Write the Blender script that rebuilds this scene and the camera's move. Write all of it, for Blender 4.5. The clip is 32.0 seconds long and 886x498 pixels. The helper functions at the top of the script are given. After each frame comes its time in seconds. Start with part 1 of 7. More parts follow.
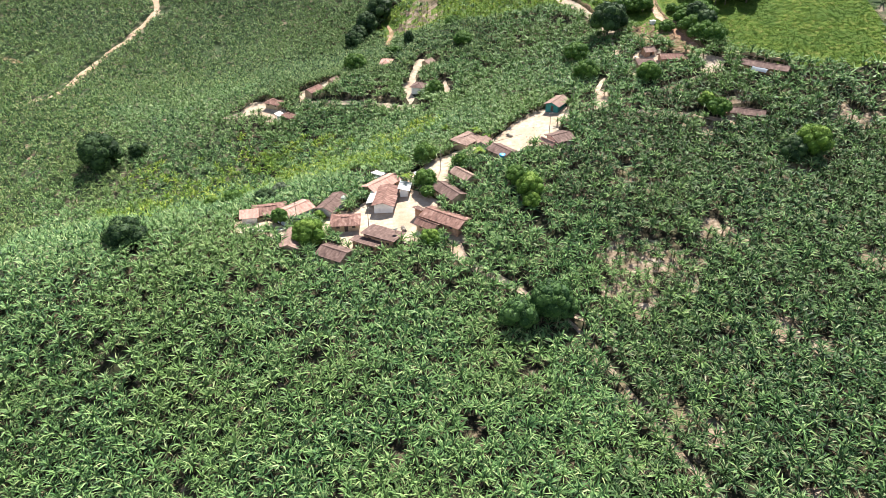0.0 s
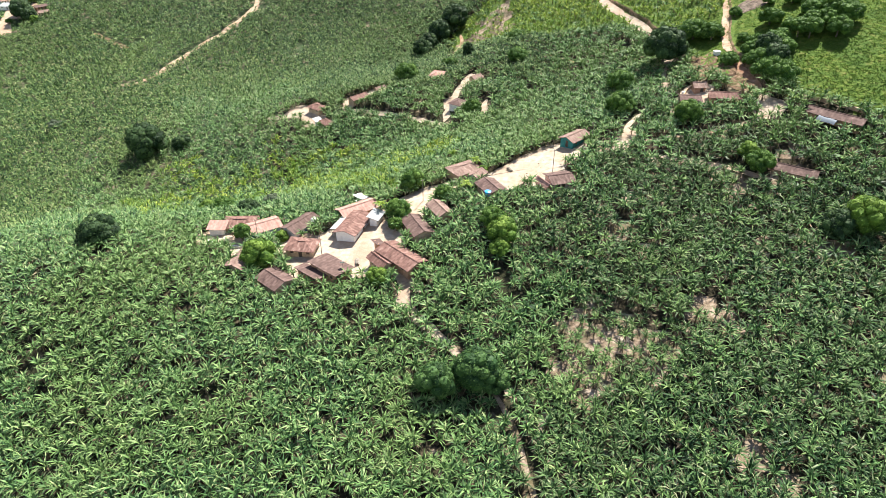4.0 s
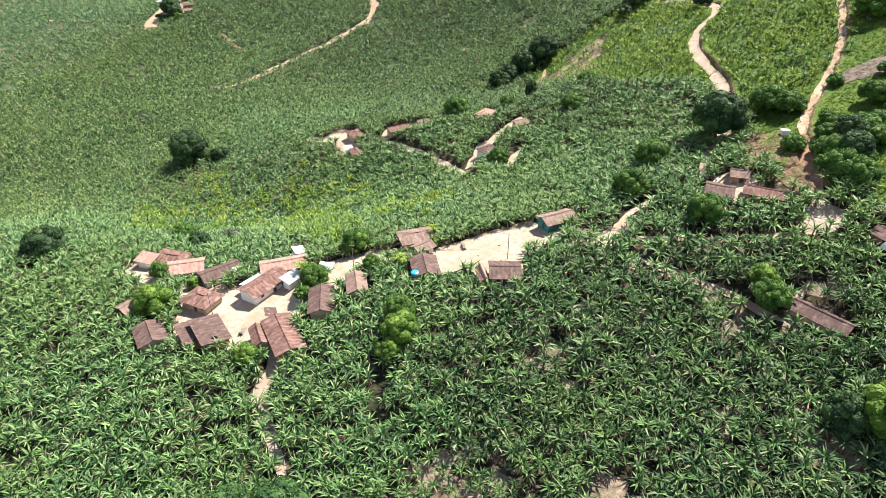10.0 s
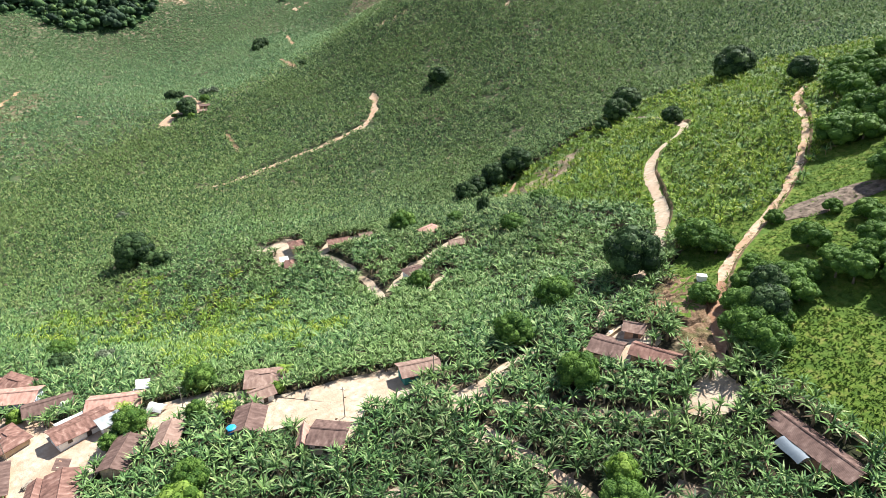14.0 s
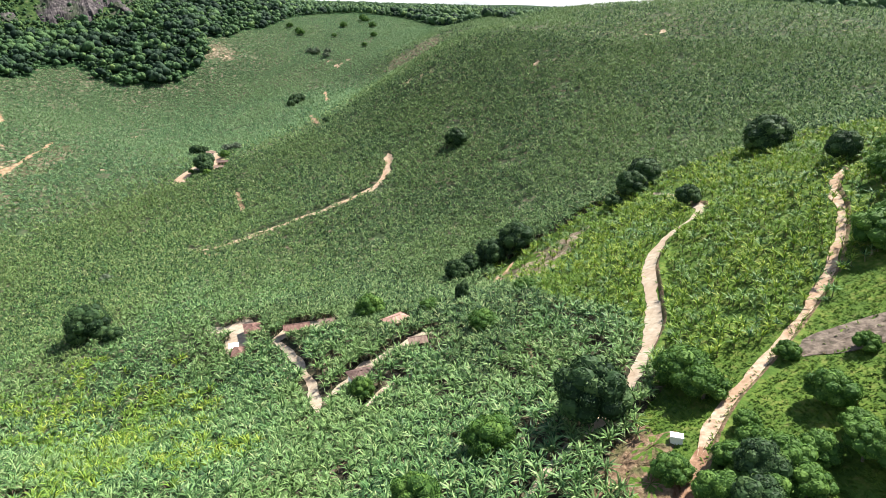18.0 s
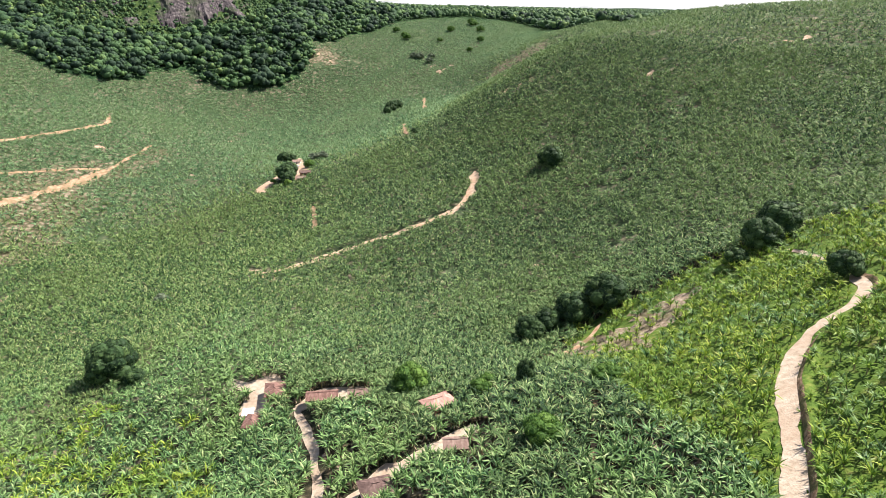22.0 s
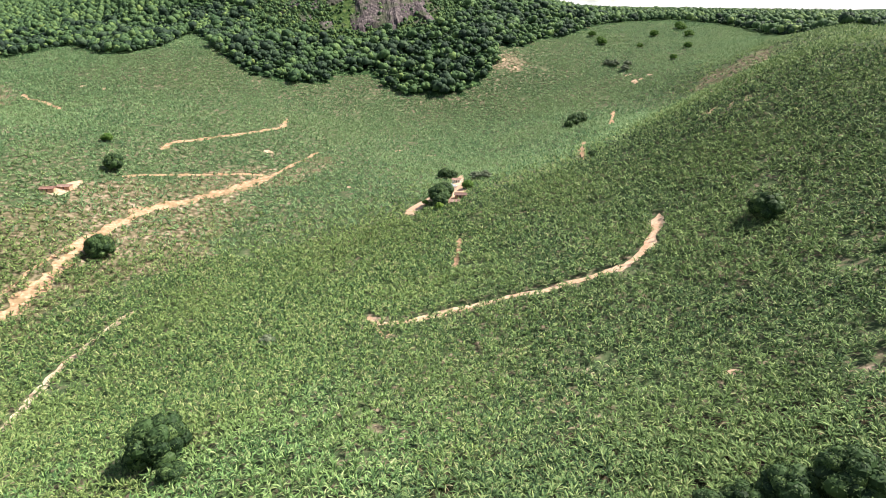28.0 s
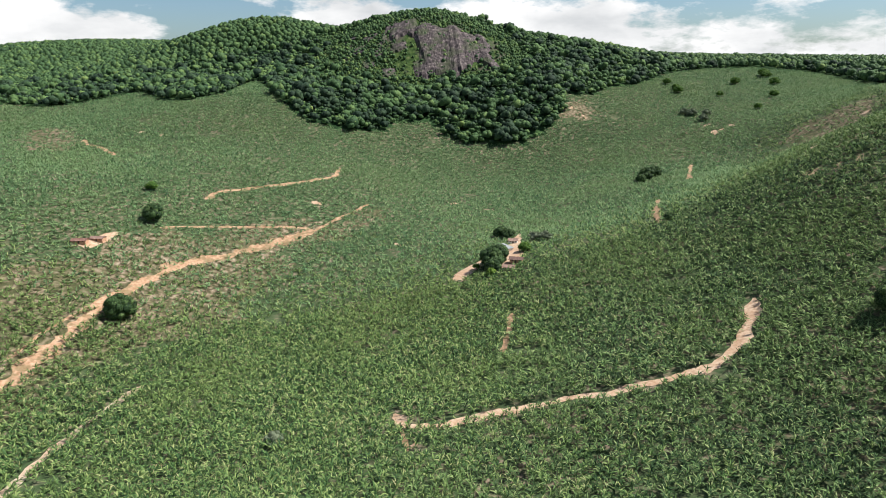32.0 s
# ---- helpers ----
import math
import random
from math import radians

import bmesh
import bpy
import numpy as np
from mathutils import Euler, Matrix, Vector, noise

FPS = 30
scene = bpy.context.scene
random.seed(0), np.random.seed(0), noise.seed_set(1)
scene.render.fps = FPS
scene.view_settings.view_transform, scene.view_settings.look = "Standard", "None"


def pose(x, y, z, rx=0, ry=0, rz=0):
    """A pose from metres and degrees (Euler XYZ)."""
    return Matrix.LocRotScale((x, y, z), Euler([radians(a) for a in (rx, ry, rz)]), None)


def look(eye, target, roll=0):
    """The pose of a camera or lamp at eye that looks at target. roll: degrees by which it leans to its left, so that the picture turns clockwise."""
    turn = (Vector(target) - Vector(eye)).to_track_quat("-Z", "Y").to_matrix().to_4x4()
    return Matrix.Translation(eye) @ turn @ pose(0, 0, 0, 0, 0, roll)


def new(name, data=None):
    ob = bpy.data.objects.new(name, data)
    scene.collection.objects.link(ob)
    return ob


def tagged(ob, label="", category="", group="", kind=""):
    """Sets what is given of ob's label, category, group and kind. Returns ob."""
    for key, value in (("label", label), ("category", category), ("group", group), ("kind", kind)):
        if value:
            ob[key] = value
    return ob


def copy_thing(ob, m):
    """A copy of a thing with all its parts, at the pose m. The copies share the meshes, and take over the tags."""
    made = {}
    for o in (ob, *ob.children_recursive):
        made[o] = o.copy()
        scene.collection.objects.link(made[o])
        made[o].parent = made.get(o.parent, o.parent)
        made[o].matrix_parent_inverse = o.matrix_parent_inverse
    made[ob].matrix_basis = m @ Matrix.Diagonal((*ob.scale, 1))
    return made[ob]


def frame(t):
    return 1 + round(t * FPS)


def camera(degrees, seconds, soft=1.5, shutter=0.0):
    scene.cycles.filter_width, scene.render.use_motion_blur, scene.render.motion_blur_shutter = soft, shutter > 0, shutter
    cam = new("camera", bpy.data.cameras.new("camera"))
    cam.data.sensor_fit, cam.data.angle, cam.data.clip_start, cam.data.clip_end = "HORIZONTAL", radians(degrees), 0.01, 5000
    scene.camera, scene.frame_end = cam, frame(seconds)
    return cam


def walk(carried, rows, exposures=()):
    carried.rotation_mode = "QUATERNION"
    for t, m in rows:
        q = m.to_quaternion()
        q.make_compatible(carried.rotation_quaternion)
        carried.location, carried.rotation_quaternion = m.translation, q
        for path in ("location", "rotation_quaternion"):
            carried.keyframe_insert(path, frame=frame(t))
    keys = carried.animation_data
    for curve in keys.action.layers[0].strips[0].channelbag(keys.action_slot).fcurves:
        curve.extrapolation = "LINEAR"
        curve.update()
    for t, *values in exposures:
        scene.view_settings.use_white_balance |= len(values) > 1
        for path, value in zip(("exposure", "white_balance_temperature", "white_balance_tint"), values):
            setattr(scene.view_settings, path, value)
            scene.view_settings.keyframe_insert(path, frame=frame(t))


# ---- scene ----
cam = camera(68.3, 32.0, soft=0.2)
METRES, EYE, TILT, LEAN, TURN = 330.0, 82.5, -34.0, 0.0, 0.0
ROWS = [
    (0.0, 0.0, 0.0, 0.0, 0.0, 0.0, -0.0),
    (0.5, 0.0142, 0.0051, 0.003, 1.41, 0.02, -0.87),
    (1.0, 0.0284, 0.0108, 0.0063, 2.82, -0.0, -1.76),
    (1.5, 0.0424, 0.0168, 0.01, 4.22, -0.03, -2.64),
    (2.0, 0.0561, 0.0232, 0.0141, 5.62, -0.09, -3.54),
    (2.5, 0.0696, 0.0303, 0.0185, 7.01, -0.18, -4.45),
    (3.0, 0.0832, 0.0381, 0.0236, 8.39, -0.28, -5.38),
    (3.5, 0.0961, 0.046, 0.0289, 9.8, -0.43, -6.25),
    (5.5, 0.1395, 0.0779, 0.0495, 15.92, -1.21, -10.13),
    (6.0, 0.1479, 0.0862, 0.0547, 17.51, -1.47, -11.13),
    (6.5, 0.1562, 0.0954, 0.0602, 19.02, -1.74, -12.04),
    (7.0, 0.1644, 0.105, 0.0658, 20.08, -1.93, -12.69),
    (7.5, 0.1726, 0.1147, 0.0718, 21.13, -2.17, -13.32),
    (8.0, 0.1804, 0.1248, 0.0781, 22.16, -2.41, -13.93),
    (8.5, 0.1884, 0.1355, 0.0847, 23.21, -2.65, -14.53),
    (9.0, 0.1974, 0.1465, 0.0917, 24.16, -2.88, -15.09),
    (9.5, 0.2067, 0.1579, 0.0993, 25.03, -2.63, -15.62),
    (10.0, 0.2158, 0.1693, 0.1066, 25.92, -2.59, -16.14),
    (10.5, 0.2248, 0.1805, 0.114, 26.76, -2.82, -16.57),
    (11.0, 0.2332, 0.1922, 0.1216, 27.37, -2.57, -16.95),
    (11.5, 0.2413, 0.2037, 0.1292, 28.0, -1.89, -17.32),
    (12.0, 0.2492, 0.2155, 0.137, 28.66, -0.28, -17.66),
    (12.5, 0.2569, 0.2271, 0.1447, 29.28, 1.13, -18.01),
    (13.0, 0.2646, 0.2392, 0.1522, 29.88, 2.28, -18.33),
    (13.5, 0.2719, 0.2511, 0.1602, 30.41, 3.23, -18.63),
    (14.0, 0.2791, 0.2632, 0.168, 30.87, 4.02, -18.89),
    (14.5, 0.286, 0.2754, 0.1758, 31.34, 4.7, -19.15),
    (16.5, 0.2932, 0.3243, 0.2068, 33.53, 6.51, -20.41),
    (17.0, 0.2903, 0.3364, 0.2147, 34.17, 6.77, -20.73),
    (17.5, 0.286, 0.3484, 0.2227, 34.84, 6.89, -21.02),
    (18.0, 0.2806, 0.3602, 0.2307, 35.61, 6.87, -21.38),
    (18.5, 0.2746, 0.3722, 0.2386, 36.37, 6.69, -21.74),
    (19.0, 0.268, 0.3842, 0.2464, 37.18, 6.46, -22.12),
    (19.5, 0.261, 0.396, 0.2541, 38.16, 6.1, -22.53),
    (20.0, 0.2535, 0.4078, 0.2617, 39.53, 5.59, -23.13),
    (20.5, 0.2456, 0.4197, 0.2695, 41.02, 5.0, -23.73),
    (21.0, 0.2372, 0.4316, 0.277, 42.45, 4.47, -24.3),
    (21.5, 0.2284, 0.4432, 0.2846, 43.83, 3.94, -24.81),
    (22.0, 0.2193, 0.4547, 0.2921, 45.27, 3.35, -25.34),
    (22.5, 0.2101, 0.4656, 0.2993, 46.99, 2.65, -25.94),
    (23.0, 0.2005, 0.4768, 0.3064, 49.15, 1.71, -26.67),
    (23.5, 0.1907, 0.4876, 0.3131, 51.33, 0.74, -27.37),
    (24.0, 0.1804, 0.498, 0.32, 53.39, -0.2, -28.0),
    (24.5, 0.1696, 0.5081, 0.3266, 55.19, -1.06, -28.56),
    (25.0, 0.1589, 0.5178, 0.3328, 56.75, -1.82, -28.98),
    (25.5, 0.1476, 0.5269, 0.3386, 57.88, -2.37, -29.3),
    (27.5, 0.0971, 0.5616, 0.361, 62.24, -4.38, -30.33),
    (28.0, 0.084, 0.5696, 0.3664, 63.34, -4.88, -30.58),
    (28.5, 0.0706, 0.5772, 0.3715, 64.17, -5.27, -30.75),
    (29.0, 0.0572, 0.5845, 0.3763, 64.81, -5.54, -30.92),
    (29.5, 0.0436, 0.5916, 0.381, 65.81, -5.99, -31.14),
    (30.0, 0.0298, 0.5986, 0.3856, 66.93, -6.53, -31.37),
    (30.5, 0.0159, 0.6055, 0.3902, 67.93, -6.56, -31.56),
    (31.0, 0.0019, 0.6119, 0.3947, 68.77, -5.6, -31.69),
    (31.5, -0.0122, 0.6186, 0.3989, 69.51, -4.95, -31.82),
    (32.0, -0.0263, 0.6251, 0.4031, 70.13, -4.65, -31.86),
]
walk(cam, [(t, pose(0, 0, EYE, TILT, LEAN, TURN) @ pose(METRES * x, METRES * y, METRES * z, 90 + pitch, roll, yaw)) for t, x, y, z, yaw, pitch, roll in ROWS], [(0, 1.55, 6500, 10), (6, 1.51, 6500, 10), (14, 1.43, 6450, 9), (18, 1.41, 6400, 7), (20, 1.42, 6500, 12), (22, 1.42, 6550, 13), (24, 1.44, 6850, 14), (29.6, 1.48, 6850, 14), (30.5, 1.37, 6800, 14), (31.2, 1.21, 6700, 13), (32, 0.91, 6500, 10)])

# ---- light ----
SUN_AZ, SUN_EL = radians(12.0), radians(54.0)  # azimuth from +y towards +x
world = bpy.data.worlds.new("sky")
scene.world = world
world.use_nodes = True


def link(tree, a, ao, b, bi):
    tree.links.new(a.outputs[ao], b.inputs[bi])


def build_sky():
    nt = world.node_tree
    nt.nodes.clear()
    out = nt.nodes.new("ShaderNodeOutputWorld")
    bg = nt.nodes.new("ShaderNodeBackground")
    bg.inputs["Strength"].default_value = 0.0185
    sky = nt.nodes.new("ShaderNodeTexSky")
    sky.sky_type, sky.sun_disc = "NISHITA", False
    sky.sun_elevation, sky.sun_rotation = SUN_EL, SUN_AZ
    co = nt.nodes.new("ShaderNodeTexCoord")
    flat = nt.nodes.new("ShaderNodeMapping")
    flat.inputs["Scale"].default_value = (1.0, 1.0, 2.6)
    link(nt, co, "Generated", flat, "Vector")
    cloud = nt.nodes.new("ShaderNodeTexNoise")
    cloud.inputs["Scale"].default_value, cloud.inputs["Detail"].default_value = 4.6, 10.0
    cloud.inputs["Roughness"].default_value = 0.6
    link(nt, flat, 0, cloud, "Vector")
    ramp = nt.nodes.new("ShaderNodeValToRGB")
    ramp.color_ramp.elements[0].position, ramp.color_ramp.elements[1].position = 0.435, 0.505
    # fewer clouds overhead than towards the horizon, where they stand one behind another
    sep = nt.nodes.new("ShaderNodeSeparateXYZ")
    link(nt, co, "Generated", sep, 0)
    thin = nt.nodes.new("ShaderNodeMath")
    thin.operation = "MULTIPLY_ADD"
    link(nt, sep, 2, thin, 0)
    thin.inputs[1].default_value = -0.14
    link(nt, cloud, "Fac", thin, 2)
    link(nt, thin, 0, ramp, "Fac")
    shade = nt.nodes.new("ShaderNodeTexNoise")
    shade.inputs["Scale"].default_value, shade.inputs["Detail"].default_value = 7.0, 7.0
    link(nt, flat, 0, shade, "Vector")
    tone = nt.nodes.new("ShaderNodeValToRGB")
    tone.color_ramp.elements[0].position, tone.color_ramp.elements[0].color = 0.34, (20, 20.6, 21.2, 1)
    tone.color_ramp.elements[1].position, tone.color_ramp.elements[1].color = 0.6, (31.0, 31.0, 31.0, 1)
    link(nt, shade, "Fac", tone, "Fac")
    mix = nt.nodes.new("ShaderNodeMix")
    mix.data_type = "RGBA"
    link(nt, ramp, "Color", mix, "Factor")
    clear = nt.nodes.new("ShaderNodeMix")
    clear.data_type, clear.blend_type = "RGBA", "MULTIPLY"
    clear.inputs["Factor"].default_value = 1.0
    clear.inputs["B"].default_value = (2.3, 2.8, 3.3, 1)
    link(nt, sky, "Color", clear, "A")
    link(nt, clear, "Result", mix, "A")
    link(nt, tone, "Color", mix, "B")
    link(nt, mix, "Result", bg, "Color")
    link(nt, bg, 0, out, 0)


build_sky()
sun_data = bpy.data.lights.new("sun", "SUN")
sun_data.energy, sun_data.angle, sun_data.color = 5.0, radians(0.53), (1.0, 0.95, 0.87)
sun = new("sun", sun_data)
sun_way = Vector((math.sin(SUN_AZ) * math.cos(SUN_EL), math.cos(SUN_AZ) * math.cos(SUN_EL), math.sin(SUN_EL)))
sun.matrix_world = look(sun_way * 400, (0, 0, 0))
scene.view_settings.exposure = 1.45

# ---- materials ----


def surface(name, colours, rough=0.8, scale=1.0, detail=4.0, island=0.0, bump=0.0, bump_scale=None, depth=0.2, metal=0.0, spec=0.5, translucent=0.0, stretch=None, patch=0.0, patch_scale=0.03, patch_colour=None, patch_at=(0.45, 0.6)):
    """Ramp of colours by noise and by piece, with an optional larger-scale patch colour and a bump."""
    mat = bpy.data.materials.new(name)
    mat.use_nodes = True
    nt = mat.node_tree
    bsdf = nt.nodes["Principled BSDF"]
    geo = nt.nodes.new("ShaderNodeNewGeometry")
    pos = geo.outputs["Position"]
    if stretch:
        co = nt.nodes.new("ShaderNodeTexCoord")
        mp = nt.nodes.new("ShaderNodeMapping")
        mp.inputs["Scale"].default_value = stretch
        nt.links.new(co.outputs["Object"], mp.inputs["Vector"])
        pos = mp.outputs["Vector"]
    ns = nt.nodes.new("ShaderNodeTexNoise")
    ns.inputs["Scale"].default_value, ns.inputs["Detail"].default_value = scale, detail
    nt.links.new(pos, ns.inputs["Vector"])
    fac = ns.outputs["Fac"]
    if island:
        m = nt.nodes.new("ShaderNodeMix")
        m.inputs["Factor"].default_value = island
        nt.links.new(fac, m.inputs["A"])
        nt.links.new(geo.outputs["Random Per Island"], m.inputs["B"])
        fac = m.outputs["Result"]
    ramp = nt.nodes.new("ShaderNodeValToRGB")
    els = ramp.color_ramp.elements
    for i, (p, c) in enumerate(colours):
        e = els[i] if i < 2 else els.new(p)
        e.position, e.color = p, (*c, 1)
    nt.links.new(fac, ramp.inputs["Fac"])
    colour = ramp.outputs["Color"]
    if patch:
        big = nt.nodes.new("ShaderNodeTexNoise")
        big.inputs["Scale"].default_value, big.inputs["Detail"].default_value = patch_scale, 3.0
        nt.links.new(geo.outputs["Position"], big.inputs["Vector"])
        pr = nt.nodes.new("ShaderNodeValToRGB")
        pr.color_ramp.elements[0].position, pr.color_ramp.elements[1].position = patch_at
        pr.color_ramp.elements[1].color = (patch, patch, patch, 1)
        nt.links.new(big.outputs["Fac"], pr.inputs["Fac"])
        m = nt.nodes.new("ShaderNodeMix")
        m.data_type = "RGBA"
        nt.links.new(pr.outputs["Color"], m.inputs["Factor"])
        nt.links.new(colour, m.inputs["A"])
        m.inputs["B"].default_value = (*patch_colour, 1)
        colour = m.outputs["Result"]
    nt.links.new(colour, bsdf.inputs["Base Color"])
    bsdf.inputs["Roughness"].default_value = rough
    bsdf.inputs["Metallic"].default_value = metal
    bsdf.inputs["Specular IOR Level"].default_value = spec
    if bump:
        bn = nt.nodes.new("ShaderNodeTexNoise")
        bn.inputs["Scale"].default_value, bn.inputs["Detail"].default_value = bump_scale or scale * 3, 5.0
        nt.links.new(pos, bn.inputs["Vector"])
        b = nt.nodes.new("ShaderNodeBump")
        b.inputs["Strength"].default_value, b.inputs["Distance"].default_value = bump, depth
        nt.links.new(bn.outputs["Fac"], b.inputs["Height"])
        nt.links.new(b.outputs["Normal"], bsdf.inputs["Normal"])
    if translucent:
        out = nt.nodes["Material Output"]
        tr = nt.nodes.new("ShaderNodeBsdfTranslucent")
        nt.links.new(colour, tr.inputs["Color"])
        mx = nt.nodes.new("ShaderNodeMixShader")
        mx.inputs[0].default_value = translucent
        nt.links.new(bsdf.outputs[0], mx.inputs[1])
        nt.links.new(tr.outputs[0], mx.inputs[2])
        nt.links.new(mx.outputs[0], out.inputs["Surface"])
    return mat


def tile_roof(name, colours, wave=4.2):
    """Clay barrel tiles: rows down the slope, blotched by weather."""
    mat = surface(name, colours, rough=0.85, scale=1.0, detail=12.0, stretch=(1.5, 0.75, 0.75), spec=0.15, patch=0.4, patch_scale=0.5, patch_colour=[0.8 * v for v in colours[1][1]])
    nt = mat.node_tree
    bsdf = nt.nodes["Principled BSDF"]
    co = nt.nodes.new("ShaderNodeTexCoord")
    wv = nt.nodes.new("ShaderNodeTexWave")
    wv.bands_direction = "X"
    wv.inputs["Scale"].default_value, wv.inputs["Distortion"].default_value = wave / 2, 1.2
    nt.links.new(co.outputs["Object"], wv.inputs["Vector"])
    b = nt.nodes.new("ShaderNodeBump")
    b.inputs["Strength"].default_value, b.inputs["Distance"].default_value = 0.16, 0.1
    nt.links.new(wv.outputs["Fac"], b.inputs["Height"])
    nt.links.new(b.outputs["Normal"], bsdf.inputs["Normal"])
    return mat


LEAF = surface("banana_leaf", [(0.1, (0.0101, 0.0282, 0.0121)), (0.28, (0.0423, 0.101, 0.0343)), (0.5, (0.0927, 0.181, 0.0585)), (0.72, (0.159, 0.26, 0.0887)), (0.88, (0.247, 0.307, 0.136)), (0.97, (0.383, 0.327, 0.222))], rough=0.5, scale=0.3, island=0.76, spec=0.14, translucent=0.08, patch=0.35, patch_scale=0.03, patch_colour=(0.141, 0.206, 0.0555))
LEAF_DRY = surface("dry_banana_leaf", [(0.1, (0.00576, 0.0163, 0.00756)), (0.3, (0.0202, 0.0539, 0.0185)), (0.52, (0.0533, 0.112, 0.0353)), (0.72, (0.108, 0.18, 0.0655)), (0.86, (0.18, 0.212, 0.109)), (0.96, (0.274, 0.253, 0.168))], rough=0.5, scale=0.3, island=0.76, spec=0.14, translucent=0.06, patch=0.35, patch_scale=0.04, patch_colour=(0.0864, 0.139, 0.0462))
# cloud shade on the long hillside is put into this darker leaf colour
LEAF_SHADED = surface("shaded_banana_leaf", [(0.1, (0.008, 0.021, 0.011)), (0.34, (0.038, 0.08, 0.034)), (0.58, (0.104, 0.182, 0.066)), (0.8, (0.205, 0.29, 0.112)), (0.96, (0.34, 0.335, 0.19))], rough=0.62, scale=0.35, island=0.78, spec=0.1, translucent=0.2, patch=0.35, patch_scale=0.016, patch_colour=(0.138, 0.205, 0.066))
LEAF_YOUNG = surface("banana_leaf_young", [(0.1, (0.0295, 0.0727, 0.0122)), (0.34, (0.0922, 0.17, 0.0223)), (0.58, (0.184, 0.272, 0.0324)), (0.8, (0.295, 0.359, 0.0558)), (0.95, (0.387, 0.359, 0.122))], rough=0.55, scale=0.3, island=0.7, spec=0.16, translucent=0.22, patch=0.5, patch_scale=0.06, patch_colour=(0.0922, 0.184, 0.0304))
LEAF_FAR = surface("valley_leaf", [(0.1, (0.010, 0.028, 0.012)), (0.32, (0.044, 0.098, 0.034)), (0.56, (0.112, 0.192, 0.062)), (0.78, (0.205, 0.28, 0.096)), (0.95, (0.35, 0.325, 0.185))], rough=0.62, scale=0.12, island=0.76, spec=0.1, translucent=0.17, patch=0.35, patch_scale=0.016, patch_colour=(0.148, 0.208, 0.066))
# aerial haze is put into this leaf colour: paler and bluer for far fields
LEAF_HAZED = surface("hazed_far_leaf", [(0.1, (0.0209, 0.058, 0.0315)), (0.34, (0.0684, 0.145, 0.0651)), (0.58, (0.128, 0.22, 0.0966)), (0.82, (0.223, 0.305, 0.142)), (0.97, (0.361, 0.335, 0.231))], rough=0.62, scale=0.08, island=0.64, spec=0.1, translucent=0.16, patch=0.4, patch_scale=0.012, patch_colour=(0.147, 0.22, 0.0924))
DEAD_LEAF = surface("dead_banana_leaf", [(0.15, (0.07, 0.052, 0.034)), (0.45, (0.17, 0.125, 0.08)), (0.8, (0.33, 0.26, 0.18))], rough=0.8, scale=0.4, island=0.7, spec=0.1)
STEM = surface("banana_stem", [(0.3, (0.09, 0.10, 0.03)), (0.7, (0.20, 0.15, 0.07))], rough=0.7, scale=2.0)
GRASS = surface("pasture_grass", [(0.2, (0.051, 0.105, 0.0151)), (0.5, (0.0978, 0.168, 0.0252)), (0.8, (0.171, 0.235, 0.0437))], rough=0.7, scale=0.4, island=0.5, spec=0.08, translucent=0.5, patch=0.5, patch_scale=0.12, patch_colour=(0.0638, 0.126, 0.0202))
# near-black stops paint the plants' shade on the soil; pale stops are earth
SHADED_SOIL = surface("shaded_plantation_soil", [(0.34, (0.016, 0.016, 0.010)), (0.52, (0.038, 0.033, 0.02)), (0.64, (0.14, 0.11, 0.072)), (0.74, (0.42, 0.34, 0.25))], rough=0.95, scale=0.55, detail=9, bump=0.7, bump_scale=3.0, spec=0.1, patch=0.75, patch_scale=0.07, patch_colour=(0.024, 0.03, 0.014), patch_at=(0.46, 0.62))
TURF = surface("pasture_turf", [(0.3, (0.0408, 0.0762, 0.0127)), (0.5, (0.0777, 0.127, 0.0195)), (0.66, (0.136, 0.156, 0.0371)), (0.8, (0.194, 0.156, 0.0831))], rough=0.9, scale=0.7, detail=9, bump=1.0, bump_scale=2.2, spec=0.1, patch=0.6, patch_scale=0.12, patch_colour=(0.0436, 0.0859, 0.0156))
VALLEY = surface("valley_floor", [(0.25, (0.024, 0.042, 0.0184)), (0.48, (0.046, 0.068, 0.03105)), (0.6, (0.11, 0.098, 0.06325)), (0.74, (0.27, 0.21, 0.161))], rough=0.95, scale=0.3, detail=10, bump=1.0, bump_scale=0.8, spec=0.1, patch=0.6, patch_scale=0.02, patch_colour=(0.046, 0.074, 0.0322))
WOODS = surface("woodland_floor", [(0.3, (0.008, 0.02, 0.009)), (0.5, (0.02, 0.045, 0.017)), (0.7, (0.04, 0.08, 0.028))], rough=0.95, scale=0.12, detail=9, bump=1.0, bump_scale=0.25, depth=2.0, spec=0.05)
SAND = surface("pale_dirt", [(0.25, (0.282, 0.205, 0.146)), (0.5, (0.379, 0.304, 0.234)), (0.75, (0.459, 0.391, 0.314))], rough=0.95, scale=0.9, detail=10, bump=0.5, bump_scale=3.0, spec=0.1, patch=0.6, patch_scale=0.14, patch_colour=(0.314, 0.213, 0.146))
CLAY = surface("orange_dirt", [(0.25, (0.21, 0.115, 0.065)), (0.5, (0.32, 0.205, 0.13)), (0.78, (0.43, 0.32, 0.225))], rough=0.95, scale=0.6, detail=9, bump=0.7, bump_scale=1.2, depth=0.4, spec=0.1, patch=0.7, patch_scale=0.2, patch_colour=(0.15, 0.115, 0.06), patch_at=(0.5, 0.6))
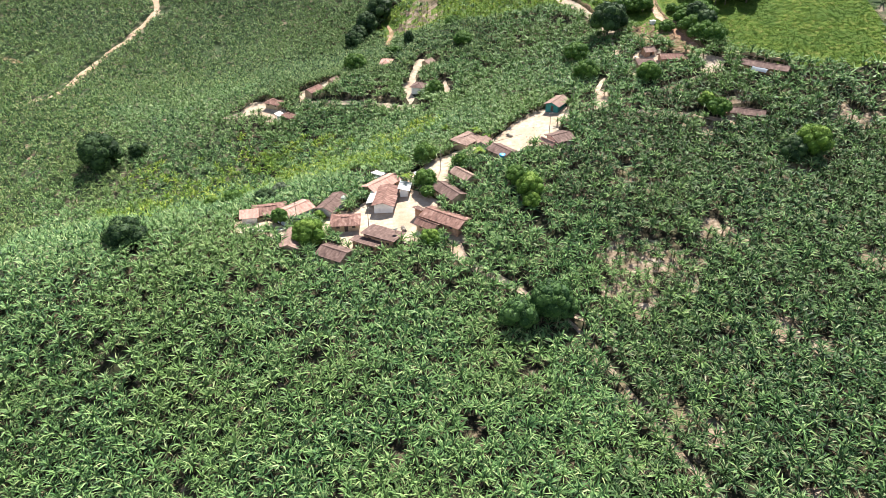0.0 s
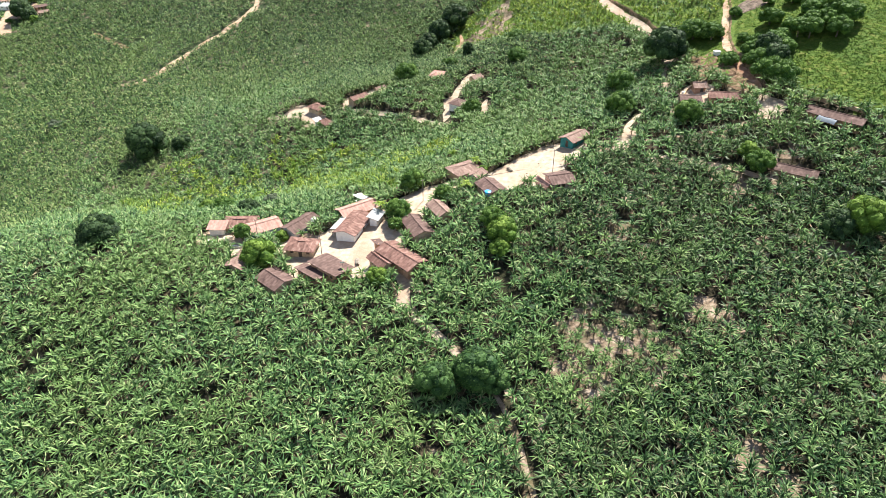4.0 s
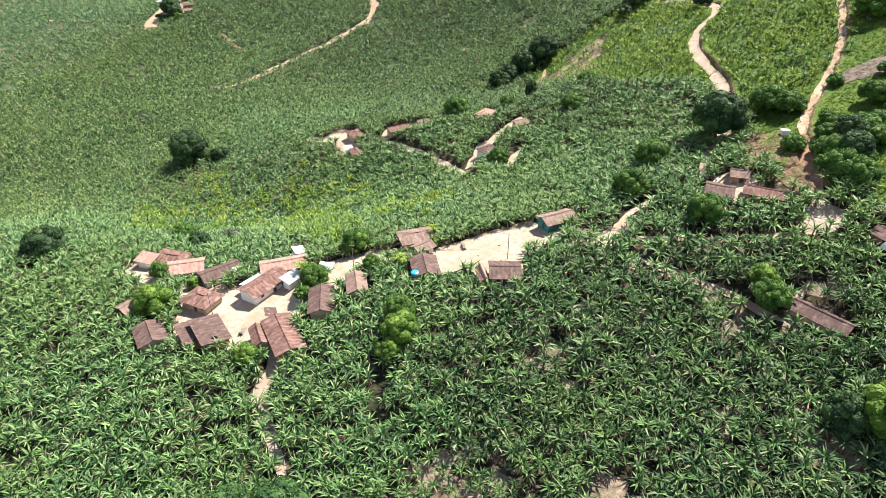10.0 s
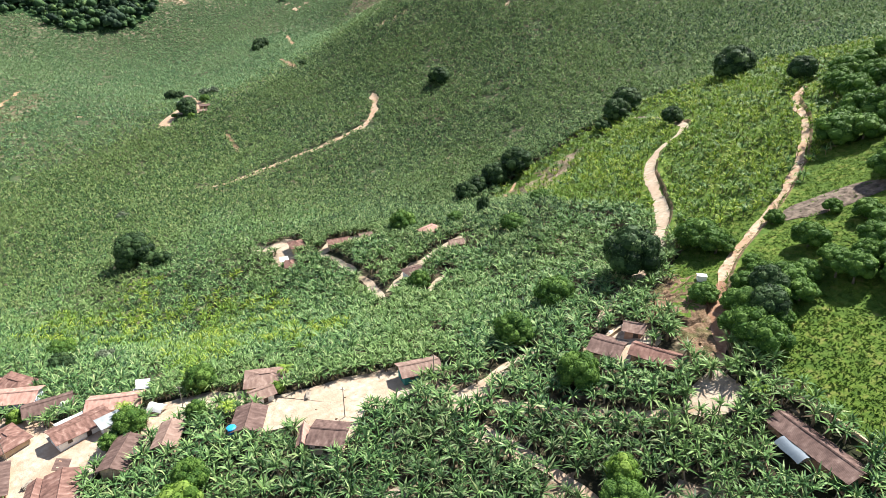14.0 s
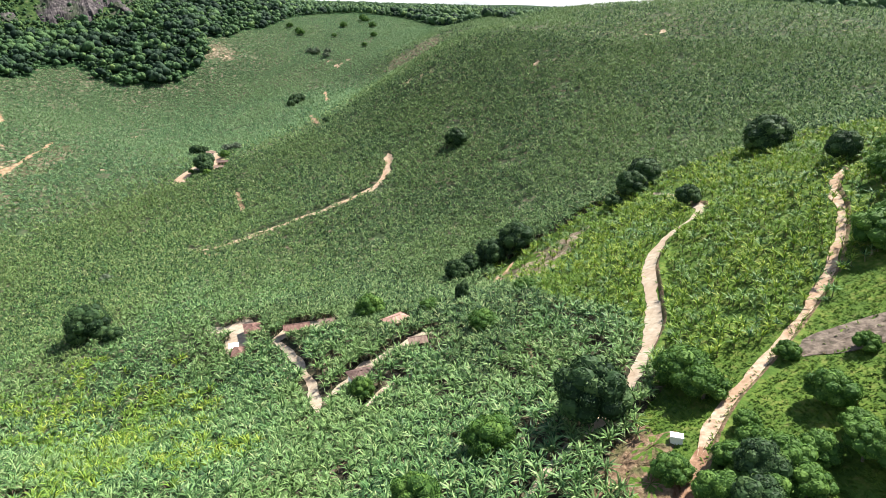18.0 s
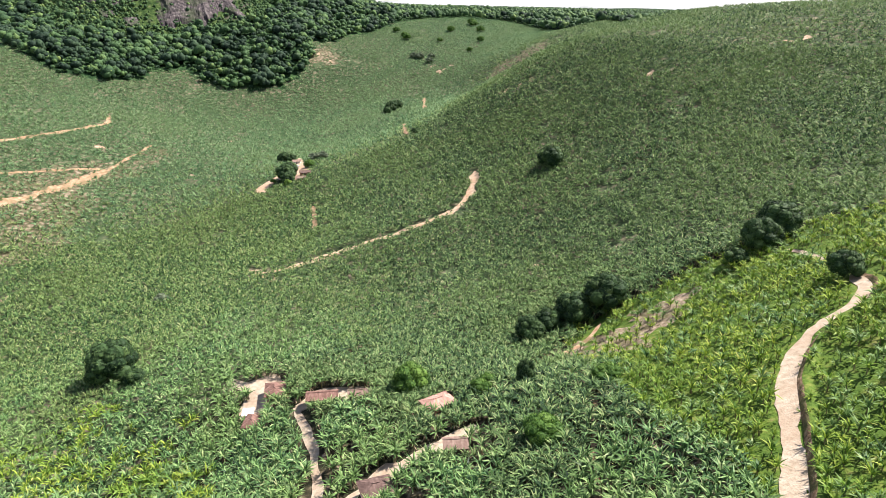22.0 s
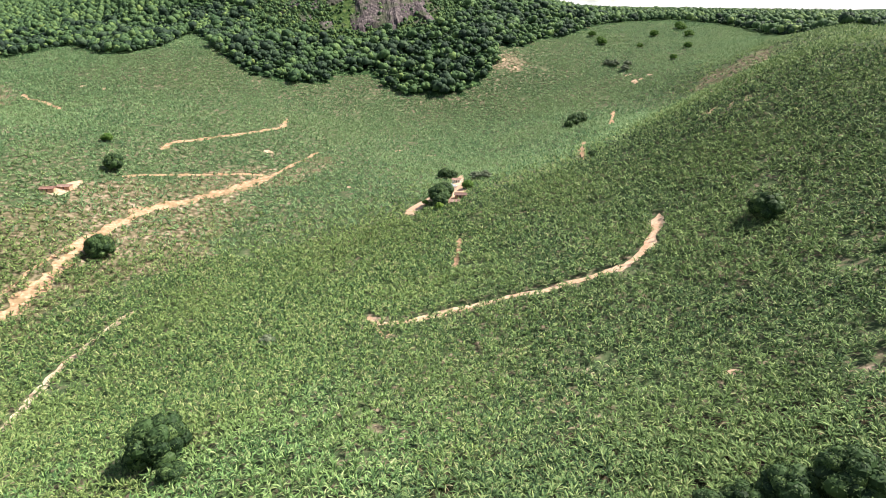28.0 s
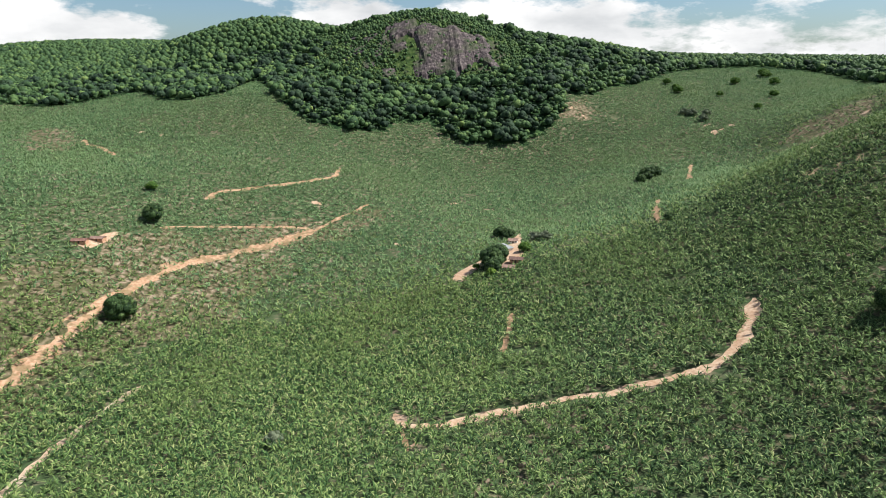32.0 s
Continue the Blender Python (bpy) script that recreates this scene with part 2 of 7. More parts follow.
PINK_SAND = surface("pinkish_dirt", [(0.25, (0.24, 0.15, 0.095)), (0.5, (0.38, 0.275, 0.195)), (0.75, (0.50, 0.40, 0.31))], rough=0.95, scale=0.9, detail=9, bump=0.6, bump_scale=2.5, spec=0.1, patch=0.5, patch_scale=0.16, patch_colour=(0.30, 0.185, 0.115))
RED_CLAY = surface("red_rutted_clay", [(0.25, (0.18, 0.095, 0.06)), (0.5, (0.30, 0.185, 0.12)), (0.78, (0.42, 0.30, 0.22))], rough=0.95, scale=0.9, detail=9, bump=0.7, bump_scale=2.5, spec=0.1, patch=0.6, patch_scale=0.3, patch_colour=(0.17, 0.085, 0.052))
ROAD_DUST = surface("road_dust", [(0.25, (0.248, 0.189, 0.133)), (0.5, (0.359, 0.29, 0.221)), (0.75, (0.442, 0.377, 0.304))], rough=0.95, scale=0.9, detail=10, bump=0.5, bump_scale=3.0, spec=0.1, patch=0.5, patch_scale=0.14, patch_colour=(0.304, 0.216, 0.152))
BANK = surface("cut_bank", [(0.25, (0.06, 0.04, 0.024)), (0.5, (0.155, 0.10, 0.062)), (0.75, (0.29, 0.205, 0.14))], rough=0.95, scale=1.2, detail=9, bump=1.0, bump_scale=3.0, spec=0.1, patch=0.6, patch_scale=0.4, patch_colour=(0.05, 0.07, 0.02))
DRY_SOIL = surface("dry_bare_soil", [(0.3, (0.09, 0.068, 0.046)), (0.5, (0.22, 0.165, 0.118)), (0.7, (0.37, 0.30, 0.23))], rough=0.95, scale=0.9, detail=10, bump=0.9, bump_scale=3.0, spec=0.1, patch=0.7, patch_scale=0.16, patch_colour=(0.08, 0.075, 0.034), patch_at=(0.46, 0.6))
FALLOW = surface("sparse_field_soil", [(0.3, (0.0328, 0.0394, 0.018)), (0.46, (0.082, 0.0738, 0.041)), (0.58, (0.18, 0.143, 0.0984)), (0.72, (0.295, 0.246, 0.184))], rough=0.95, scale=0.35, detail=9, bump=0.7, bump_scale=2.0, spec=0.1, patch=0.55, patch_scale=0.03, patch_colour=(0.0533, 0.064, 0.0262))
SCREE = surface("grey_bare_slope", [(0.28, (0.05, 0.045, 0.03)), (0.48, (0.12, 0.092, 0.075)), (0.75, (0.23, 0.185, 0.145))], rough=0.95, scale=0.9, detail=9, bump=0.9, bump_scale=2.0, spec=0.1)
ROCK = surface("cliff_rock", [(0.25, (0.014, 0.012, 0.013)), (0.42, (0.036, 0.03, 0.032)), (0.56, (0.07, 0.058, 0.06)), (0.74, (0.18, 0.155, 0.145))], rough=0.9, scale=0.3, detail=11, bump=1.0, bump_scale=0.9, depth=0.5, spec=0.15, stretch=(1, 1, 0.07), patch=0.65, patch_scale=0.05, patch_colour=(0.04, 0.055, 0.024))
SCRUB = surface("rocky_scrub_turf", [(0.3, (0.014, 0.03, 0.010)), (0.48, (0.03, 0.055, 0.017)), (0.6, (0.055, 0.085, 0.026)), (0.75, (0.09, 0.10, 0.05))], rough=0.95, scale=0.2, detail=10, bump=1.0, bump_scale=0.5, depth=0.8, spec=0.05, patch=0.75, patch_scale=0.035, patch_colour=(0.062, 0.054, 0.05), patch_at=(0.54, 0.66))
TREE_DARK = surface("dark_foliage", [(0.1, (0.00819, 0.0205, 0.00855)), (0.38, (0.0205, 0.0449, 0.0162)), (0.65, (0.045, 0.0835, 0.0286)), (0.9, (0.107, 0.161, 0.0534))], rough=0.6, scale=0.9, detail=6, island=0.68, spec=0.12, translucent=0.06)
TREE_MID = surface("green_foliage", [(0.1, (0.0248, 0.065, 0.0125)), (0.45, (0.0578, 0.125, 0.0225)), (0.8, (0.124, 0.213, 0.04))], rough=0.6, scale=0.9, detail=6, island=0.68, spec=0.15, translucent=0.22, bump=0.8, bump_scale=3.0)
TREE_ROUND = surface("deep_green_foliage", [(0.1, (0.0117, 0.0339, 0.0117)), (0.4, (0.0296, 0.072, 0.0212)), (0.68, (0.0636, 0.127, 0.0339)), (0.92, (0.127, 0.206, 0.0582))], rough=0.6, scale=0.9, detail=6, island=0.68, spec=0.15, translucent=0.08)
TREE_LIME = surface("lime_foliage", [(0.1, (0.035, 0.08, 0.013)), (0.45, (0.085, 0.16, 0.024)), (0.8, (0.165, 0.25, 0.045))], rough=0.6, scale=0.8, island=0.65, spec=0.12, translucent=0.2)
TREE_FLOWER = surface("white_blossom_foliage", [(0.3, (0.35, 0.40, 0.30)), (0.6, (0.75, 0.76, 0.72))], rough=0.6, scale=0.8, island=0.7, spec=0.2)
TREE_GREY = surface("bare_twigs", [(0.2, (0.0675, 0.09, 0.054)), (0.7, (0.171, 0.203, 0.135))], rough=0.8, scale=0.8, island=0.5, spec=0.1)
FOREST = surface("forest_foliage", [(0.2, (0.012, 0.03, 0.015)), (0.38, (0.028, 0.062, 0.026)), (0.54, (0.052, 0.10, 0.04)), (0.7, (0.098, 0.16, 0.052)), (0.85, (0.17, 0.225, 0.07))], rough=0.65, scale=0.09, detail=6, island=0.45, bump=1.0, bump_scale=0.7, depth=0.8, spec=0.1, translucent=0.1, patch=0.5, patch_scale=0.012, patch_colour=(0.055, 0.105, 0.04))
FOREST_DEEP = surface("deep_forest_foliage", [(0.2, (0.008, 0.018, 0.012)), (0.45, (0.018, 0.038, 0.022)), (0.7, (0.04, 0.072, 0.036)), (0.9, (0.085, 0.12, 0.055))], rough=0.65, scale=0.12, detail=6, island=0.45, bump=1.0, bump_scale=0.7, depth=0.8, spec=0.1, translucent=0.08)
BARK = surface("bark", [(0.3, (0.07, 0.055, 0.04)), (0.7, (0.17, 0.14, 0.11))], rough=0.9, scale=3.0, bump=0.5)
ROOF_RED = tile_roof("red_clay_tiles", [(0.28, (0.0732, 0.0415, 0.0354)), (0.44, (0.144, 0.0781, 0.0634)), (0.58, (0.201, 0.116, 0.0952)), (0.74, (0.329, 0.226, 0.189))])
ROOF_DARK = tile_roof("weathered_clay_tiles", [(0.28, (0.0538, 0.0347, 0.0314)), (0.46, (0.103, 0.065, 0.056)), (0.62, (0.148, 0.0986, 0.0851)), (0.78, (0.235, 0.174, 0.151))])
ROOF_PINK = tile_roof("new_pink_tiles", [(0.25, (0.2, 0.105, 0.084)), (0.45, (0.315, 0.184, 0.149)), (0.62, (0.389, 0.247, 0.202)), (0.8, (0.473, 0.336, 0.284))])
ROOF_BROWN = tile_roof("faded_brown_tiles", [(0.25, (0.108, 0.0691, 0.0572)), (0.45, (0.189, 0.124, 0.102)), (0.62, (0.254, 0.178, 0.146)), (0.8, (0.356, 0.27, 0.221))])
SHEET = surface("pale_fibre_sheet", [(0.3, (0.50, 0.50, 0.49)), (0.7, (0.74, 0.74, 0.73))], rough=0.7, scale=0.8)
GREY_SHEET = surface("grey_fibre_sheet", [(0.3, (0.17, 0.19, 0.20)), (0.7, (0.29, 0.31, 0.32))], rough=0.6, scale=0.5)
WHITE = surface("white_limewash", [(0.2, (0.60, 0.57, 0.52)), (0.45, (0.78, 0.76, 0.72)), (0.8, (0.84, 0.83, 0.80))], rough=0.9, scale=0.8, detail=6, bump=0.15)
OCHRE = surface("tan_mud_wall", [(0.2, (0.34, 0.24, 0.15)), (0.5, (0.47, 0.35, 0.23)), (0.8, (0.56, 0.44, 0.31))], rough=0.95, scale=0.9, detail=6, bump=0.3)
BRICKY = surface("bare_block_wall", [(0.2, (0.30, 0.15, 0.09)), (0.5, (0.42, 0.24, 0.15)), (0.8, (0.52, 0.35, 0.24))], rough=0.95, scale=1.4, detail=6, bump=0.3)
GREEN_WALL = surface("sea_green_wall", [(0.3, (0.02, 0.16, 0.15)), (0.7, (0.035, 0.23, 0.21))], rough=0.8, scale=0.7)
BLUE_WALL = surface("pale_blue_wall", [(0.3, (0.50, 0.56, 0.70)), (0.7, (0.66, 0.71, 0.80))], rough=0.85, scale=0.7)
PINK_WALL = surface("pale_pink_wall", [(0.3, (0.62, 0.45, 0.40)), (0.7, (0.74, 0.58, 0.52))], rough=0.85, scale=0.7)
DOOR_WOOD = surface("dark_door_wood", [(0.3, (0.04, 0.03, 0.022)), (0.7, (0.10, 0.07, 0.05))], rough=0.6, scale=2.0)
DOOR_BLUE = surface("blue_painted_wood", [(0.3, (0.03, 0.08, 0.24)), (0.7, (0.05, 0.12, 0.32))], rough=0.5, scale=2.0)
POST = surface("weathered_pole", [(0.3, (0.16, 0.13, 0.10)), (0.7, (0.28, 0.25, 0.21))], rough=0.85, scale=2.5)
BLUE_PLASTIC = surface("blue_plastic", [(0.3, (0.01, 0.20, 0.52)), (0.7, (0.02, 0.28, 0.62))], rough=0.35, scale=1.0)
TARP = surface("slate_blue_tarp", [(0.3, (0.07, 0.095, 0.125)), (0.7, (0.12, 0.15, 0.18))], rough=0.75, scale=0.7)
DARK = surface("dark_plastic", [(0.3, (0.012, 0.012, 0.014)), (0.7, (0.03, 0.03, 0.032))], rough=0.4, scale=1.0)

# ---- land ----
COARSE = [
    [137, 105, 77, 55, 32, 10, -11, -29, -42, -50, -54],
    [149, 114, 82, 62, 41, 12, -13, -21, -19, -11, -3],
    [156, 126, 91, 64, 49, 14, -16, -11, 8, 27, 44],
    [152, 129, 100, 69, 42, 12, -11, 10, 43, 66, 85],
    [133, 118, 103, 84, 59, 35, 33, 52, 76, 97, 117],
    [107, 98, 91, 88, 83, 53, 61, 79, 99, 121, 143],
    [76, 75, 76, 85, 85, 60, 72, 93, 116, 140, 164],
    [46, 53, 62, 72, 76, 74, 86, 107, 131, 157, 183],
    [17, 31, 45, 57, 69, 85, 102, 122, 146, 173, 200],
]
MIDDLE = [
    [6, -1, -7, -9, -7, -4, 0, 2],
    [-6, -2, -11, -22, -13, -5, -3, 6],
    [-21, -8, -19, -41, -28, -8, 6, 20],
    [-38, -27, -37, -47, -37, -19, 17, 36],
    [-36, -31, -31, -29, -25, -13, 18, 37],
    [-22, -15, -6, 2, 8, 10, 15, 23],
    [-7, 0, 13, 19, 28, 23, 11, 5],
    [2, 4, 14, 18, 19, 7, -3, -11],
]
VILLAGE = [
    [2.1, 2.2, -0.6, -5.4, -7, -4.5, -1.9],
    [-1.7, 6.5, 9.7, 2.4, -6.1, -6.7, -3.8],
    [-5.6, 5.2, 11.9, 7.2, -0.9, -3.9, -2.5],
    [-4.4, 1.3, 3.1, 0.7, 1.3, 3.3, 2.6],
    [3.9, 0.9, -2.9, -5.1, -0.4, 6.1, 7.1],
    [6, -3.2, -9.3, -4.9, 4.2, 9.4, 9.2],
    [4.2, -5.1, -9.7, -1.7, 7.3, 10.3, 9.6],
]
RELIEF = [
    [-18, -11, -2, 8, 12, 4, -8, -10, -3, 5],
    [-11, -7, 1, 8, 8, 0, -7, -4, 1, -0],
    [-4, -1, 4, 4, -7, -4, -0, 0, 2, -0],
    [1, -2, -3, -7, -8, 2, -0, 1, 6, 0],
    [1, -9, -21, -28, -23, -3, 4, 4, 2, -5],
    [2, -15, -31, -34, -28, 6, 17, 4, -4, -10],
    [2, -15, -31, -37, -22, 8, 11, 5, -3, -10],
    [1, -14, -24, -19, 6, 17, 13, 7, -1, -8],
    [-6, -12, -10, 4, 19, 22, 16, 8, 2, -4],
]
FOLDS = [
    [-1, 2, 4, 5, 3, -3, 0, 12],
    [2, 2, 2, 0, -0, -2, -1, 1],
    [6, 4, -2, -7, -4, 2, 2, 2],
    [7, 5, -0, -3, 2, 2, -0, -5],
    [2, -1, -1, 5, 8, 0, -2, -6],
    [-2, -4, -3, -3, 1, 2, -2, -5],
    [-3, -2, -2, -8, -0, 13, 3, -5],
    [-2, -3, -5, -9, 0, 15, 1, -5],
    [1, -11, -24, -20, -9, -5, -7, -1],
]
SHOULDER = [
    [1.7, -2.4, -7.4, -11.2, -6.2, 2.1, 0.8, 0.7, 2.7, 2.8, 2.1],
    [1.4, 2.1, 1.3, -2.5, 0.7, 4.2, 0.3, -3.3, -0.2, 1.1, 0.6],
    [0.8, 5.1, 9.7, 8, 6, 3.3, 3.8, -0.8, -1, -1.6, -1.8],
    [0.5, 2.9, 2.8, -0.1, 0.6, 2.6, 6.3, 6.1, -1.4, -5.3, -4.3],
    [-0.1, 0.6, -7, -13, -13.1, -3.2, 2.7, 4.8, 2.3, -3.2, -4.8],
    [-0.6, 4.8, 3.3, -0.4, -9.4, -6.2, -5.6, -0.7, 4.6, 0, -3.4],
    [-0.6, 7, 5, 7.8, 6.8, 4.2, -1.7, -1.7, 1.5, -0, -1.8],
    [4.8, 4.4, 2.5, 2.9, 1.9, 0.9, 1.6, 1.2, -1.3, -1.1, -0.8],
    [-0.4, -1.7, -0.3, 2.1, -4.7, -8.2, -1.2, 3, 2.3, 0.6, -0.3],
]
PEAKS = [(-957, 501, 99, 76), (-935, 588, 88, 1), (-1166, 292, 121, 69), (-715, 264, 99, 20), (-842, 484, 66, 17), (-770, 468, 55, -24), (-693, 528, 77, 28), (-594, 473, 66, -5), (-941, 715, 88, 26), (-1474, -77, 165, 18), (-1364, 110, 132, 6), (-616, 517, 66, -8), (-858, 165, 99, 5)]


def spline(levels, x0, y0, step, x, y):
    """A smooth sheet over a lattice of levels."""
    g = np.array(levels, float)
    rows, cols = g.shape
    gx, gy = (x - x0) / step, (y - y0) / step
    i, j = np.floor(gx).astype(int), np.floor(gy).astype(int)
    u, v = gx - i, gy - j

    def w(t):
        return ((1 - t) ** 3 / 6, (3 * t**3 - 6 * t**2 + 4) / 6, (-3 * t**3 + 3 * t**2 + 3 * t + 1) / 6, t**3 / 6)

    wx, wy = w(u), w(v)
    out = np.zeros_like(gx)
    for a in range(4):
        for b in range(4):
            ii, jj = i + a - 1, j + b - 1
            ok = (ii >= 0) & (ii < cols) & (jj >= 0) & (jj < rows)
            out += np.where(ok, g[jj.clip(0, rows - 1), ii.clip(0, cols - 1)] * wx[a] * wy[b], 0)
    return out


def height(x, y):
    """Ground level at plan places."""
    x, y = np.asarray(x, float), np.asarray(y, float)
    cx, cy = x.clip(-1600, 500), y.clip(-250, 1300)
    z = spline(COARSE, -1925, -550, 275.0, cx, cy) + spline(MIDDLE, -620, -70, 120.0, x, y) + spline(VILLAGE, -176, 33, 55.0, x, y)
    z = z + spline(RELIEF, -790, 40, 100.0, x, y) + spline(FOLDS, -570, 110, 66.0, x, y) + spline(SHOULDER, -172, 62, 30.0, x, y)
    for px, py, r, h in PEAKS:
        z = z + h * np.exp(-((x - px) ** 2 + (y - py) ** 2) / (2 * r * r))
    # behind the crest of the long hillside lies a valley, and a wooded ridge beyond it
    dip = 0.3 * (y - 690).clip(0, 230) - 80 * ((y - 1150) / 500).clip(0, 1)
    z = z - dip * ((x + 420) / 150).clip(0, 1)
    far = np.hypot(x - cx, y - cy)
    return z + np.minimum(far / 600, 1) * 22 * (np.sin(x / 330 + 1) * np.cos(y / 410) + 0.5 * np.sin(x / 130 + y / 170))


def level(x, y):
    return float(height(np.array([x]), np.array([y]))[0])


def inside(poly, x, y):
    hit = np.zeros(len(x), bool)
    px, py = np.array(poly, float).T
    for k in range(len(px)):
        ax, ay, bx, by = px[k], py[k], px[k - 1], py[k - 1]
        cross = (ay > y) != (by > y)
        with np.errstate(divide="ignore", invalid="ignore"):
            hit ^= cross & (x < (bx - ax) * (y - ay) / (by - ay + 1e-12) + ax)
    return hit


def reach(line, x, y):
    """Distance to a polyline in plan."""
    best = np.full(len(x), 1e9)
    for (ax, ay), (bx, by) in zip(line[:-1], line[1:]):
        dx, dy = bx - ax, by - ay
        t = (((x - ax) * dx + (y - ay) * dy) / (dx * dx + dy * dy + 1e-9)).clip(0, 1)
        best = np.minimum(best, np.hypot(x - ax - t * dx, y - ay - t * dy))
    return best


def patchy(x, y, s, seed):
    a = seed * 1.7
    return np.sin(x / s + a) * np.cos(y / s * 1.3 - a) + 0.6 * np.sin(x / s * 2.3 + y / s * 1.9 + a * 2) + 0.4 * np.cos(x / s * 4.1 - y / s * 3.7)


def sheet_mesh(name, verts, faces, mats, index=None, smooth=False):
    """A mesh from arrays; faces all have the same number of corners."""
    me = bpy.data.meshes.new(name)
    verts, faces = np.asarray(verts, np.float32), np.asarray(faces, np.int32)
    me.vertices.add(len(verts))
    me.vertices.foreach_set("co", verts.ravel())
    me.loops.add(faces.size)
    me.loops.foreach_set("vertex_index", faces.ravel())
    me.polygons.add(len(faces))
    me.polygons.foreach_set("loop_start", np.arange(len(faces), dtype=np.int32) * faces.shape[1])
    for m in mats:
        me.materials.append(m)
    if index is not None:
        me.polygons.foreach_set("material_index", np.asarray(index, np.int32))
    me.polygons.foreach_set("use_smooth", np.full(len(faces), smooth))
    me.update(calc_edges=True)
    return me


def lines(*spans):
    out = [spans[0][0]]
    for _, end, step in spans:
        n = max(1, round((end - out[-1]) / step))
        out += list(np.linspace(out[-1], end, n + 1)[1:])
    return np.array(out)


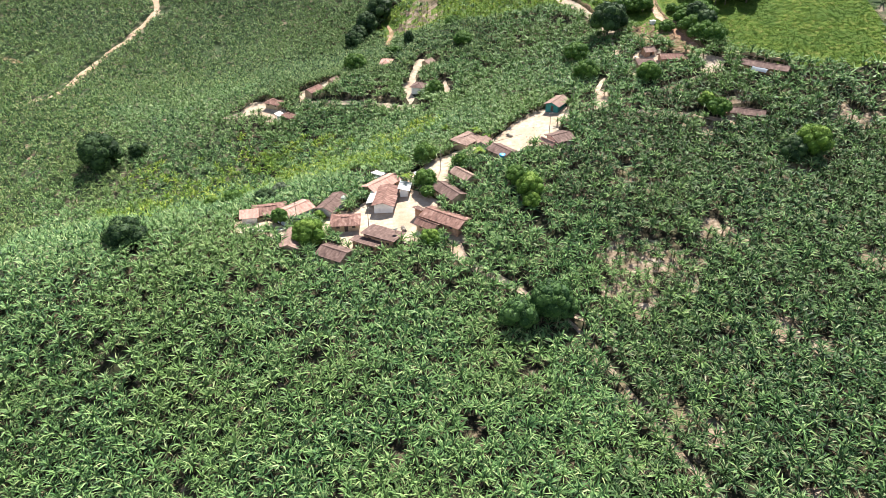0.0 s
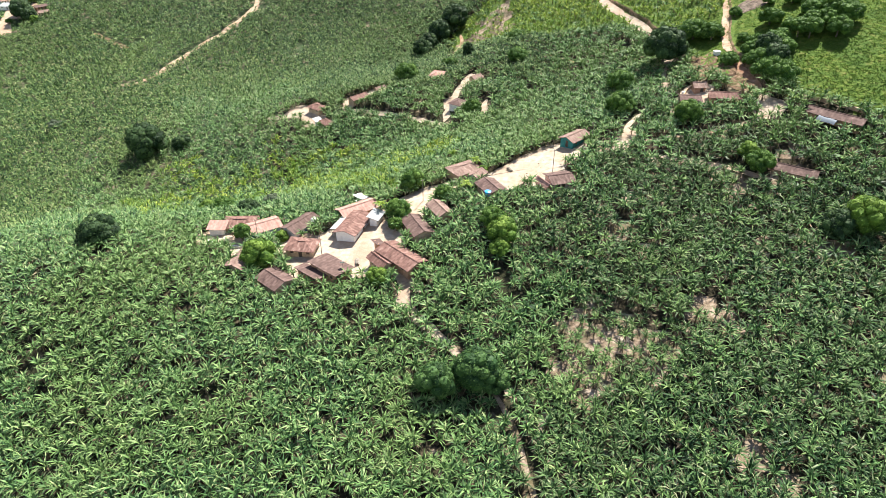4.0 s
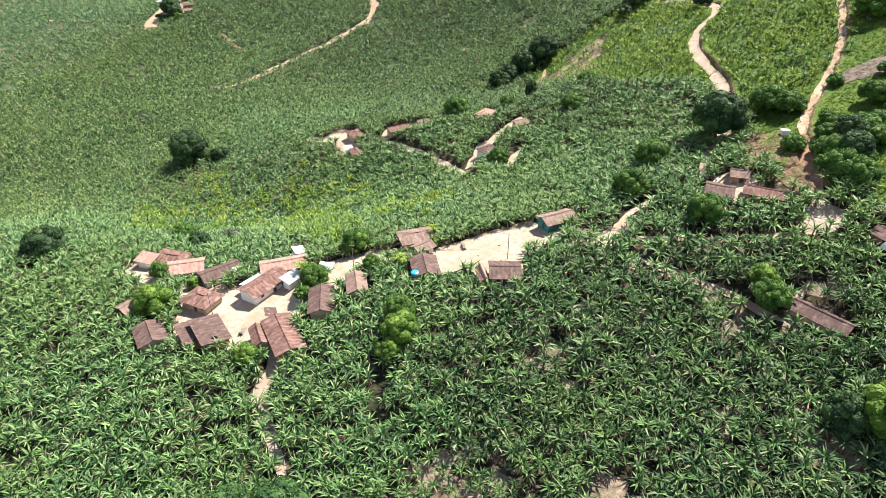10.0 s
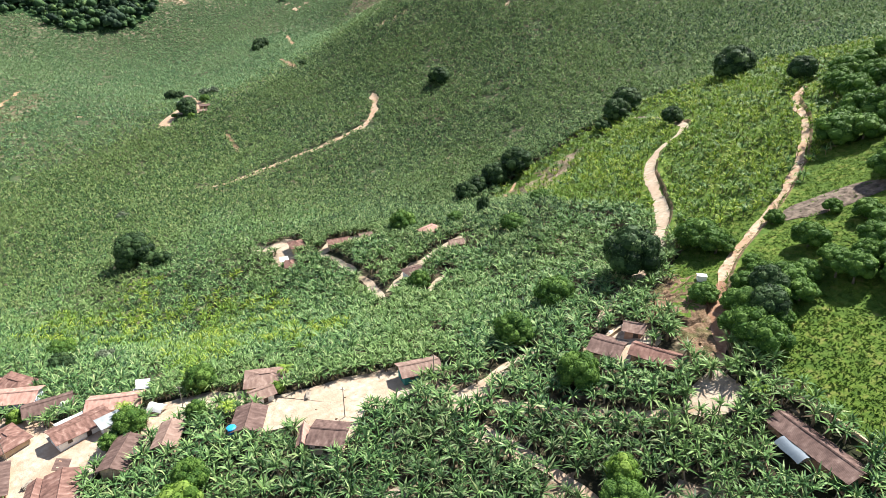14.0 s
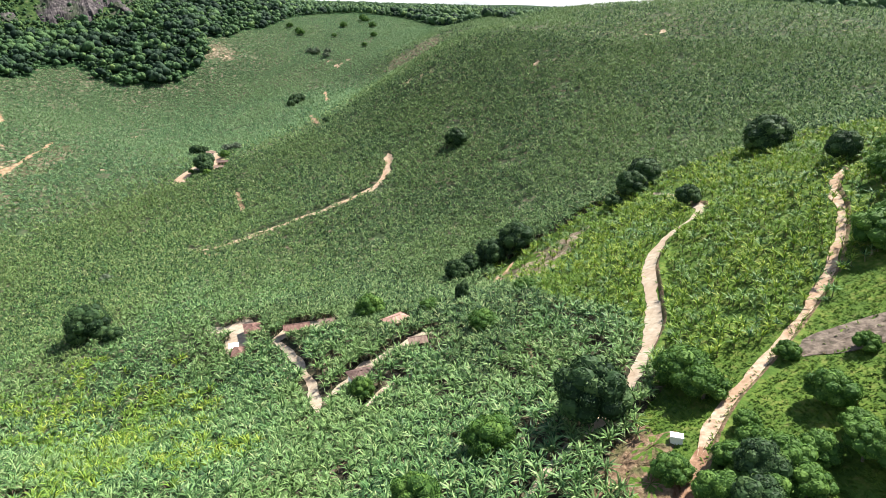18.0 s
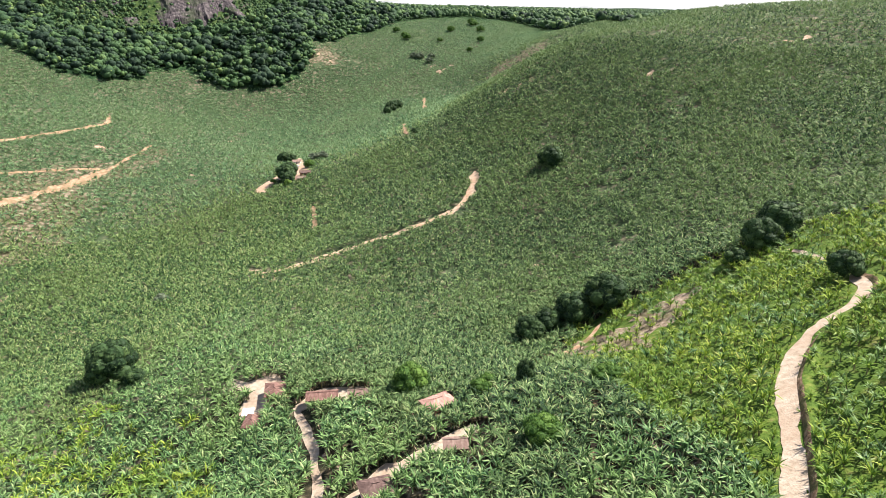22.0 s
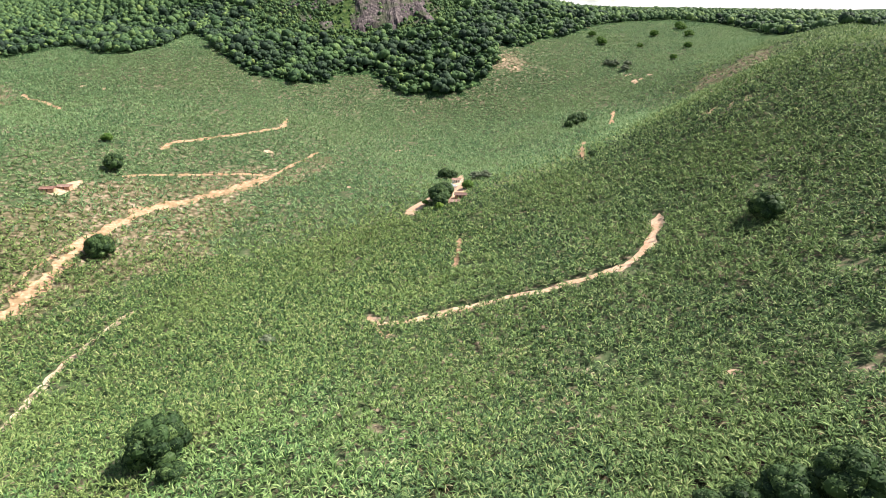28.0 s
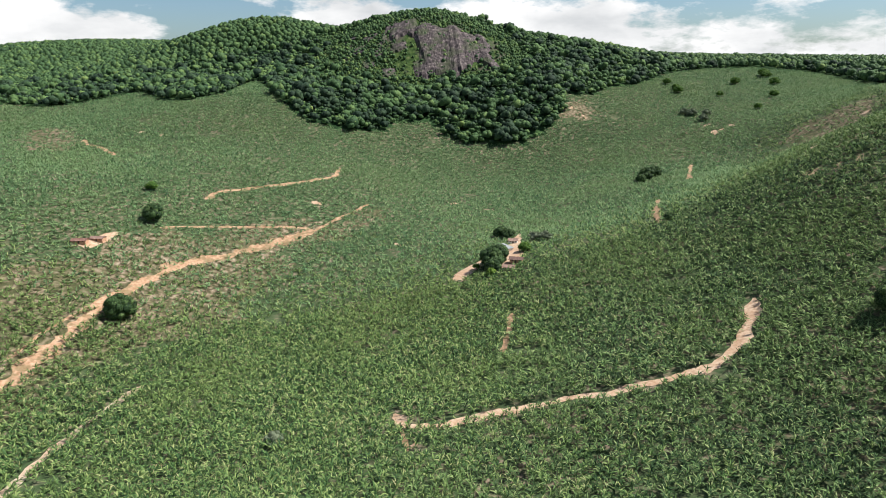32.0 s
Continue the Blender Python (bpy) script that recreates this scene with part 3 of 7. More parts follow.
# plan of roads: width, surface and line
ROADS = [
    ("dirt_road", 2.8, ROAD_DUST, [(29.1, 323.8), (34.2, 315.5), (35.4, 307.3), (33.4, 299.4), (33.4, 292.2), (35.8, 281.8), (40.8, 271.3), (46, 261.2), (49.8, 252.8), (51.8, 243.9), (53.9, 236.7), (55.8, 228.2), (56.1, 223.1), (55.4, 217.4)], "pale sandy dirt road climbing the slope"),
    ("dirt_track", 2, PINK_SAND, [(64.1, 326.6), (65.1, 310.8), (70.7, 292.7), (73.6, 272.7), (73.5, 254), (72.6, 242.4), (71.8, 234.4), (71.2, 228.7), (71.3, 222.2), (71.9, 215.4)], "pale orange rutted dirt road along the bank"),
    ("dirt_road", 1.3, PINK_SAND, [(77.6, 186.7), (74.9, 184.5), (70.4, 182.2), (64.6, 180.7), (59.4, 179.4), (53.2, 177.8), (46.6, 176.3)], "sandy track between banana plants"),
    ("dirt_road", 2, SAND, [(44.6, 181.2), (45.3, 184.8), (47.2, 189.3), (48.5, 191.4)], "short pale sandy track"),
    ("dirt_road", 1.4, SAND, [(50.5, 171.6), (55.1, 170.3), (59.2, 169.6), (63.7, 168.8), (66.6, 168.2), (69.8, 167.5), (73.6, 165.9), (77.4, 165.2)], "narrow sandy track through bananas"),
    ("dirt_track", 1.8, SAND, [(79, 174.3), (78, 170.5), (77, 165.7)], "short sandy path by a house"),
    ("dirt_road", 1.1, DRY_SOIL, [(18.1, 109.4), (20.9, 107.2), (28, 100), (33.2, 89.2), (37.2, 79.7), (40.1, 72.3), (42.9, 65.9), (48, 58)], "sandy footpath down through the plantation"),
    ("dirt_track", 3.2, SAND, [(-12.4, 144.8), (-9.3, 149.3), (-4.1, 154.5), (-1, 158.1), (3.1, 159.9), (9.2, 159.6)], "pale track between the yards"),
    ("footpath", 1.9, ROAD_DUST, [(-53.5, 235.4), (-48.1, 234.4), (-41.8, 232.4), (-34.8, 230.1), (-28.5, 227.7), (-23.4, 225.1), (-18.9, 222.4), (-13.1, 219.3), (-7.5, 215.3)], "sandy path to the back houses"),
    ("footpath", 2.2, ROAD_DUST, [(-12.6, 229.2), (-12, 226.5), (-11.2, 223.3), (-11.6, 220.6)], "pale path to the white house"),
    ("footpath", 2.6, ROAD_DUST, [(0.8, 231.6), (0.4, 228.4), (0.8, 224.8), (1.9, 221.2)], "wide sandy path behind the house"),
    ("footpath", 2.4, ROAD_DUST, [(-7.6, 252.6), (-9, 247.3), (-10.6, 243.1), (-11.2, 236.6), (-10.2, 231.2)], "sandy path among the back huts"),
    ("footpath", 0.9, CLAY, [(5.2, 272.4), (15.5, 258.4), (23.9, 248.6), (31.2, 239.7)], "thin worn path up the slope"),
    ("dirt_track", 3.6, PINK_SAND, [(-191.3, 283.3), (-181.3, 283.6), (-176.2, 290.7), (-175.6, 303), (-173, 320.7), (-169.2, 335.4), (-164.7, 350.4), (-161.5, 365.4), (-160.1, 378.5), (-163.7, 388.7), (-167.7, 394.9), (-176.1, 404.1), (-184, 411)], "orange contour track across the hillside"),
    ("footpath", 2.4, CLAY, [(-249.7, 347.7), (-232.6, 339.2), (-214.1, 329.4)], "short orange path on the hillside"),
    ("footpath", 1.6, CLAY, [(-190.1, 283.4), (-173.9, 282.4), (-163.5, 281)], "short path to the contour track"),
    ("dirt_track", 3.4, CLAY, [(-479.7, 607), (-413.6, 556.4)], "short orange track over the crest"),
    ("dirt_track", 3.4, CLAY, [(-372.6, 501.8), (-316.7, 462), (-285.7, 442.4)], "short orange track below the crest"),
    ("dirt_road", 6.6, CLAY, [(-240, 126), (-276.2, 150.3), (-289.9, 155.9), (-311, 164.3), (-330.2, 173.3), (-349.6, 182.6), (-375.4, 199.8), (-387.5, 214.1), (-400.1, 233), (-415.1, 258.7), (-430, 283.1)], "broad orange dirt road across the valley"),
    ("dirt_track", 2.6, CLAY, [(-421.1, 191.6), (-428.4, 210.4), (-432.8, 231.9), (-435.9, 254.4), (-435.5, 274.8), (-431.3, 284.5)], "orange branch track in the valley"),
    ("dirt_track", 4.0, CLAY, [(-469, 216.3), (-482.6, 224.9), (-494.3, 247), (-511.2, 279), (-531.8, 308.1), (-546.1, 315.3), (-560.5, 320.4)], "orange hillside track in the valley"),
    ("dirt_track", 3.6, CLAY, [(-655.9, 109.1), (-637.8, 115.4), (-621.9, 129), (-586.7, 145.1)], "orange track on the far hill"),
    ("dirt_track", 3.0, SAND, [(-180.8, 161.6), (-208.7, 167.7), (-226.8, 174.4), (-246.2, 184.5), (-256.6, 191.4), (-267, 198.4)], "pale sandy track in the valley bottom"),
    ("dirt_track", 1.5, SAND, [(6.8, 346.9), (20.3, 335.5), (29.1, 324.3)], "narrow end of the pale road under the trees"),
    ("dirt_track", 2.6, CLAY, [(-430, 283.1), (-444.7, 297.2), (-463, 316.1), (-478, 328.9)], "overgrown end of the orange valley road"),
    ("dirt_track", 2.2, CLAY, [(-290.1, 145.3), (-304.5, 151.7), (-320.3, 160.8), (-334.5, 169.6), (-350.3, 179.3)], "second rut of the valley road among small plants"),
    ("dirt_track", 2.6, SAND, [(-3, 128.4), (1.7, 124.8), (4.2, 119.4), (9.6, 115), (15.2, 111.5), (18.5, 108.9)], "sandy footpath leaving the village through bananas"),
    ("dirt_track", 1.5, SAND, [(55.4, 217.9), (54.5, 212.4), (54.7, 206.4), (55.6, 200.3)], "narrow sandy end of the road above the houses"),
    ("dirt_track", 2.3, RED_CLAY, [(71.7, 217.3), (72.1, 214.9), (72.9, 210.9), (73.9, 206.5), (75.7, 201.5), (78.2, 195.4)], "red rutted cutting of the road"),
    ("footpath", 1.8, CLAY, [(-23.8, 283.7), (-24.7, 296.3), (-23.8, 305.7), (-26.4, 316)], "worn path beside the row of trees"),
]
YARDS = [
    ("village_yard", SAND, [(-18.5, 130.2), (-24.1, 136.7), (-21.8, 138.9), (-17.5, 146.0), (-10.5, 147.5), (-3.7, 140.8), (-0.3, 136.1), (1.3, 133.4), (4.9, 128.2), (5.5, 125.1), (6.6, 122.2), (-0.0, 125.8), (-5.5, 124.6), (-8.9, 124.6)], "bare pale trodden earth yard"),
    ("house_yard", SAND, [(-24.6, 126.0), (-29.9, 130.8), (-33.1, 135.4), (-27.1, 138.4), (-21.1, 138.1), (-17.0, 133.5), (-7.8, 124.5), (-11.7, 123.2), (-17.2, 121.1), (-21.0, 122.0)], "bare pale earth between the houses"),
    ("side_yard", SAND, [(-52.4, 133.0), (-53.0, 137.4), (-45.9, 138.6), (-39.3, 134.3), (-36.8, 131.1), (-39.5, 128.5), (-44.8, 132.3), (-48.1, 131.6)], "bare pale earth by the western houses"),
    ("back_yard", SAND, [(-7.6, 149.0), (-5.7, 154.1), (-2.7, 157.4), (0.6, 160.4), (4.6, 162.7), (8.5, 160.4), (4.7, 156.5), (1.5, 152.2), (1.5, 148.0), (1.4, 144.2), (-0.2, 142.3), (-3.8, 146.1)], "bare pale earth between houses"),
    ("long_yard", ROAD_DUST, [(5.9, 161.4), (10.9, 162.5), (15.2, 167.5), (21.5, 173.7), (26.1, 178.7), (30.9, 178.3), (36.0, 176.4), (36.2, 172.5), (33.1, 168.0), (31.6, 164.9), (33.3, 159.3), (34.7, 155.7), (28.4, 156.0), (23.0, 158.1), (18.7, 155.5), (14.9, 158.1), (9.8, 158.2)], "long bare sandy yard"),
    ("sandy_strip", ROAD_DUST, [(42.0, 172.0), (42.5, 176.7), (45.7, 183.8), (47.9, 183.2), (46.8, 176.2), (45.2, 172.2)], "pale sandy strip between the banana plants"),
    ("road_junction", ROAD_DUST, [(74.8, 188), (76.1, 192), (77.3, 195.5), (80, 193.5), (83.2, 191.2), (81.8, 188.1), (78.3, 185.7), (75.8, 185.6)], "churned pale orange earth where the tracks meet"),
    ("clearing", ROAD_DUST, [(-82.8, 230.4), (-83.1, 232.4), (-77.1, 233.8), (-75.2, 236.8), (-73.3, 240.3), (-68.6, 240), (-61.8, 236.2), (-60.7, 233.1), (-59.2, 230.6), (-55.5, 227.4), (-60.6, 225.5), (-65.8, 226.7), (-69.7, 230.2), (-73, 232), (-76.6, 230.5)], "sandy clearing round the back houses"),
    ("back_yard", ROAD_DUST, [(-54.4, 235.5), (-55.1, 238.8), (-55.6, 244), (-51.8, 247.3), (-47.1, 250.6), (-42.3, 251.8), (-41.9, 247.7), (-44.8, 243.5), (-50.9, 240.6), (-51.6, 237.7), (-50.2, 235.5)], "trodden pale earth along the hidden houses"),
    ("back_yard", ROAD_DUST, [(-13.8, 228.8), (-14.8, 232.5), (-15.2, 235.9), (-11.4, 237.6), (-10.1, 236.1), (-10.5, 234.1), (-7, 231.1), (-6.4, 229.8), (-10.9, 227.5)], "pale earth round the white back house"),
    ("back_yard", ROAD_DUST, [(-7, 241.1), (-10.7, 244.4), (-11.3, 248.4), (-9.6, 254.1), (-6.6, 249.9), (-6.8, 246.6), (-6.6, 243.7), (-5.7, 241.4)], "pale earth round the back hut"),
    ("grey_slope", SCREE, [(74.1, 239.8), (77.3, 241.9), (82.9, 244), (87.1, 248), (91, 252.1), (94, 257.6), (88, 257.6), (84.3, 255.6), (78.2, 250.8), (75.1, 246.2)], "bare grey-brown stony slope"),
    ("raw_bank", BANK, [(62.8, 221.6), (61, 216), (61.4, 211.7), (62.8, 204.8), (64.3, 203.3), (66.2, 206.4), (66.1, 210.3), (65.1, 213.2), (65.6, 217.1)], "eroded brown earth bank above the houses"),
    ("raw_bank", BANK, [(68.4, 201.5), (70.6, 198.8), (73.4, 196), (76.3, 194.2), (76.7, 198.3), (74.8, 201.6), (73.4, 206), (71.8, 206.8), (69.9, 203.9)], "crumbling brown road bank"),
    ("house_yard", SAND, [(55.3, 191.3), (57.2, 195.6), (59.5, 201.4), (63.3, 202.9), (66.6, 200.3), (66.8, 196.1), (64.9, 191.3), (60, 188)], "littered pale yard round the slope houses"),
    ("farm_yard", PINK_SAND, [(-310, 339.2), (-301.5, 340.9), (-311.1, 351.4), (-317.9, 358.2), (-301, 365), (-304.8, 371.8), (-313.9, 380.4), (-332.3, 386.8), (-361.6, 401.3), (-374.7, 404.3), (-346.5, 387.6), (-334.3, 375.8), (-325.7, 361), (-318.7, 347.5)], "bare earth farm yard"),
    ("farm_yard", PINK_SAND, [(-392, 153.6), (-396.1, 154), (-397.5, 159.2), (-405.9, 164.9), (-409.2, 171.6), (-400.5, 169.8), (-393.9, 165.2), (-387.5, 160.7), (-386.7, 157.7)], "bare earth round the lone farm"),
]
FOREST_EDGE = [(-1600, -250), (-900, -120), (-841, -6), (-827, 30), (-826, 57), (-840, 89), (-861, 134), (-783, 166), (-752, 190), (-768, 230), (-868, 266), (-748, 276), (-683, 299), (-668, 306), (-655, 356), (-664, 386), (-681, 399), (-679, 432), (-651, 438), (-633, 460), (-617, 515), (-627, 538), (-638, 559), (-650, 574), (-682, 592), (-683, 625), (-712, 663), (-720, 706), (-762, 783), (-784, 852), (-762, 915), (-713, 925), (-669, 926), (-608, 905), (-505, 839), (-400, 830), (-300, 900), (-300, 1300), (-1600, 1300)]
CLIFF_AREA = [(-783, 354), (-768, 417), (-763, 540), (-737, 558), (-800, 600), (-904, 616), (-950, 570), (-990, 500), (-985, 430), (-1040, 363), (-900, 340)]
ROCK_AREA = [(-795, 432), (-762, 552), (-856, 570), (-872, 476), (-915, 478), (-905, 428)]
PASTURE = [(79.1, 273.2), (70.3, 267.9), (67.5, 251.7), (63.8, 240.2), (59.6, 230.9), (61.3, 222.6), (63.4, 218), (64.4, 208.3), (70, 202.3), (78.3, 202.1), (84.1, 198.6), (92.1, 191.8), (106.1, 184.1), (125.4, 180.9), (132.5, 204), (130, 300), (104, 322), (84, 295.3)]
YOUNG_SLOPE = [(-33.2, 312.8), (-18.4, 338.8), (-2, 362.2), (32.3, 381.2), (100, 372), (80.2, 294.8), (76.2, 260.3), (68.6, 243.4), (59, 233.2), (50.8, 247.9), (39.2, 259.2), (13.4, 269.8), (-9, 286.6), (-25.1, 299.9)]
YOUNG_HOLLOW = [(-117, 176), (-109, 191), (-94, 204), (-80, 214), (-51, 212), (-20, 202), (-0, 200), (-3, 172), (-17, 163), (-41, 169), (-68, 176), (-74, 158)]
DRY_PATCH = [(33.1, 118.8), (39.3, 128), (49, 124.8), (60, 121.3), (55, 111.5), (42.2, 105.1), (36, 108.8)]
DRY_SLOPE = [(-28.1, 291.4), (-27.4, 302.2), (-22.3, 309.2), (-17.4, 316.6), (-14.3, 325.1), (-10.8, 333.1), (-5, 322.3), (-3.5, 312.3), (-1.1, 299.5), (-9.3, 295.4), (-21.3, 295.9)]
SPARSE = [(-253.3, 148), (-259, 163.6), (-289, 185.4), (-331.9, 237.8), (-395.9, 265.9), (-439.6, 319.6), (-468.8, 349.3), (-471.5, 333.2), (-433.8, 229.1), (-401.4, 176.1), (-372.3, 134.6), (-330, 104), (-270, 110)]

THIN = [[(-453, 678), (-451, 702), (-439, 723), (-420, 736), (-248, 535), (-241, 516), (-262, 519)], [(-641, 560), (-672, 587), (-671, 612), (-643, 608), (-630, 584)], [(-703, 45), (-725, 68), (-675, 102), (-621, 108), (-613, 81)]]
SPINE = [(-30, 75), (40, 75), (50, 130), (10, 130), (40, 190), (10, 240), (0, 285)]


def build_ground():
    xs = lines((-4700, -2000, 300), (0, -1200, 40), (0, -1000, 16), (0, -560, 9), (0, -150, 5), (0, 130, 3), (0, 260, 10), (0, 800, 60), (0, 4700, 300))
    ys = lines((-4700, -1200, 300), (0, -200, 60), (0, 40, 8), (0, 400, 3), (0, 620, 8), (0, 1000, 20), (0, 1800, 60), (0, 4700, 300))
    gx, gy = np.meshgrid(xs, ys)
    x, y = gx.ravel(), gy.ravel()
    z = height(x, y)
    n, m = len(xs), len(ys)
    a = (np.arange(m - 1)[:, None] * n + np.arange(n - 1)[None]).ravel()
    faces = np.stack([a, a + 1, a + n + 1, a + n], 1)
    fx, fy = x[faces].mean(1), y[faces].mean(1)
    # 0 by default: soil with the shade between plants in its colour
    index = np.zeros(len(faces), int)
    index[(fx < -110) | (fy > 400) | (reach(SPINE, fx, fy) > 88)] = 2
    index[(fx > 28) & (fy > 45) & (fy < 178) & (reach(SPINE, fx, fy) < 80) & (patchy(fx, fy, 7, 1) > 0.95)] = 4
    index[inside(SPARSE, fx + 9 * np.sin(fy / 13) + 6 * np.sin(fx / 5), fy + 8 * np.cos(fx / 11))] = 5
    index[inside(DRY_PATCH, fx + 2.5 * np.sin(fy / 2.1), fy + 2.5 * np.cos(fx / 1.7)) & (np.sin(fx * 1.3) * np.cos(fy * 1.1) + 0.6 * np.sin(fx * 0.5 + fy * 0.9) > -0.15)] = 4
    for poly in THIN:
        index[inside(poly, fx + 5 * np.sin(fy / 6), fy + 5 * np.cos(fx / 5))] = 5
    index[inside(PASTURE, fx, fy)] = 1
    index[inside(YOUNG_SLOPE, fx, fy)] = 1
    index[inside(DRY_SLOPE, fx + 3 * np.sin(fy / 2.3), fy + 3 * np.cos(fx / 2.1)) & (np.sin(fx * 0.9) * np.cos(fy * 0.7) + 0.7 * np.sin(fx * 0.4 + fy * 0.6) > -0.75)] = 4
    index[inside(FOREST_EDGE, fx, fy) | (fx < -1200) | ((fy > 740) & (fx > -330)) | (fy > 900)] = 3
    index[inside(CLIFF_AREA, fx, fy)] = 6
    me = sheet_mesh("ground", np.stack([x, y, z], 1), faces, [SHADED_SOIL, TURF, VALLEY, WOODS, DRY_SOIL, FALLOW, SCRUB], index, smooth=True)
    tagged(new("ground", me), "hilly brown plantation soil with green undergrowth", "ground", kind="structure")


build_ground()


def smooth_line(pts, step=2.0):
    pts = [Vector((*p, 0)) for p in pts]
    pts = [pts[0] * 2 - pts[1]] + pts + [pts[-1] * 2 - pts[-2]]
    out = []
    for k in range(1, len(pts) - 2):
        p0, p1, p2, p3 = pts[k - 1 : k + 3]
        n = max(2, int((p2 - p1).length / step))
        for t in np.linspace(0, 1, n, endpoint=False):
            out.append(0.5 * (2 * p1 + (p2 - p0) * t + (2 * p0 - 5 * p1 + 4 * p2 - p3) * t**2 + (3 * p1 - p0 - 3 * p2 + p3) * t**3))
    return out + [pts[-2]]


def ribbon(name, width, mat, line, label, seed, lift=0.14):
    rnd = np.random.default_rng(seed)
    c = np.array([(p.x, p.y) for p in smooth_line(line, 1.6)])
    d = np.gradient(c, axis=0)
    d /= np.linalg.norm(d, axis=1)[:, None] + 1e-9
    side = np.stack([d[:, 1], -d[:, 0]], 1)
    n = len(c)
    wob = lambda: np.convolve(rnd.normal(0, 1.5, n + 6), np.ones(4) / 4, "same")[3 : n + 3].clip(-1.6, 2.2)  # noqa: E731
    taper = np.minimum(1, np.minimum(np.arange(n), np.arange(n)[::-1]) / 3 + 0.25)
    rough = 0.5 if line[0][0] < -150 else 0.36
    left = (width / 2 * (1 + rough * wob()) * taper)[:, None]
    right = (width / 2 * (1 + rough * wob()) * taper)[:, None]
    cols = [c - side * left, c - side * left * 0.5, c, c + side * right * 0.5, c + side * right]
    verts = []
    for k, col in enumerate(cols):
        z = height(col[:, 0], col[:, 1]) + lift - (0.05 if k in (1, 3) else 0.0)
        verts.append(np.c_[col, z])
    verts = np.stack(verts, 1).reshape(-1, 3)
    a = (np.arange(n - 1)[:, None] * 5 + np.arange(4)[None]).ravel()
    faces = np.stack([a, a + 1, a + 6, a + 5], 1)
    return tagged(new(name, sheet_mesh(name, verts, faces, [mat], smooth=True)), label, "road", kind="structure")


def yard(name, mat, outline, label, seed, lift=0.12):
    rnd = np.random.default_rng(seed)
    loop = smooth_line(list(outline) + [outline[0]], 1.2)[:-1]
    c = np.array([(p.x, p.y) for p in loop])
    mid = c.mean(0)
    n = len(c)
    wob = np.convolve(np.tile(rnd.normal(0, 1, n), 3), np.ones(3) / 3, "same")[n : 2 * n]
    c = mid + (c - mid) * (1 + 0.09 * wob)[:, None]
    rings = [1.0, 0.85, 0.7, 0.55, 0.4, 0.25, 0.1, 0.004]
    verts = []
    for f in rings:
        p = mid + (c - mid) * f
        lump = 0.3 * (rnd.random(n) + np.sin(p[:, 0] * 1.9) * np.sin(p[:, 1] * 1.6)) * (f < 0.99) if mat in (BANK, SCREE) else 0.0
        verts.append(np.c_[p, height(p[:, 0], p[:, 1]) + lift + lump])
    verts = np.concatenate(verts)
    faces = []
    k = np.arange(n)
    for r in range(len(rings) - 1):
        faces.append(np.stack([r * n + k, r * n + (k + 1) % n, (r + 1) * n + (k + 1) % n, (r + 1) * n + k], 1))
    faces = np.concatenate(faces)
    return tagged(new(name, sheet_mesh(name, verts, faces, [mat], smooth=True)), label, "ground", kind="structure")


def bank(line, width, side, tall, seed):
    """The raw earth cut on the uphill edge of a road (side 1: right of its line)."""
    rnd = np.random.default_rng(seed)
    c = np.array([(p.x, p.y) for p in smooth_line(line, 1.4)])
    d = np.gradient(c, axis=0)
    d /= np.linalg.norm(d, axis=1)[:, None] + 1e-9
    out = np.stack([d[:, 1], -d[:, 0]], 1) * side
    n = len(c)
    rag = np.convolve(rnd.normal(0, 1, n + 4), np.ones(3) / 3, "same")[2 : n + 2]
    t = tall * (1 + 0.5 * rag).clip(0.15, 2) * np.minimum(1, np.minimum(np.arange(n), np.arange(n)[::-1]) / 4)
    verts = []
    for off, f in ((width / 2 - 0.1, 0.0), (width / 2 + 0.2, 0.6), (width / 2 + 0.55, 1.0), (width / 2 + 1.4, 0.75), (width / 2 + 2.6, 0.0)):
        p = c + out * (off + 0.12 * rag[:, None])
        verts.append(np.c_[p, height(p[:, 0], p[:, 1]) + 0.1 + f * t - (0.25 if off > width else 0)])
    verts = np.stack(verts, 1).reshape(-1, 3)
    a = (np.arange(n - 1)[:, None] * 5 + np.arange(4)[None]).ravel()
    faces = np.stack([a, a + 1, a + 6, a + 5], 1)
    index = np.tile([0, 0, 1, 1], n - 1)
    me = sheet_mesh("road_bank", verts, faces, [BANK, TURF], index, smooth=True)
    tagged(new("road_bank", me), "raw reddish earth bank cut beside the road", "bank", kind="structure")


for n, (name, width, mat, line, label) in enumerate(ROADS):
    ribbon(name, width, mat, line, label, 100 + n, 0.14 + 0.006 * (n % 5))
for n, (name, mat, outline, label) in enumerate(YARDS):
    yard(name, mat, outline, label, 200 + n, 0.10 + 0.006 * (n % 4))

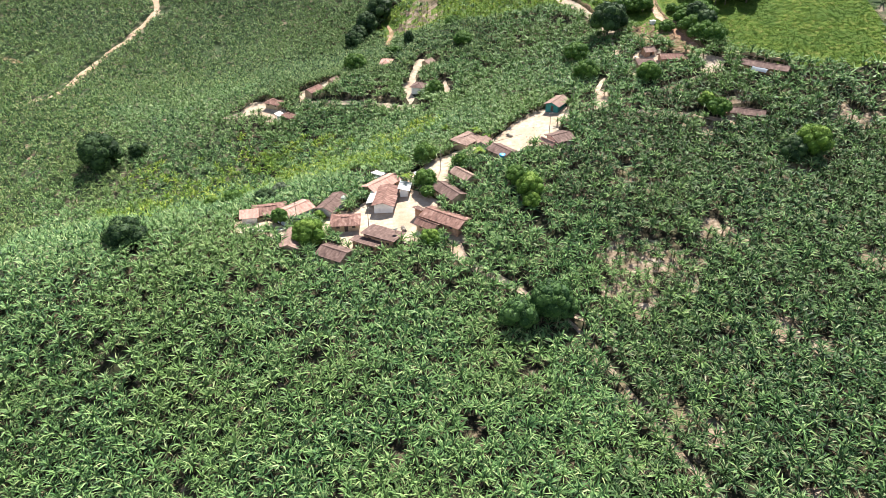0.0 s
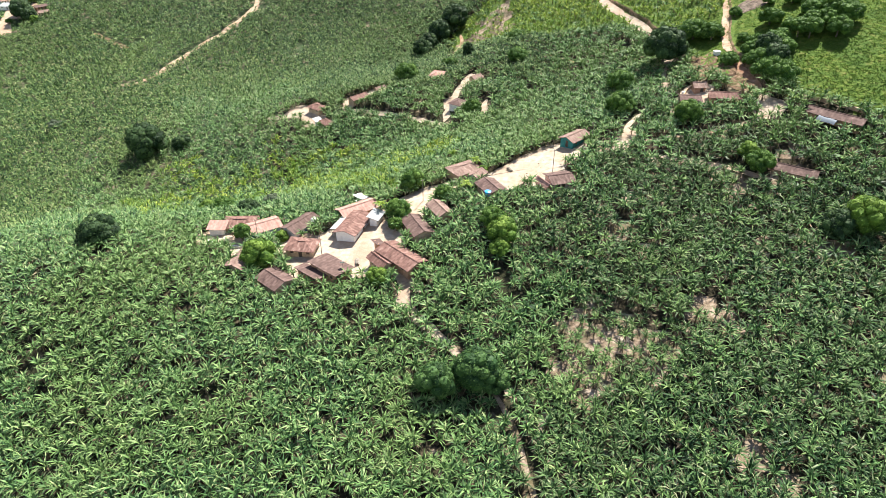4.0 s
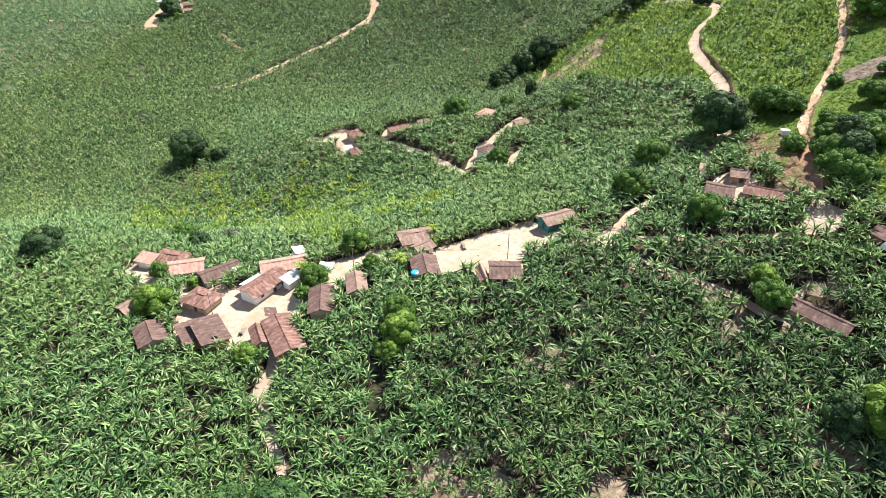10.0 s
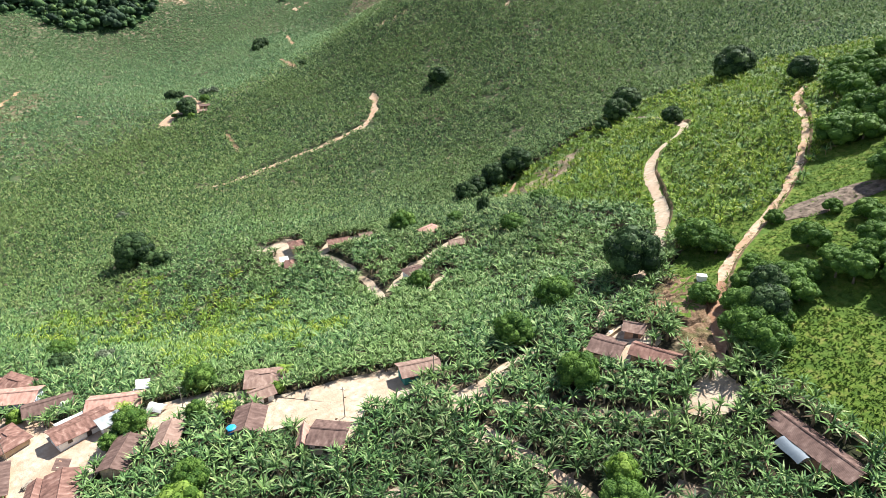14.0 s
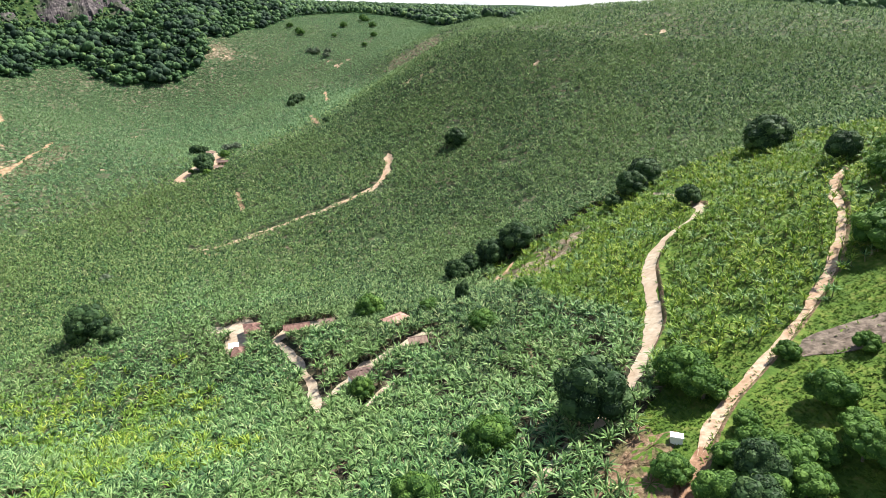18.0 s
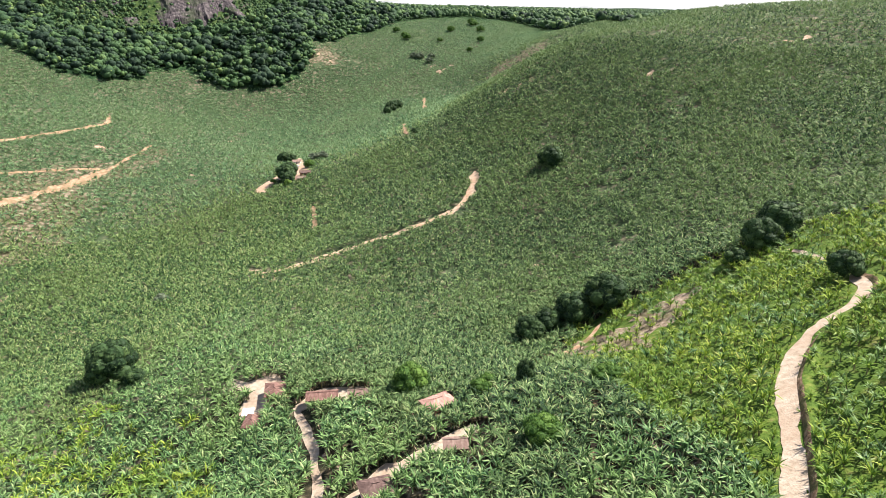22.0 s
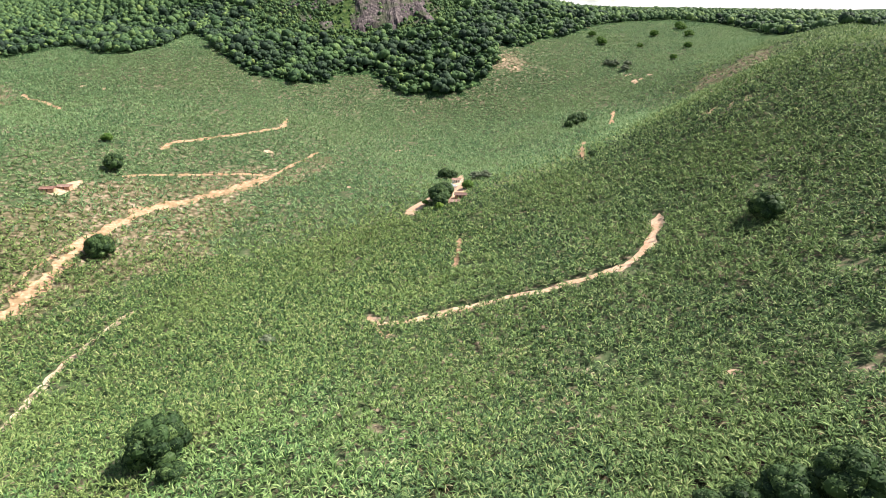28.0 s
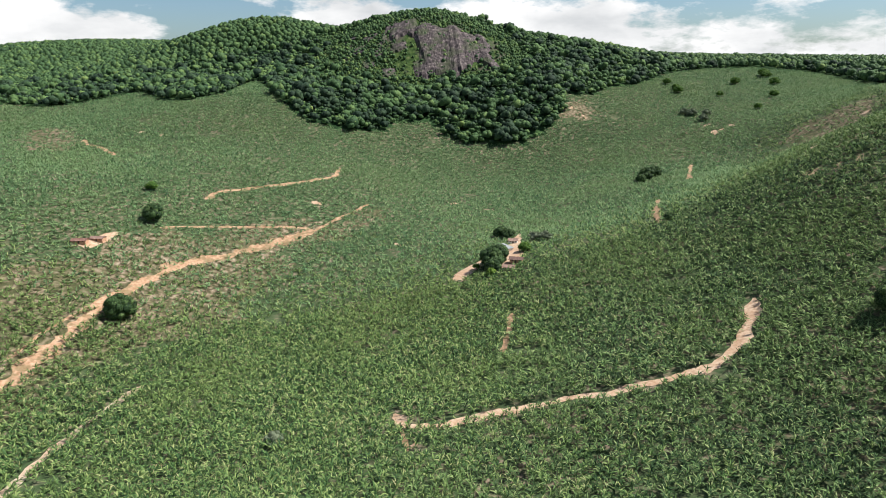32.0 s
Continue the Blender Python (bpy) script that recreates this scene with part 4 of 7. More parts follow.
# small trodden or washed-out spots among the plants
SPOTS = [(13.3, 112.4, 1.3), (27.9, 103.8, 1.5), (34.1, 99.2, 1.5), (7.3, 123, 1.2), (10.1, 122.2, 1.6), (46.1, 154.3, 1.6), (51.6, 155.1, 1.6), (51.8, 169.7, 1.6), (57.5, 168.9, 1.3), (66.1, 167.6, 1.6), (79.1, 166.9, 2), (38.9, 163.2, 1.5), (73.1, 145.9, 1.6), (6.8, 115.8, 1), (25.9, 107.4, 1.3), (58, 121.3, 1.2), (47, 118.3, 1.4)]
SPOTS += [(42.2, 106, 1.2), (62.9, 186.5, 1.4), (17.9, 255.2, 1.2), (-493.3, 399.6, 3.5), (-398, 331.6, 3), (-160.9, 231.3, 2), (-167.5, 241.2, 2), (-205.4, 211.2, 1.8), (-118.4, 289.2, 1.8), (-102.3, 313.6, 2), (-84.5, 353.7, 2.2), (-535.4, 673.4, 5), (26.8, 258.9, 1.8), (33.6, 260.8, 1.6), (-166.5, 283.5, 1.5), (-109.2, 238.9, 1.6)]
SPOTS += [(-656.8, 585, 3.2), (-639.1, 591, 3.2), (-558.7, 683.4, 3.2), (-535.6, 680.3, 3.2), (-536.2, 693, 3.2), (-239.5, 487.8, 3.2), (-231.5, 492.4, 3.2), (-226.3, 498.7, 3.2), (-663.7, 155.8, 3.2), (-649.2, 173.6, 3.2), (-474.8, 290.7, 3.2), (-469.7, 419.8, 3.2), (-271.3, 518.7, 3), (-330.6, 607.8, 3), (-391.9, 689.1, 3), (-373.5, 692.4, 3), (-95.1, 582.3, 3), (-102.4, 575.4, 3), (-151, 516.1, 3)]
SPOTS += [(39.9, 163.7, 1.2), (46.5, 155.8, 1.4), (49.6, 154.0, 1.3), (53.0, 153.6, 1.3), (51.2, 168.1, 1.5), (78.2, 165.5, 2.4), (59.6, 150.6, 1.3), (40.6, 143.6, 1.2), (70.2, 182.9, 1.5), (57.9, 169.4, 1.3)]
spot_rnd = random.Random(77)
for n, (x, y, r) in enumerate(SPOTS):
    turn, flat = spot_rnd.uniform(0, 3.1), spot_rnd.uniform(0.35, 0.7)
    ring = []
    for k in range(9):
        a, q = k * 2 * math.pi / 9, r * 1.35 * spot_rnd.uniform(0.55, 1.2)
        u, v = q * math.cos(a), q * math.sin(a) * flat
        ring.append((x + u * math.cos(turn) - v * math.sin(turn), y + u * math.sin(turn) + v * math.cos(turn)))
    YARDS.append(("bare_patch", PINK_SAND if x < -80 else SAND if n % 3 else DRY_SOIL, ring, "bare pale soil showing between the banana plants"))
    yard(*YARDS[-1], 400 + n, 0.10)

bank(ROADS[0][3][:11], ROADS[0][1], -1, 1.0, 301)
bank(ROADS[1][3], ROADS[1][1], -1, 0.5, 302)
bank(ROADS[-2][3], ROADS[-2][1], -1, 1.5, 304)

# ---- houses ----


def part(name, me, parent, label=""):
    ob = new(name, me)
    ob.parent = parent
    if label:
        ob["label"] = label
    return ob


def boxes_mesh(name, boxes, mat):
    """Axis-aligned boxes (x0, x1, y0, y1, z0, z1) in one mesh."""
    verts, faces = [], []
    for x0, x1, y0, y1, z0, z1 in boxes:
        b = len(verts)
        verts += [(x0, y0, z0), (x1, y0, z0), (x1, y1, z0), (x0, y1, z0), (x0, y0, z1), (x1, y0, z1), (x1, y1, z1), (x0, y1, z1)]
        faces += [(b, b + 3, b + 2, b + 1), (b + 4, b + 5, b + 6, b + 7), (b, b + 1, b + 5, b + 4), (b + 1, b + 2, b + 6, b + 5), (b + 2, b + 3, b + 7, b + 6), (b + 3, b, b + 4, b + 7)]
    return sheet_mesh(name, verts, faces, [mat])


def solid(name, verts, faces, mat, smooth=False):
    me = bpy.data.meshes.new(name)
    me.from_pydata([tuple(v) for v in verts], [], [tuple(f) for f in faces])
    me.materials.append(mat)
    me.polygons.foreach_set("use_smooth", [smooth] * len(me.polygons))
    me.update()
    return me


def slab(name, quad, thick, mat, rnd, nu=8, nv=5, sag=0.05):
    """A roof slope between four corners (eave a, eave b, ridge b, ridge a), with thickness and a slight sag."""
    a, b, c, d = [Vector(q) for q in quad]
    verts, faces = [], []
    up = (b - a).cross(d - a).normalized()
    for j in range(nv + 1):
        for i in range(nu + 1):
            u, v = i / nu, j / nv
            p = (a * (1 - u) + b * u) * (1 - v) + (d * (1 - u) + c * u) * v
            lift = rnd.uniform(-sag, sag) * 0.5 - sag * math.sin(math.pi * u)
            verts.append(p + up * (lift + (0 if j else rnd.uniform(-0.03, 0.03))))
    n = len(verts)
    verts += [v - up * thick for v in verts[:n]]
    w = nu + 1
    for j in range(nv):
        for i in range(nu):
            k = j * w + i
            faces.append((k, k + 1, k + w + 1, k + w))
            faces.append((n + k, n + k + w, n + k + w + 1, n + k + 1))
    rim = [i for i in range(w)] + [j * w + nu for j in range(1, nv + 1)] + [nv * w + i for i in range(nu - 1, -1, -1)] + [j * w for j in range(nv - 1, 0, -1)]
    for k in range(len(rim)):
        p, q = rim[k], rim[(k + 1) % len(rim)]
        faces.append((p, n + p, n + q, q))
    return solid(name, verts, faces, mat)


def wall_mesh(span, high, thick, holes, low, inset, mat):
    """One connected wall along x with openings (x0, x1, z0, z1) right through it."""
    a, b = inset, span - inset
    xs = sorted({a, b, *[v for h in holes for v in h[:2]]})
    zs = sorted({low, high, *[v for h in holes for v in h[2:]]})
    full = [[not any(h[0] <= (x0 + x1) / 2 <= h[1] and h[2] <= (z0 + z1) / 2 <= h[3] for h in holes) for z0, z1 in zip(zs[:-1], zs[1:])] for x0, x1 in zip(xs[:-1], xs[1:])]
    verts, seen, faces = [], {}, []

    def at(i, y, k):
        key = (i, y, k)
        if key not in seen:
            seen[key] = len(verts)
            verts.append((xs[i], y, zs[k]))
        return seen[key]

    def on(i, k):
        return 0 <= i < len(xs) - 1 and 0 <= k < len(zs) - 1 and full[i][k]

    for i in range(len(xs) - 1):
        for k in range(len(zs) - 1):
            if not on(i, k):
                continue
            faces.append((at(i, 0, k), at(i + 1, 0, k), at(i + 1, 0, k + 1), at(i, 0, k + 1)))
            faces.append((at(i, thick, k), at(i, thick, k + 1), at(i + 1, thick, k + 1), at(i + 1, thick, k)))
            if not on(i - 1, k):
                faces.append((at(i, 0, k), at(i, 0, k + 1), at(i, thick, k + 1), at(i, thick, k)))
            if not on(i + 1, k):
                faces.append((at(i + 1, 0, k), at(i + 1, thick, k), at(i + 1, thick, k + 1), at(i + 1, 0, k + 1)))
            if not on(i, k - 1):
                faces.append((at(i, 0, k), at(i, thick, k), at(i + 1, thick, k), at(i + 1, 0, k)))
            if not on(i, k + 1):
                faces.append((at(i, 0, k + 1), at(i + 1, 0, k + 1), at(i + 1, thick, k + 1), at(i, thick, k + 1)))
    return solid("wall", verts, faces, mat)


def house(x, y, yaw, length, width, eave=2.0, rise=0.68, roof="gable", walls=OCHRE, tiles=ROOF_RED, label="", doors=(0,), windows=(0, 2), door_mat=DOOR_WOOD, over=0.55, seed=0, name="house", group="houses of the village", porch=False, sink=0.0):
    """A single-storey house; its long axis runs along yaw. doors and windows: the walls that have them (0 front, 1 end, 2 back, 3 other end)."""
    rnd = random.Random(1000 + seed)
    L, W = max(length - 2 * over, 1.2), max(width - 2 * over, 1.0)
    base = level(x, y)
    ex, ey = math.cos(radians(yaw)), math.sin(radians(yaw))
    corners = [level(x + a * L / 2 * ex - b * W / 2 * ey, y + a * L / 2 * ey + b * W / 2 * ex) for a in (-1, 1) for b in (-1, 1)]
    base = max(base - 0.1, sum(corners) / 4 - 0.05) - sink
    low = min(corners) - base - 0.35
    root = tagged(new(name), label, "house", group)
    root.matrix_world = pose(x, y, base, 0, 0, yaw)
    t = 0.18
    spans = [((-L / 2, -W / 2), 0, L), ((L / 2, -W / 2), 90, W), ((L / 2, W / 2), 180, L), ((-L / 2, W / 2), 270, W)]
    for k, ((sx, sy), turn, span) in enumerate(spans):
        holes, fills = [], []
        if k in doors and span > 1.6:
            d0 = span * rnd.uniform(0.38, 0.55)
            holes.append((d0, d0 + 0.85, 0.0, min(2.05, eave - 0.25)))
            fills.append(("door", holes[-1], door_mat))
        if k in windows and span > 3.2:
            for f in (0.16, 0.76):
                w0 = span * f
                if all(w0 + 0.95 < h[0] or w0 > h[1] + 0.15 for h in holes):
                    holes.append((w0, w0 + 0.8, 0.95, min(1.8, eave - 0.3)))
                    fills.append(("window", holes[-1], door_mat))
        wl = wall_mesh(span, eave, t, holes, low, t if k % 2 else 0.0, walls)
        wall = part("wall", wl, root)
        wall.matrix_local = pose(sx, sy, 0, 0, 0, turn)
        for nm, (a, b, z0, z1), m in fills:
            leaf = part(nm, boxes_mesh(nm, [(a, b, 0.06, 0.11, z0, z1)], m), wall)
    eave += 0.16
    o = over
    drop = o * rise / (W / 2 + 1e-6)
    lx, wy, top = L / 2 + o, W / 2 + o, eave + rise
    if roof == "gable":
        for k, s in enumerate((-1, 1)):
            quad = [(-lx * -s, s * wy, eave - drop), (lx * -s, s * wy, eave - drop), (lx * -s, 0, top), (-lx * -s, 0, top)]
            part("roof_slope", slab("roof_slope", quad, 0.1, tiles, rnd, nu=max(6, int(length))), root)
        for s in (-1, 1):
            g = [(s * L / 2, -W / 2, eave - 0.16), (s * L / 2, W / 2, eave - 0.16), (s * L / 2, 0, top - 0.2), (s * (L / 2 - t), -W / 2, eave - 0.16), (s * (L / 2 - t), W / 2, eave - 0.16), (s * (L / 2 - t), 0, top - 0.2)]
            part("gable", solid("gable", g, [(0, 1, 2), (3, 5, 4), (0, 2, 5, 3), (1, 4, 5, 2), (0, 3, 4, 1)], walls), root)
        ridge = [(-lx, -0.16, top - 0.02), (lx, -0.16, top - 0.02), (lx, 0, top + 0.1), (-lx, 0, top + 0.1), (-lx, 0.16, top - 0.02), (lx, 0.16, top - 0.02)]
        part("ridge_cap", solid("ridge_cap", ridge, [(0, 1, 2, 3), (3, 2, 5, 4), (0, 3, 4), (1, 5, 2), (0, 4, 5, 1)], tiles), root)
    elif roof == "hip":
        rl = max(lx - wy, 0.2)
        for s in (-1, 1):
            quad = [(lx * s, s * wy, eave - drop), (-lx * s, s * wy, eave - drop), (-rl * s, 0, top), (rl * s, 0, top)]
            part("roof_slope", slab("roof_slope", quad, 0.1, tiles, rnd, nu=max(6, int(length))), root)
            quad = [(lx * s, -s * wy, eave - drop), (lx * s, s * wy, eave - drop), (rl * s, 0.02 * s, top), (rl * s, -0.02 * s, top)]
            part("roof_slope", slab("roof_slope", quad, 0.1, tiles, rnd), root)
        part("ridge_cap", boxes_mesh("ridge_cap", [(-rl - 0.1, rl + 0.1, -0.13, 0.13, top - 0.05, top + 0.09)], tiles), root)
    else:
        quad = [(-lx, -wy, eave - 0.1), (lx, -wy, eave - 0.1), (lx, wy, eave + rise), (-lx, wy, eave + rise)]
        part("roof_slope", slab("roof_slope", quad, 0.08, tiles, rnd, nu=max(4, int(length))), root)
        for s in (-1, 1):
            g = [(s * L / 2, -W / 2, eave - 0.17), (s * L / 2, W / 2, eave - 0.17), (s * L / 2, W / 2, eave + rise * 0.75), (s * (L / 2 - t), -W / 2, eave - 0.17), (s * (L / 2 - t), W / 2, eave - 0.17), (s * (L / 2 - t), W / 2, eave + rise * 0.75)]
            part("gable", solid("gable", g, [(0, 1, 2), (3, 5, 4), (0, 2, 5, 3), (1, 4, 5, 2), (0, 3, 4, 1)], walls), root)
    if porch:
        quad = [(lx * 0.95, wy + 1.7, eave - 0.75), (-lx * 0.6, wy + 1.7, eave - 0.75), (-lx * 0.6, wy - 0.1, eave - 0.35), (lx * 0.95, wy - 0.1, eave - 0.35)]
        part("porch_roof", slab("porch_roof", quad, 0.06, SHEET, rnd), root, "pale fibre sheet")
        for f in (0.9, 0.2, -0.5):
            part("porch_post", boxes_mesh("porch_post", [(lx * f - 0.06, lx * f + 0.06, wy + 1.5, wy + 1.62, low, eave - 0.72)], POST), root)
    return root


HOUSES = [
    dict(x=-13.9, y=140.1, yaw=84, length=10, width=5.6, eave=2.1, rise=0.7, walls=WHITE, tiles=ROOF_RED, label="long white limewashed house with a red clay tile roof", doors=(0,), windows=(0, 1), porch=True),
    dict(x=-15.6, y=147.5, yaw=48, length=9.8, width=5.2, tiles=ROOF_PINK, walls=BRICKY, rise=0.7, label="house with a blotched pink tile roof behind the white house"),
    dict(x=-23, y=131.5, yaw=4, length=7.2, width=5.6, roof="hip", walls=OCHRE, tiles=ROOF_RED, rise=0.7, label="tan mud-walled house with a hipped red tile roof"),
    dict(x=-13.6, y=125, yaw=154, length=8.8, width=5.6, roof="shed", walls=BRICKY, tiles=ROOF_DARK, rise=0.6, label="house with a dark weathered tile roof by the yard"),
    dict(x=-17.2, y=122.7, yaw=154, length=7.2, width=3.2, eave=1.9, rise=0.4, roof="shed", walls=BRICKY, tiles=ROOF_DARK, label="low annex with a dark weathered tile roof"),
    dict(x=-24.1, y=119.7, yaw=152, length=7, width=5.6, walls=OCHRE, tiles=ROOF_DARK, label="small house with a dark red tile roof among banana plants"),
    dict(x=0.5, y=129.6, yaw=147, length=11, width=5.8, walls=BRICKY, tiles=ROOF_RED, rise=0.7, label="house with a large streaked red tile roof"),
    dict(x=-3.6, y=127.6, yaw=144, length=5.8, width=3.2, eave=2.1, rise=0.6, walls=OCHRE, tiles=ROOF_RED, label="lean-to house with a mottled red tile roof"),
    dict(x=-5.6, y=133, yaw=139, length=2.8, width=2.2, eave=2.0, rise=0.5, roof="shed", walls=BRICKY, tiles=ROOF_DARK, label="tiny dark-roofed store beside the red house", name="shed", doors=(), windows=()),
    dict(x=-9.5, y=143.4, yaw=84, length=4.4, width=3, eave=2.0, rise=0.4, roof="shed", walls=WHITE, tiles=GREY_SHEET, label="small white-walled shed with a grey sheet roof", name="shed", doors=(), windows=()),
    dict(x=1.4, y=139.4, yaw=128, length=8.4, width=5, walls=OCHRE, tiles=ROOF_DARK, rise=0.7, label="house with a plain dark brown tile roof"),
    dict(x=5.1, y=145.7, yaw=131, length=6.6, width=4.2, walls=OCHRE, tiles=ROOF_BROWN, label="house with a faded reddish tile roof among trees"),
    dict(x=-43.4, y=140.9, yaw=15, length=8.8, width=5.8, roof="hip", walls=OCHRE, tiles=ROOF_RED, label="house with a hipped red roof at the plantation edge"),
    dict(x=-47.6, y=137.6, yaw=12, length=4.6, width=3.6, eave=2.2, rise=0.5, roof="shed", walls=WHITE, tiles=ROOF_PINK, label="small white shed with a pink tile roof", name="shed", doors=(), windows=()),
    dict(x=-36.8, y=138.4, yaw=44, length=9.4, width=5.8, eave=2.2, walls=BLUE_WALL, tiles=ROOF_PINK, rise=0.7, label="pale blue-white house with a fresh pink tile roof", door_mat=DOOR_BLUE),
    dict(x=-27.4, y=140.6, yaw=68, length=8.8, width=5, walls=WHITE, tiles=ROOF_DARK, label="white house with a dark tile roof", door_mat=DOOR_BLUE),
    dict(x=-34.3, y=125.3, yaw=84, length=8.4, width=5, walls=OCHRE, tiles=ROOF_BROWN, label="house with a faded brown tile roof behind a tree"),
    dict(x=6.6, y=165.1, yaw=48, length=7.8, width=6, walls=OCHRE, tiles=ROOF_BROWN, roof="hip", label="house with a faded brown hipped roof"),
    dict(x=10.8, y=160.8, yaw=70, length=4.6, width=3.6, eave=2.0, rise=0.6, walls=WHITE, tiles=ROOF_BROWN, label="little annex with a brown tile roof", windows=()),
    dict(x=15.3, y=154.4, yaw=130, length=6.8, width=5.4, walls=OCHRE, tiles=ROOF_DARK, label="house with a dark roof and a blue water tank"),
    dict(x=30.6, y=157.9, yaw=29, length=6.0, width=6.0, walls=PINK_WALL, tiles=ROOF_DARK, label="house with a dark brown roof by the dirt yard"),
    dict(x=27.2, y=155.6, yaw=132, length=4.8, width=2.2, eave=2.1, rise=0.6, walls=OCHRE, tiles=ROOF_PINK, label="narrow annex with pinkish old tiles", windows=()),
    dict(x=32.6, y=178.2, yaw=56, length=7.6, width=4.9, walls=GREEN_WALL, tiles=ROOF_BROWN, rise=0.7, label="sea-green house with a brown tile roof", doors=(3,)),
    dict(x=60.3, y=194.1, yaw=7, sink=0.5, length=5.6, width=6.2, eave=1.7, walls=OCHRE, tiles=ROOF_DARK, rise=0.7, label="house with a low dark red roof on the slope"),
    dict(x=62.7, y=199.4, yaw=14, sink=0.5, length=3.8, width=3.8, eave=2.1, rise=0.7, walls=BRICKY, tiles=ROOF_BROWN, label="small open shelter with a faded tile roof", windows=()),
    dict(x=68.4, y=194, yaw=4, sink=0.5, length=8.0, width=4.6, eave=1.7, walls=BRICKY, tiles=ROOF_RED, rise=0.7, label="house with a dark red tile roof below the bank"),
    dict(x=92.6, y=185, yaw=148, sink=0.5, length=13, width=4.8, eave=1.8, walls=BRICKY, tiles=ROOF_DARK, rise=0.7, label="long house with a dark tile roof beside a retaining wall"),
    dict(x=82, y=167.2, yaw=160, sink=0.5, length=9.6, width=4.4, eave=1.6, walls=OCHRE, tiles=ROOF_DARK, rise=0.7, label="long house with a brown roof among banana plants"),
    dict(x=-63.6, y=235.6, yaw=152, length=6.8, width=5.2, roof="hip", walls=OCHRE, tiles=ROOF_RED, label="mud-walled house with a hipped red roof in a clearing"),
    dict(x=-56.7, y=226.4, yaw=142, length=6.0, width=4.2, roof="hip", walls=OCHRE, tiles=ROOF_RED, label="house with a red tile roof and open porch"),
    dict(x=-60.2, y=226.9, yaw=54, length=2.8, width=2.4, eave=2.2, rise=0.5, roof="shed", walls=WHITE, tiles=SHEET, label="shed with a white sheet roof", name="shed", doors=(), windows=()),
    dict(x=-49.4, y=241.1, yaw=58, length=7.6, width=4.4, eave=1.9, walls=OCHRE, tiles=ROOF_RED, label="house with a reddish tile roof hidden in bananas"),
    dict(x=-42.6, y=246.7, yaw=58, length=4.6, width=3.6, eave=1.8, walls=OCHRE, tiles=ROOF_BROWN, label="house with a pale brown tile roof hidden in bananas"),
    dict(x=-22.3, y=254.6, yaw=84, length=7.2, width=5.0, roof="hip", walls=BRICKY, tiles=ROOF_PINK, label="house with a pinkish tile roof among trees"),
    dict(x=-8.6, y=229.2, yaw=70, length=6.2, width=5.2, walls=WHITE, tiles=ROOF_DARK, label="white house with a plain dark red roof", roof="hip"),
    dict(x=-5.7, y=245.2, yaw=56, length=4.8, width=4, eave=2.1, rise=0.7, walls=OCHRE, tiles=ROOF_BROWN, label="small hut with a brown tile roof", windows=()),
    dict(x=-16.9, y=153.9, yaw=150, length=3.4, width=2.6, eave=1.9, rise=0.35, roof="shed", walls=WHITE, tiles=SHEET, label="little white store with a sheet roof behind the pink-roofed house", name="shed", doors=(), windows=()),
    dict(x=-297.6, y=366, yaw=56, length=6.4, width=5.0, walls=OCHRE, tiles=ROOF_BROWN, label="farmhouse with a brown tile roof in the valley", group="valley farm"),
    dict(x=-305.6, y=373.4, yaw=60, length=7.6, width=5.4, walls=BRICKY, tiles=ROOF_DARK, label="farmhouse with a dark tile roof in the valley", group="valley farm"),
    dict(x=-333.6, y=377.6, yaw=11, length=10.6, width=7.0, roof="shed", walls=WHITE, tiles=GREY_SHEET, rise=0.6, label="barn with a grey sheet roof in the valley", group="valley farm", name="barn"),
    dict(x=-348.5, y=389.6, yaw=60, length=6.0, width=5.4, walls=WHITE, tiles=ROOF_BROWN, label="low brown-roofed house behind the barn", group="valley farm"),
    dict(x=-392.6, y=155.2, yaw=76, length=8.6, width=5.2, walls=BRICKY, tiles=ROOF_RED, eave=1.7, label="lone farmhouse with a red-brown tile roof", group="valley farm"),
    dict(x=-397.6, y=163.2, yaw=68, length=8.0, width=5.0, walls=BRICKY, tiles=ROOF_BROWN, eave=1.6, label="low farm building with a brown tile roof", group="valley farm"),
]
for n, spec in enumerate(HOUSES):
    house(seed=n, **spec)

# ---- trees ----
CROWNS = {}


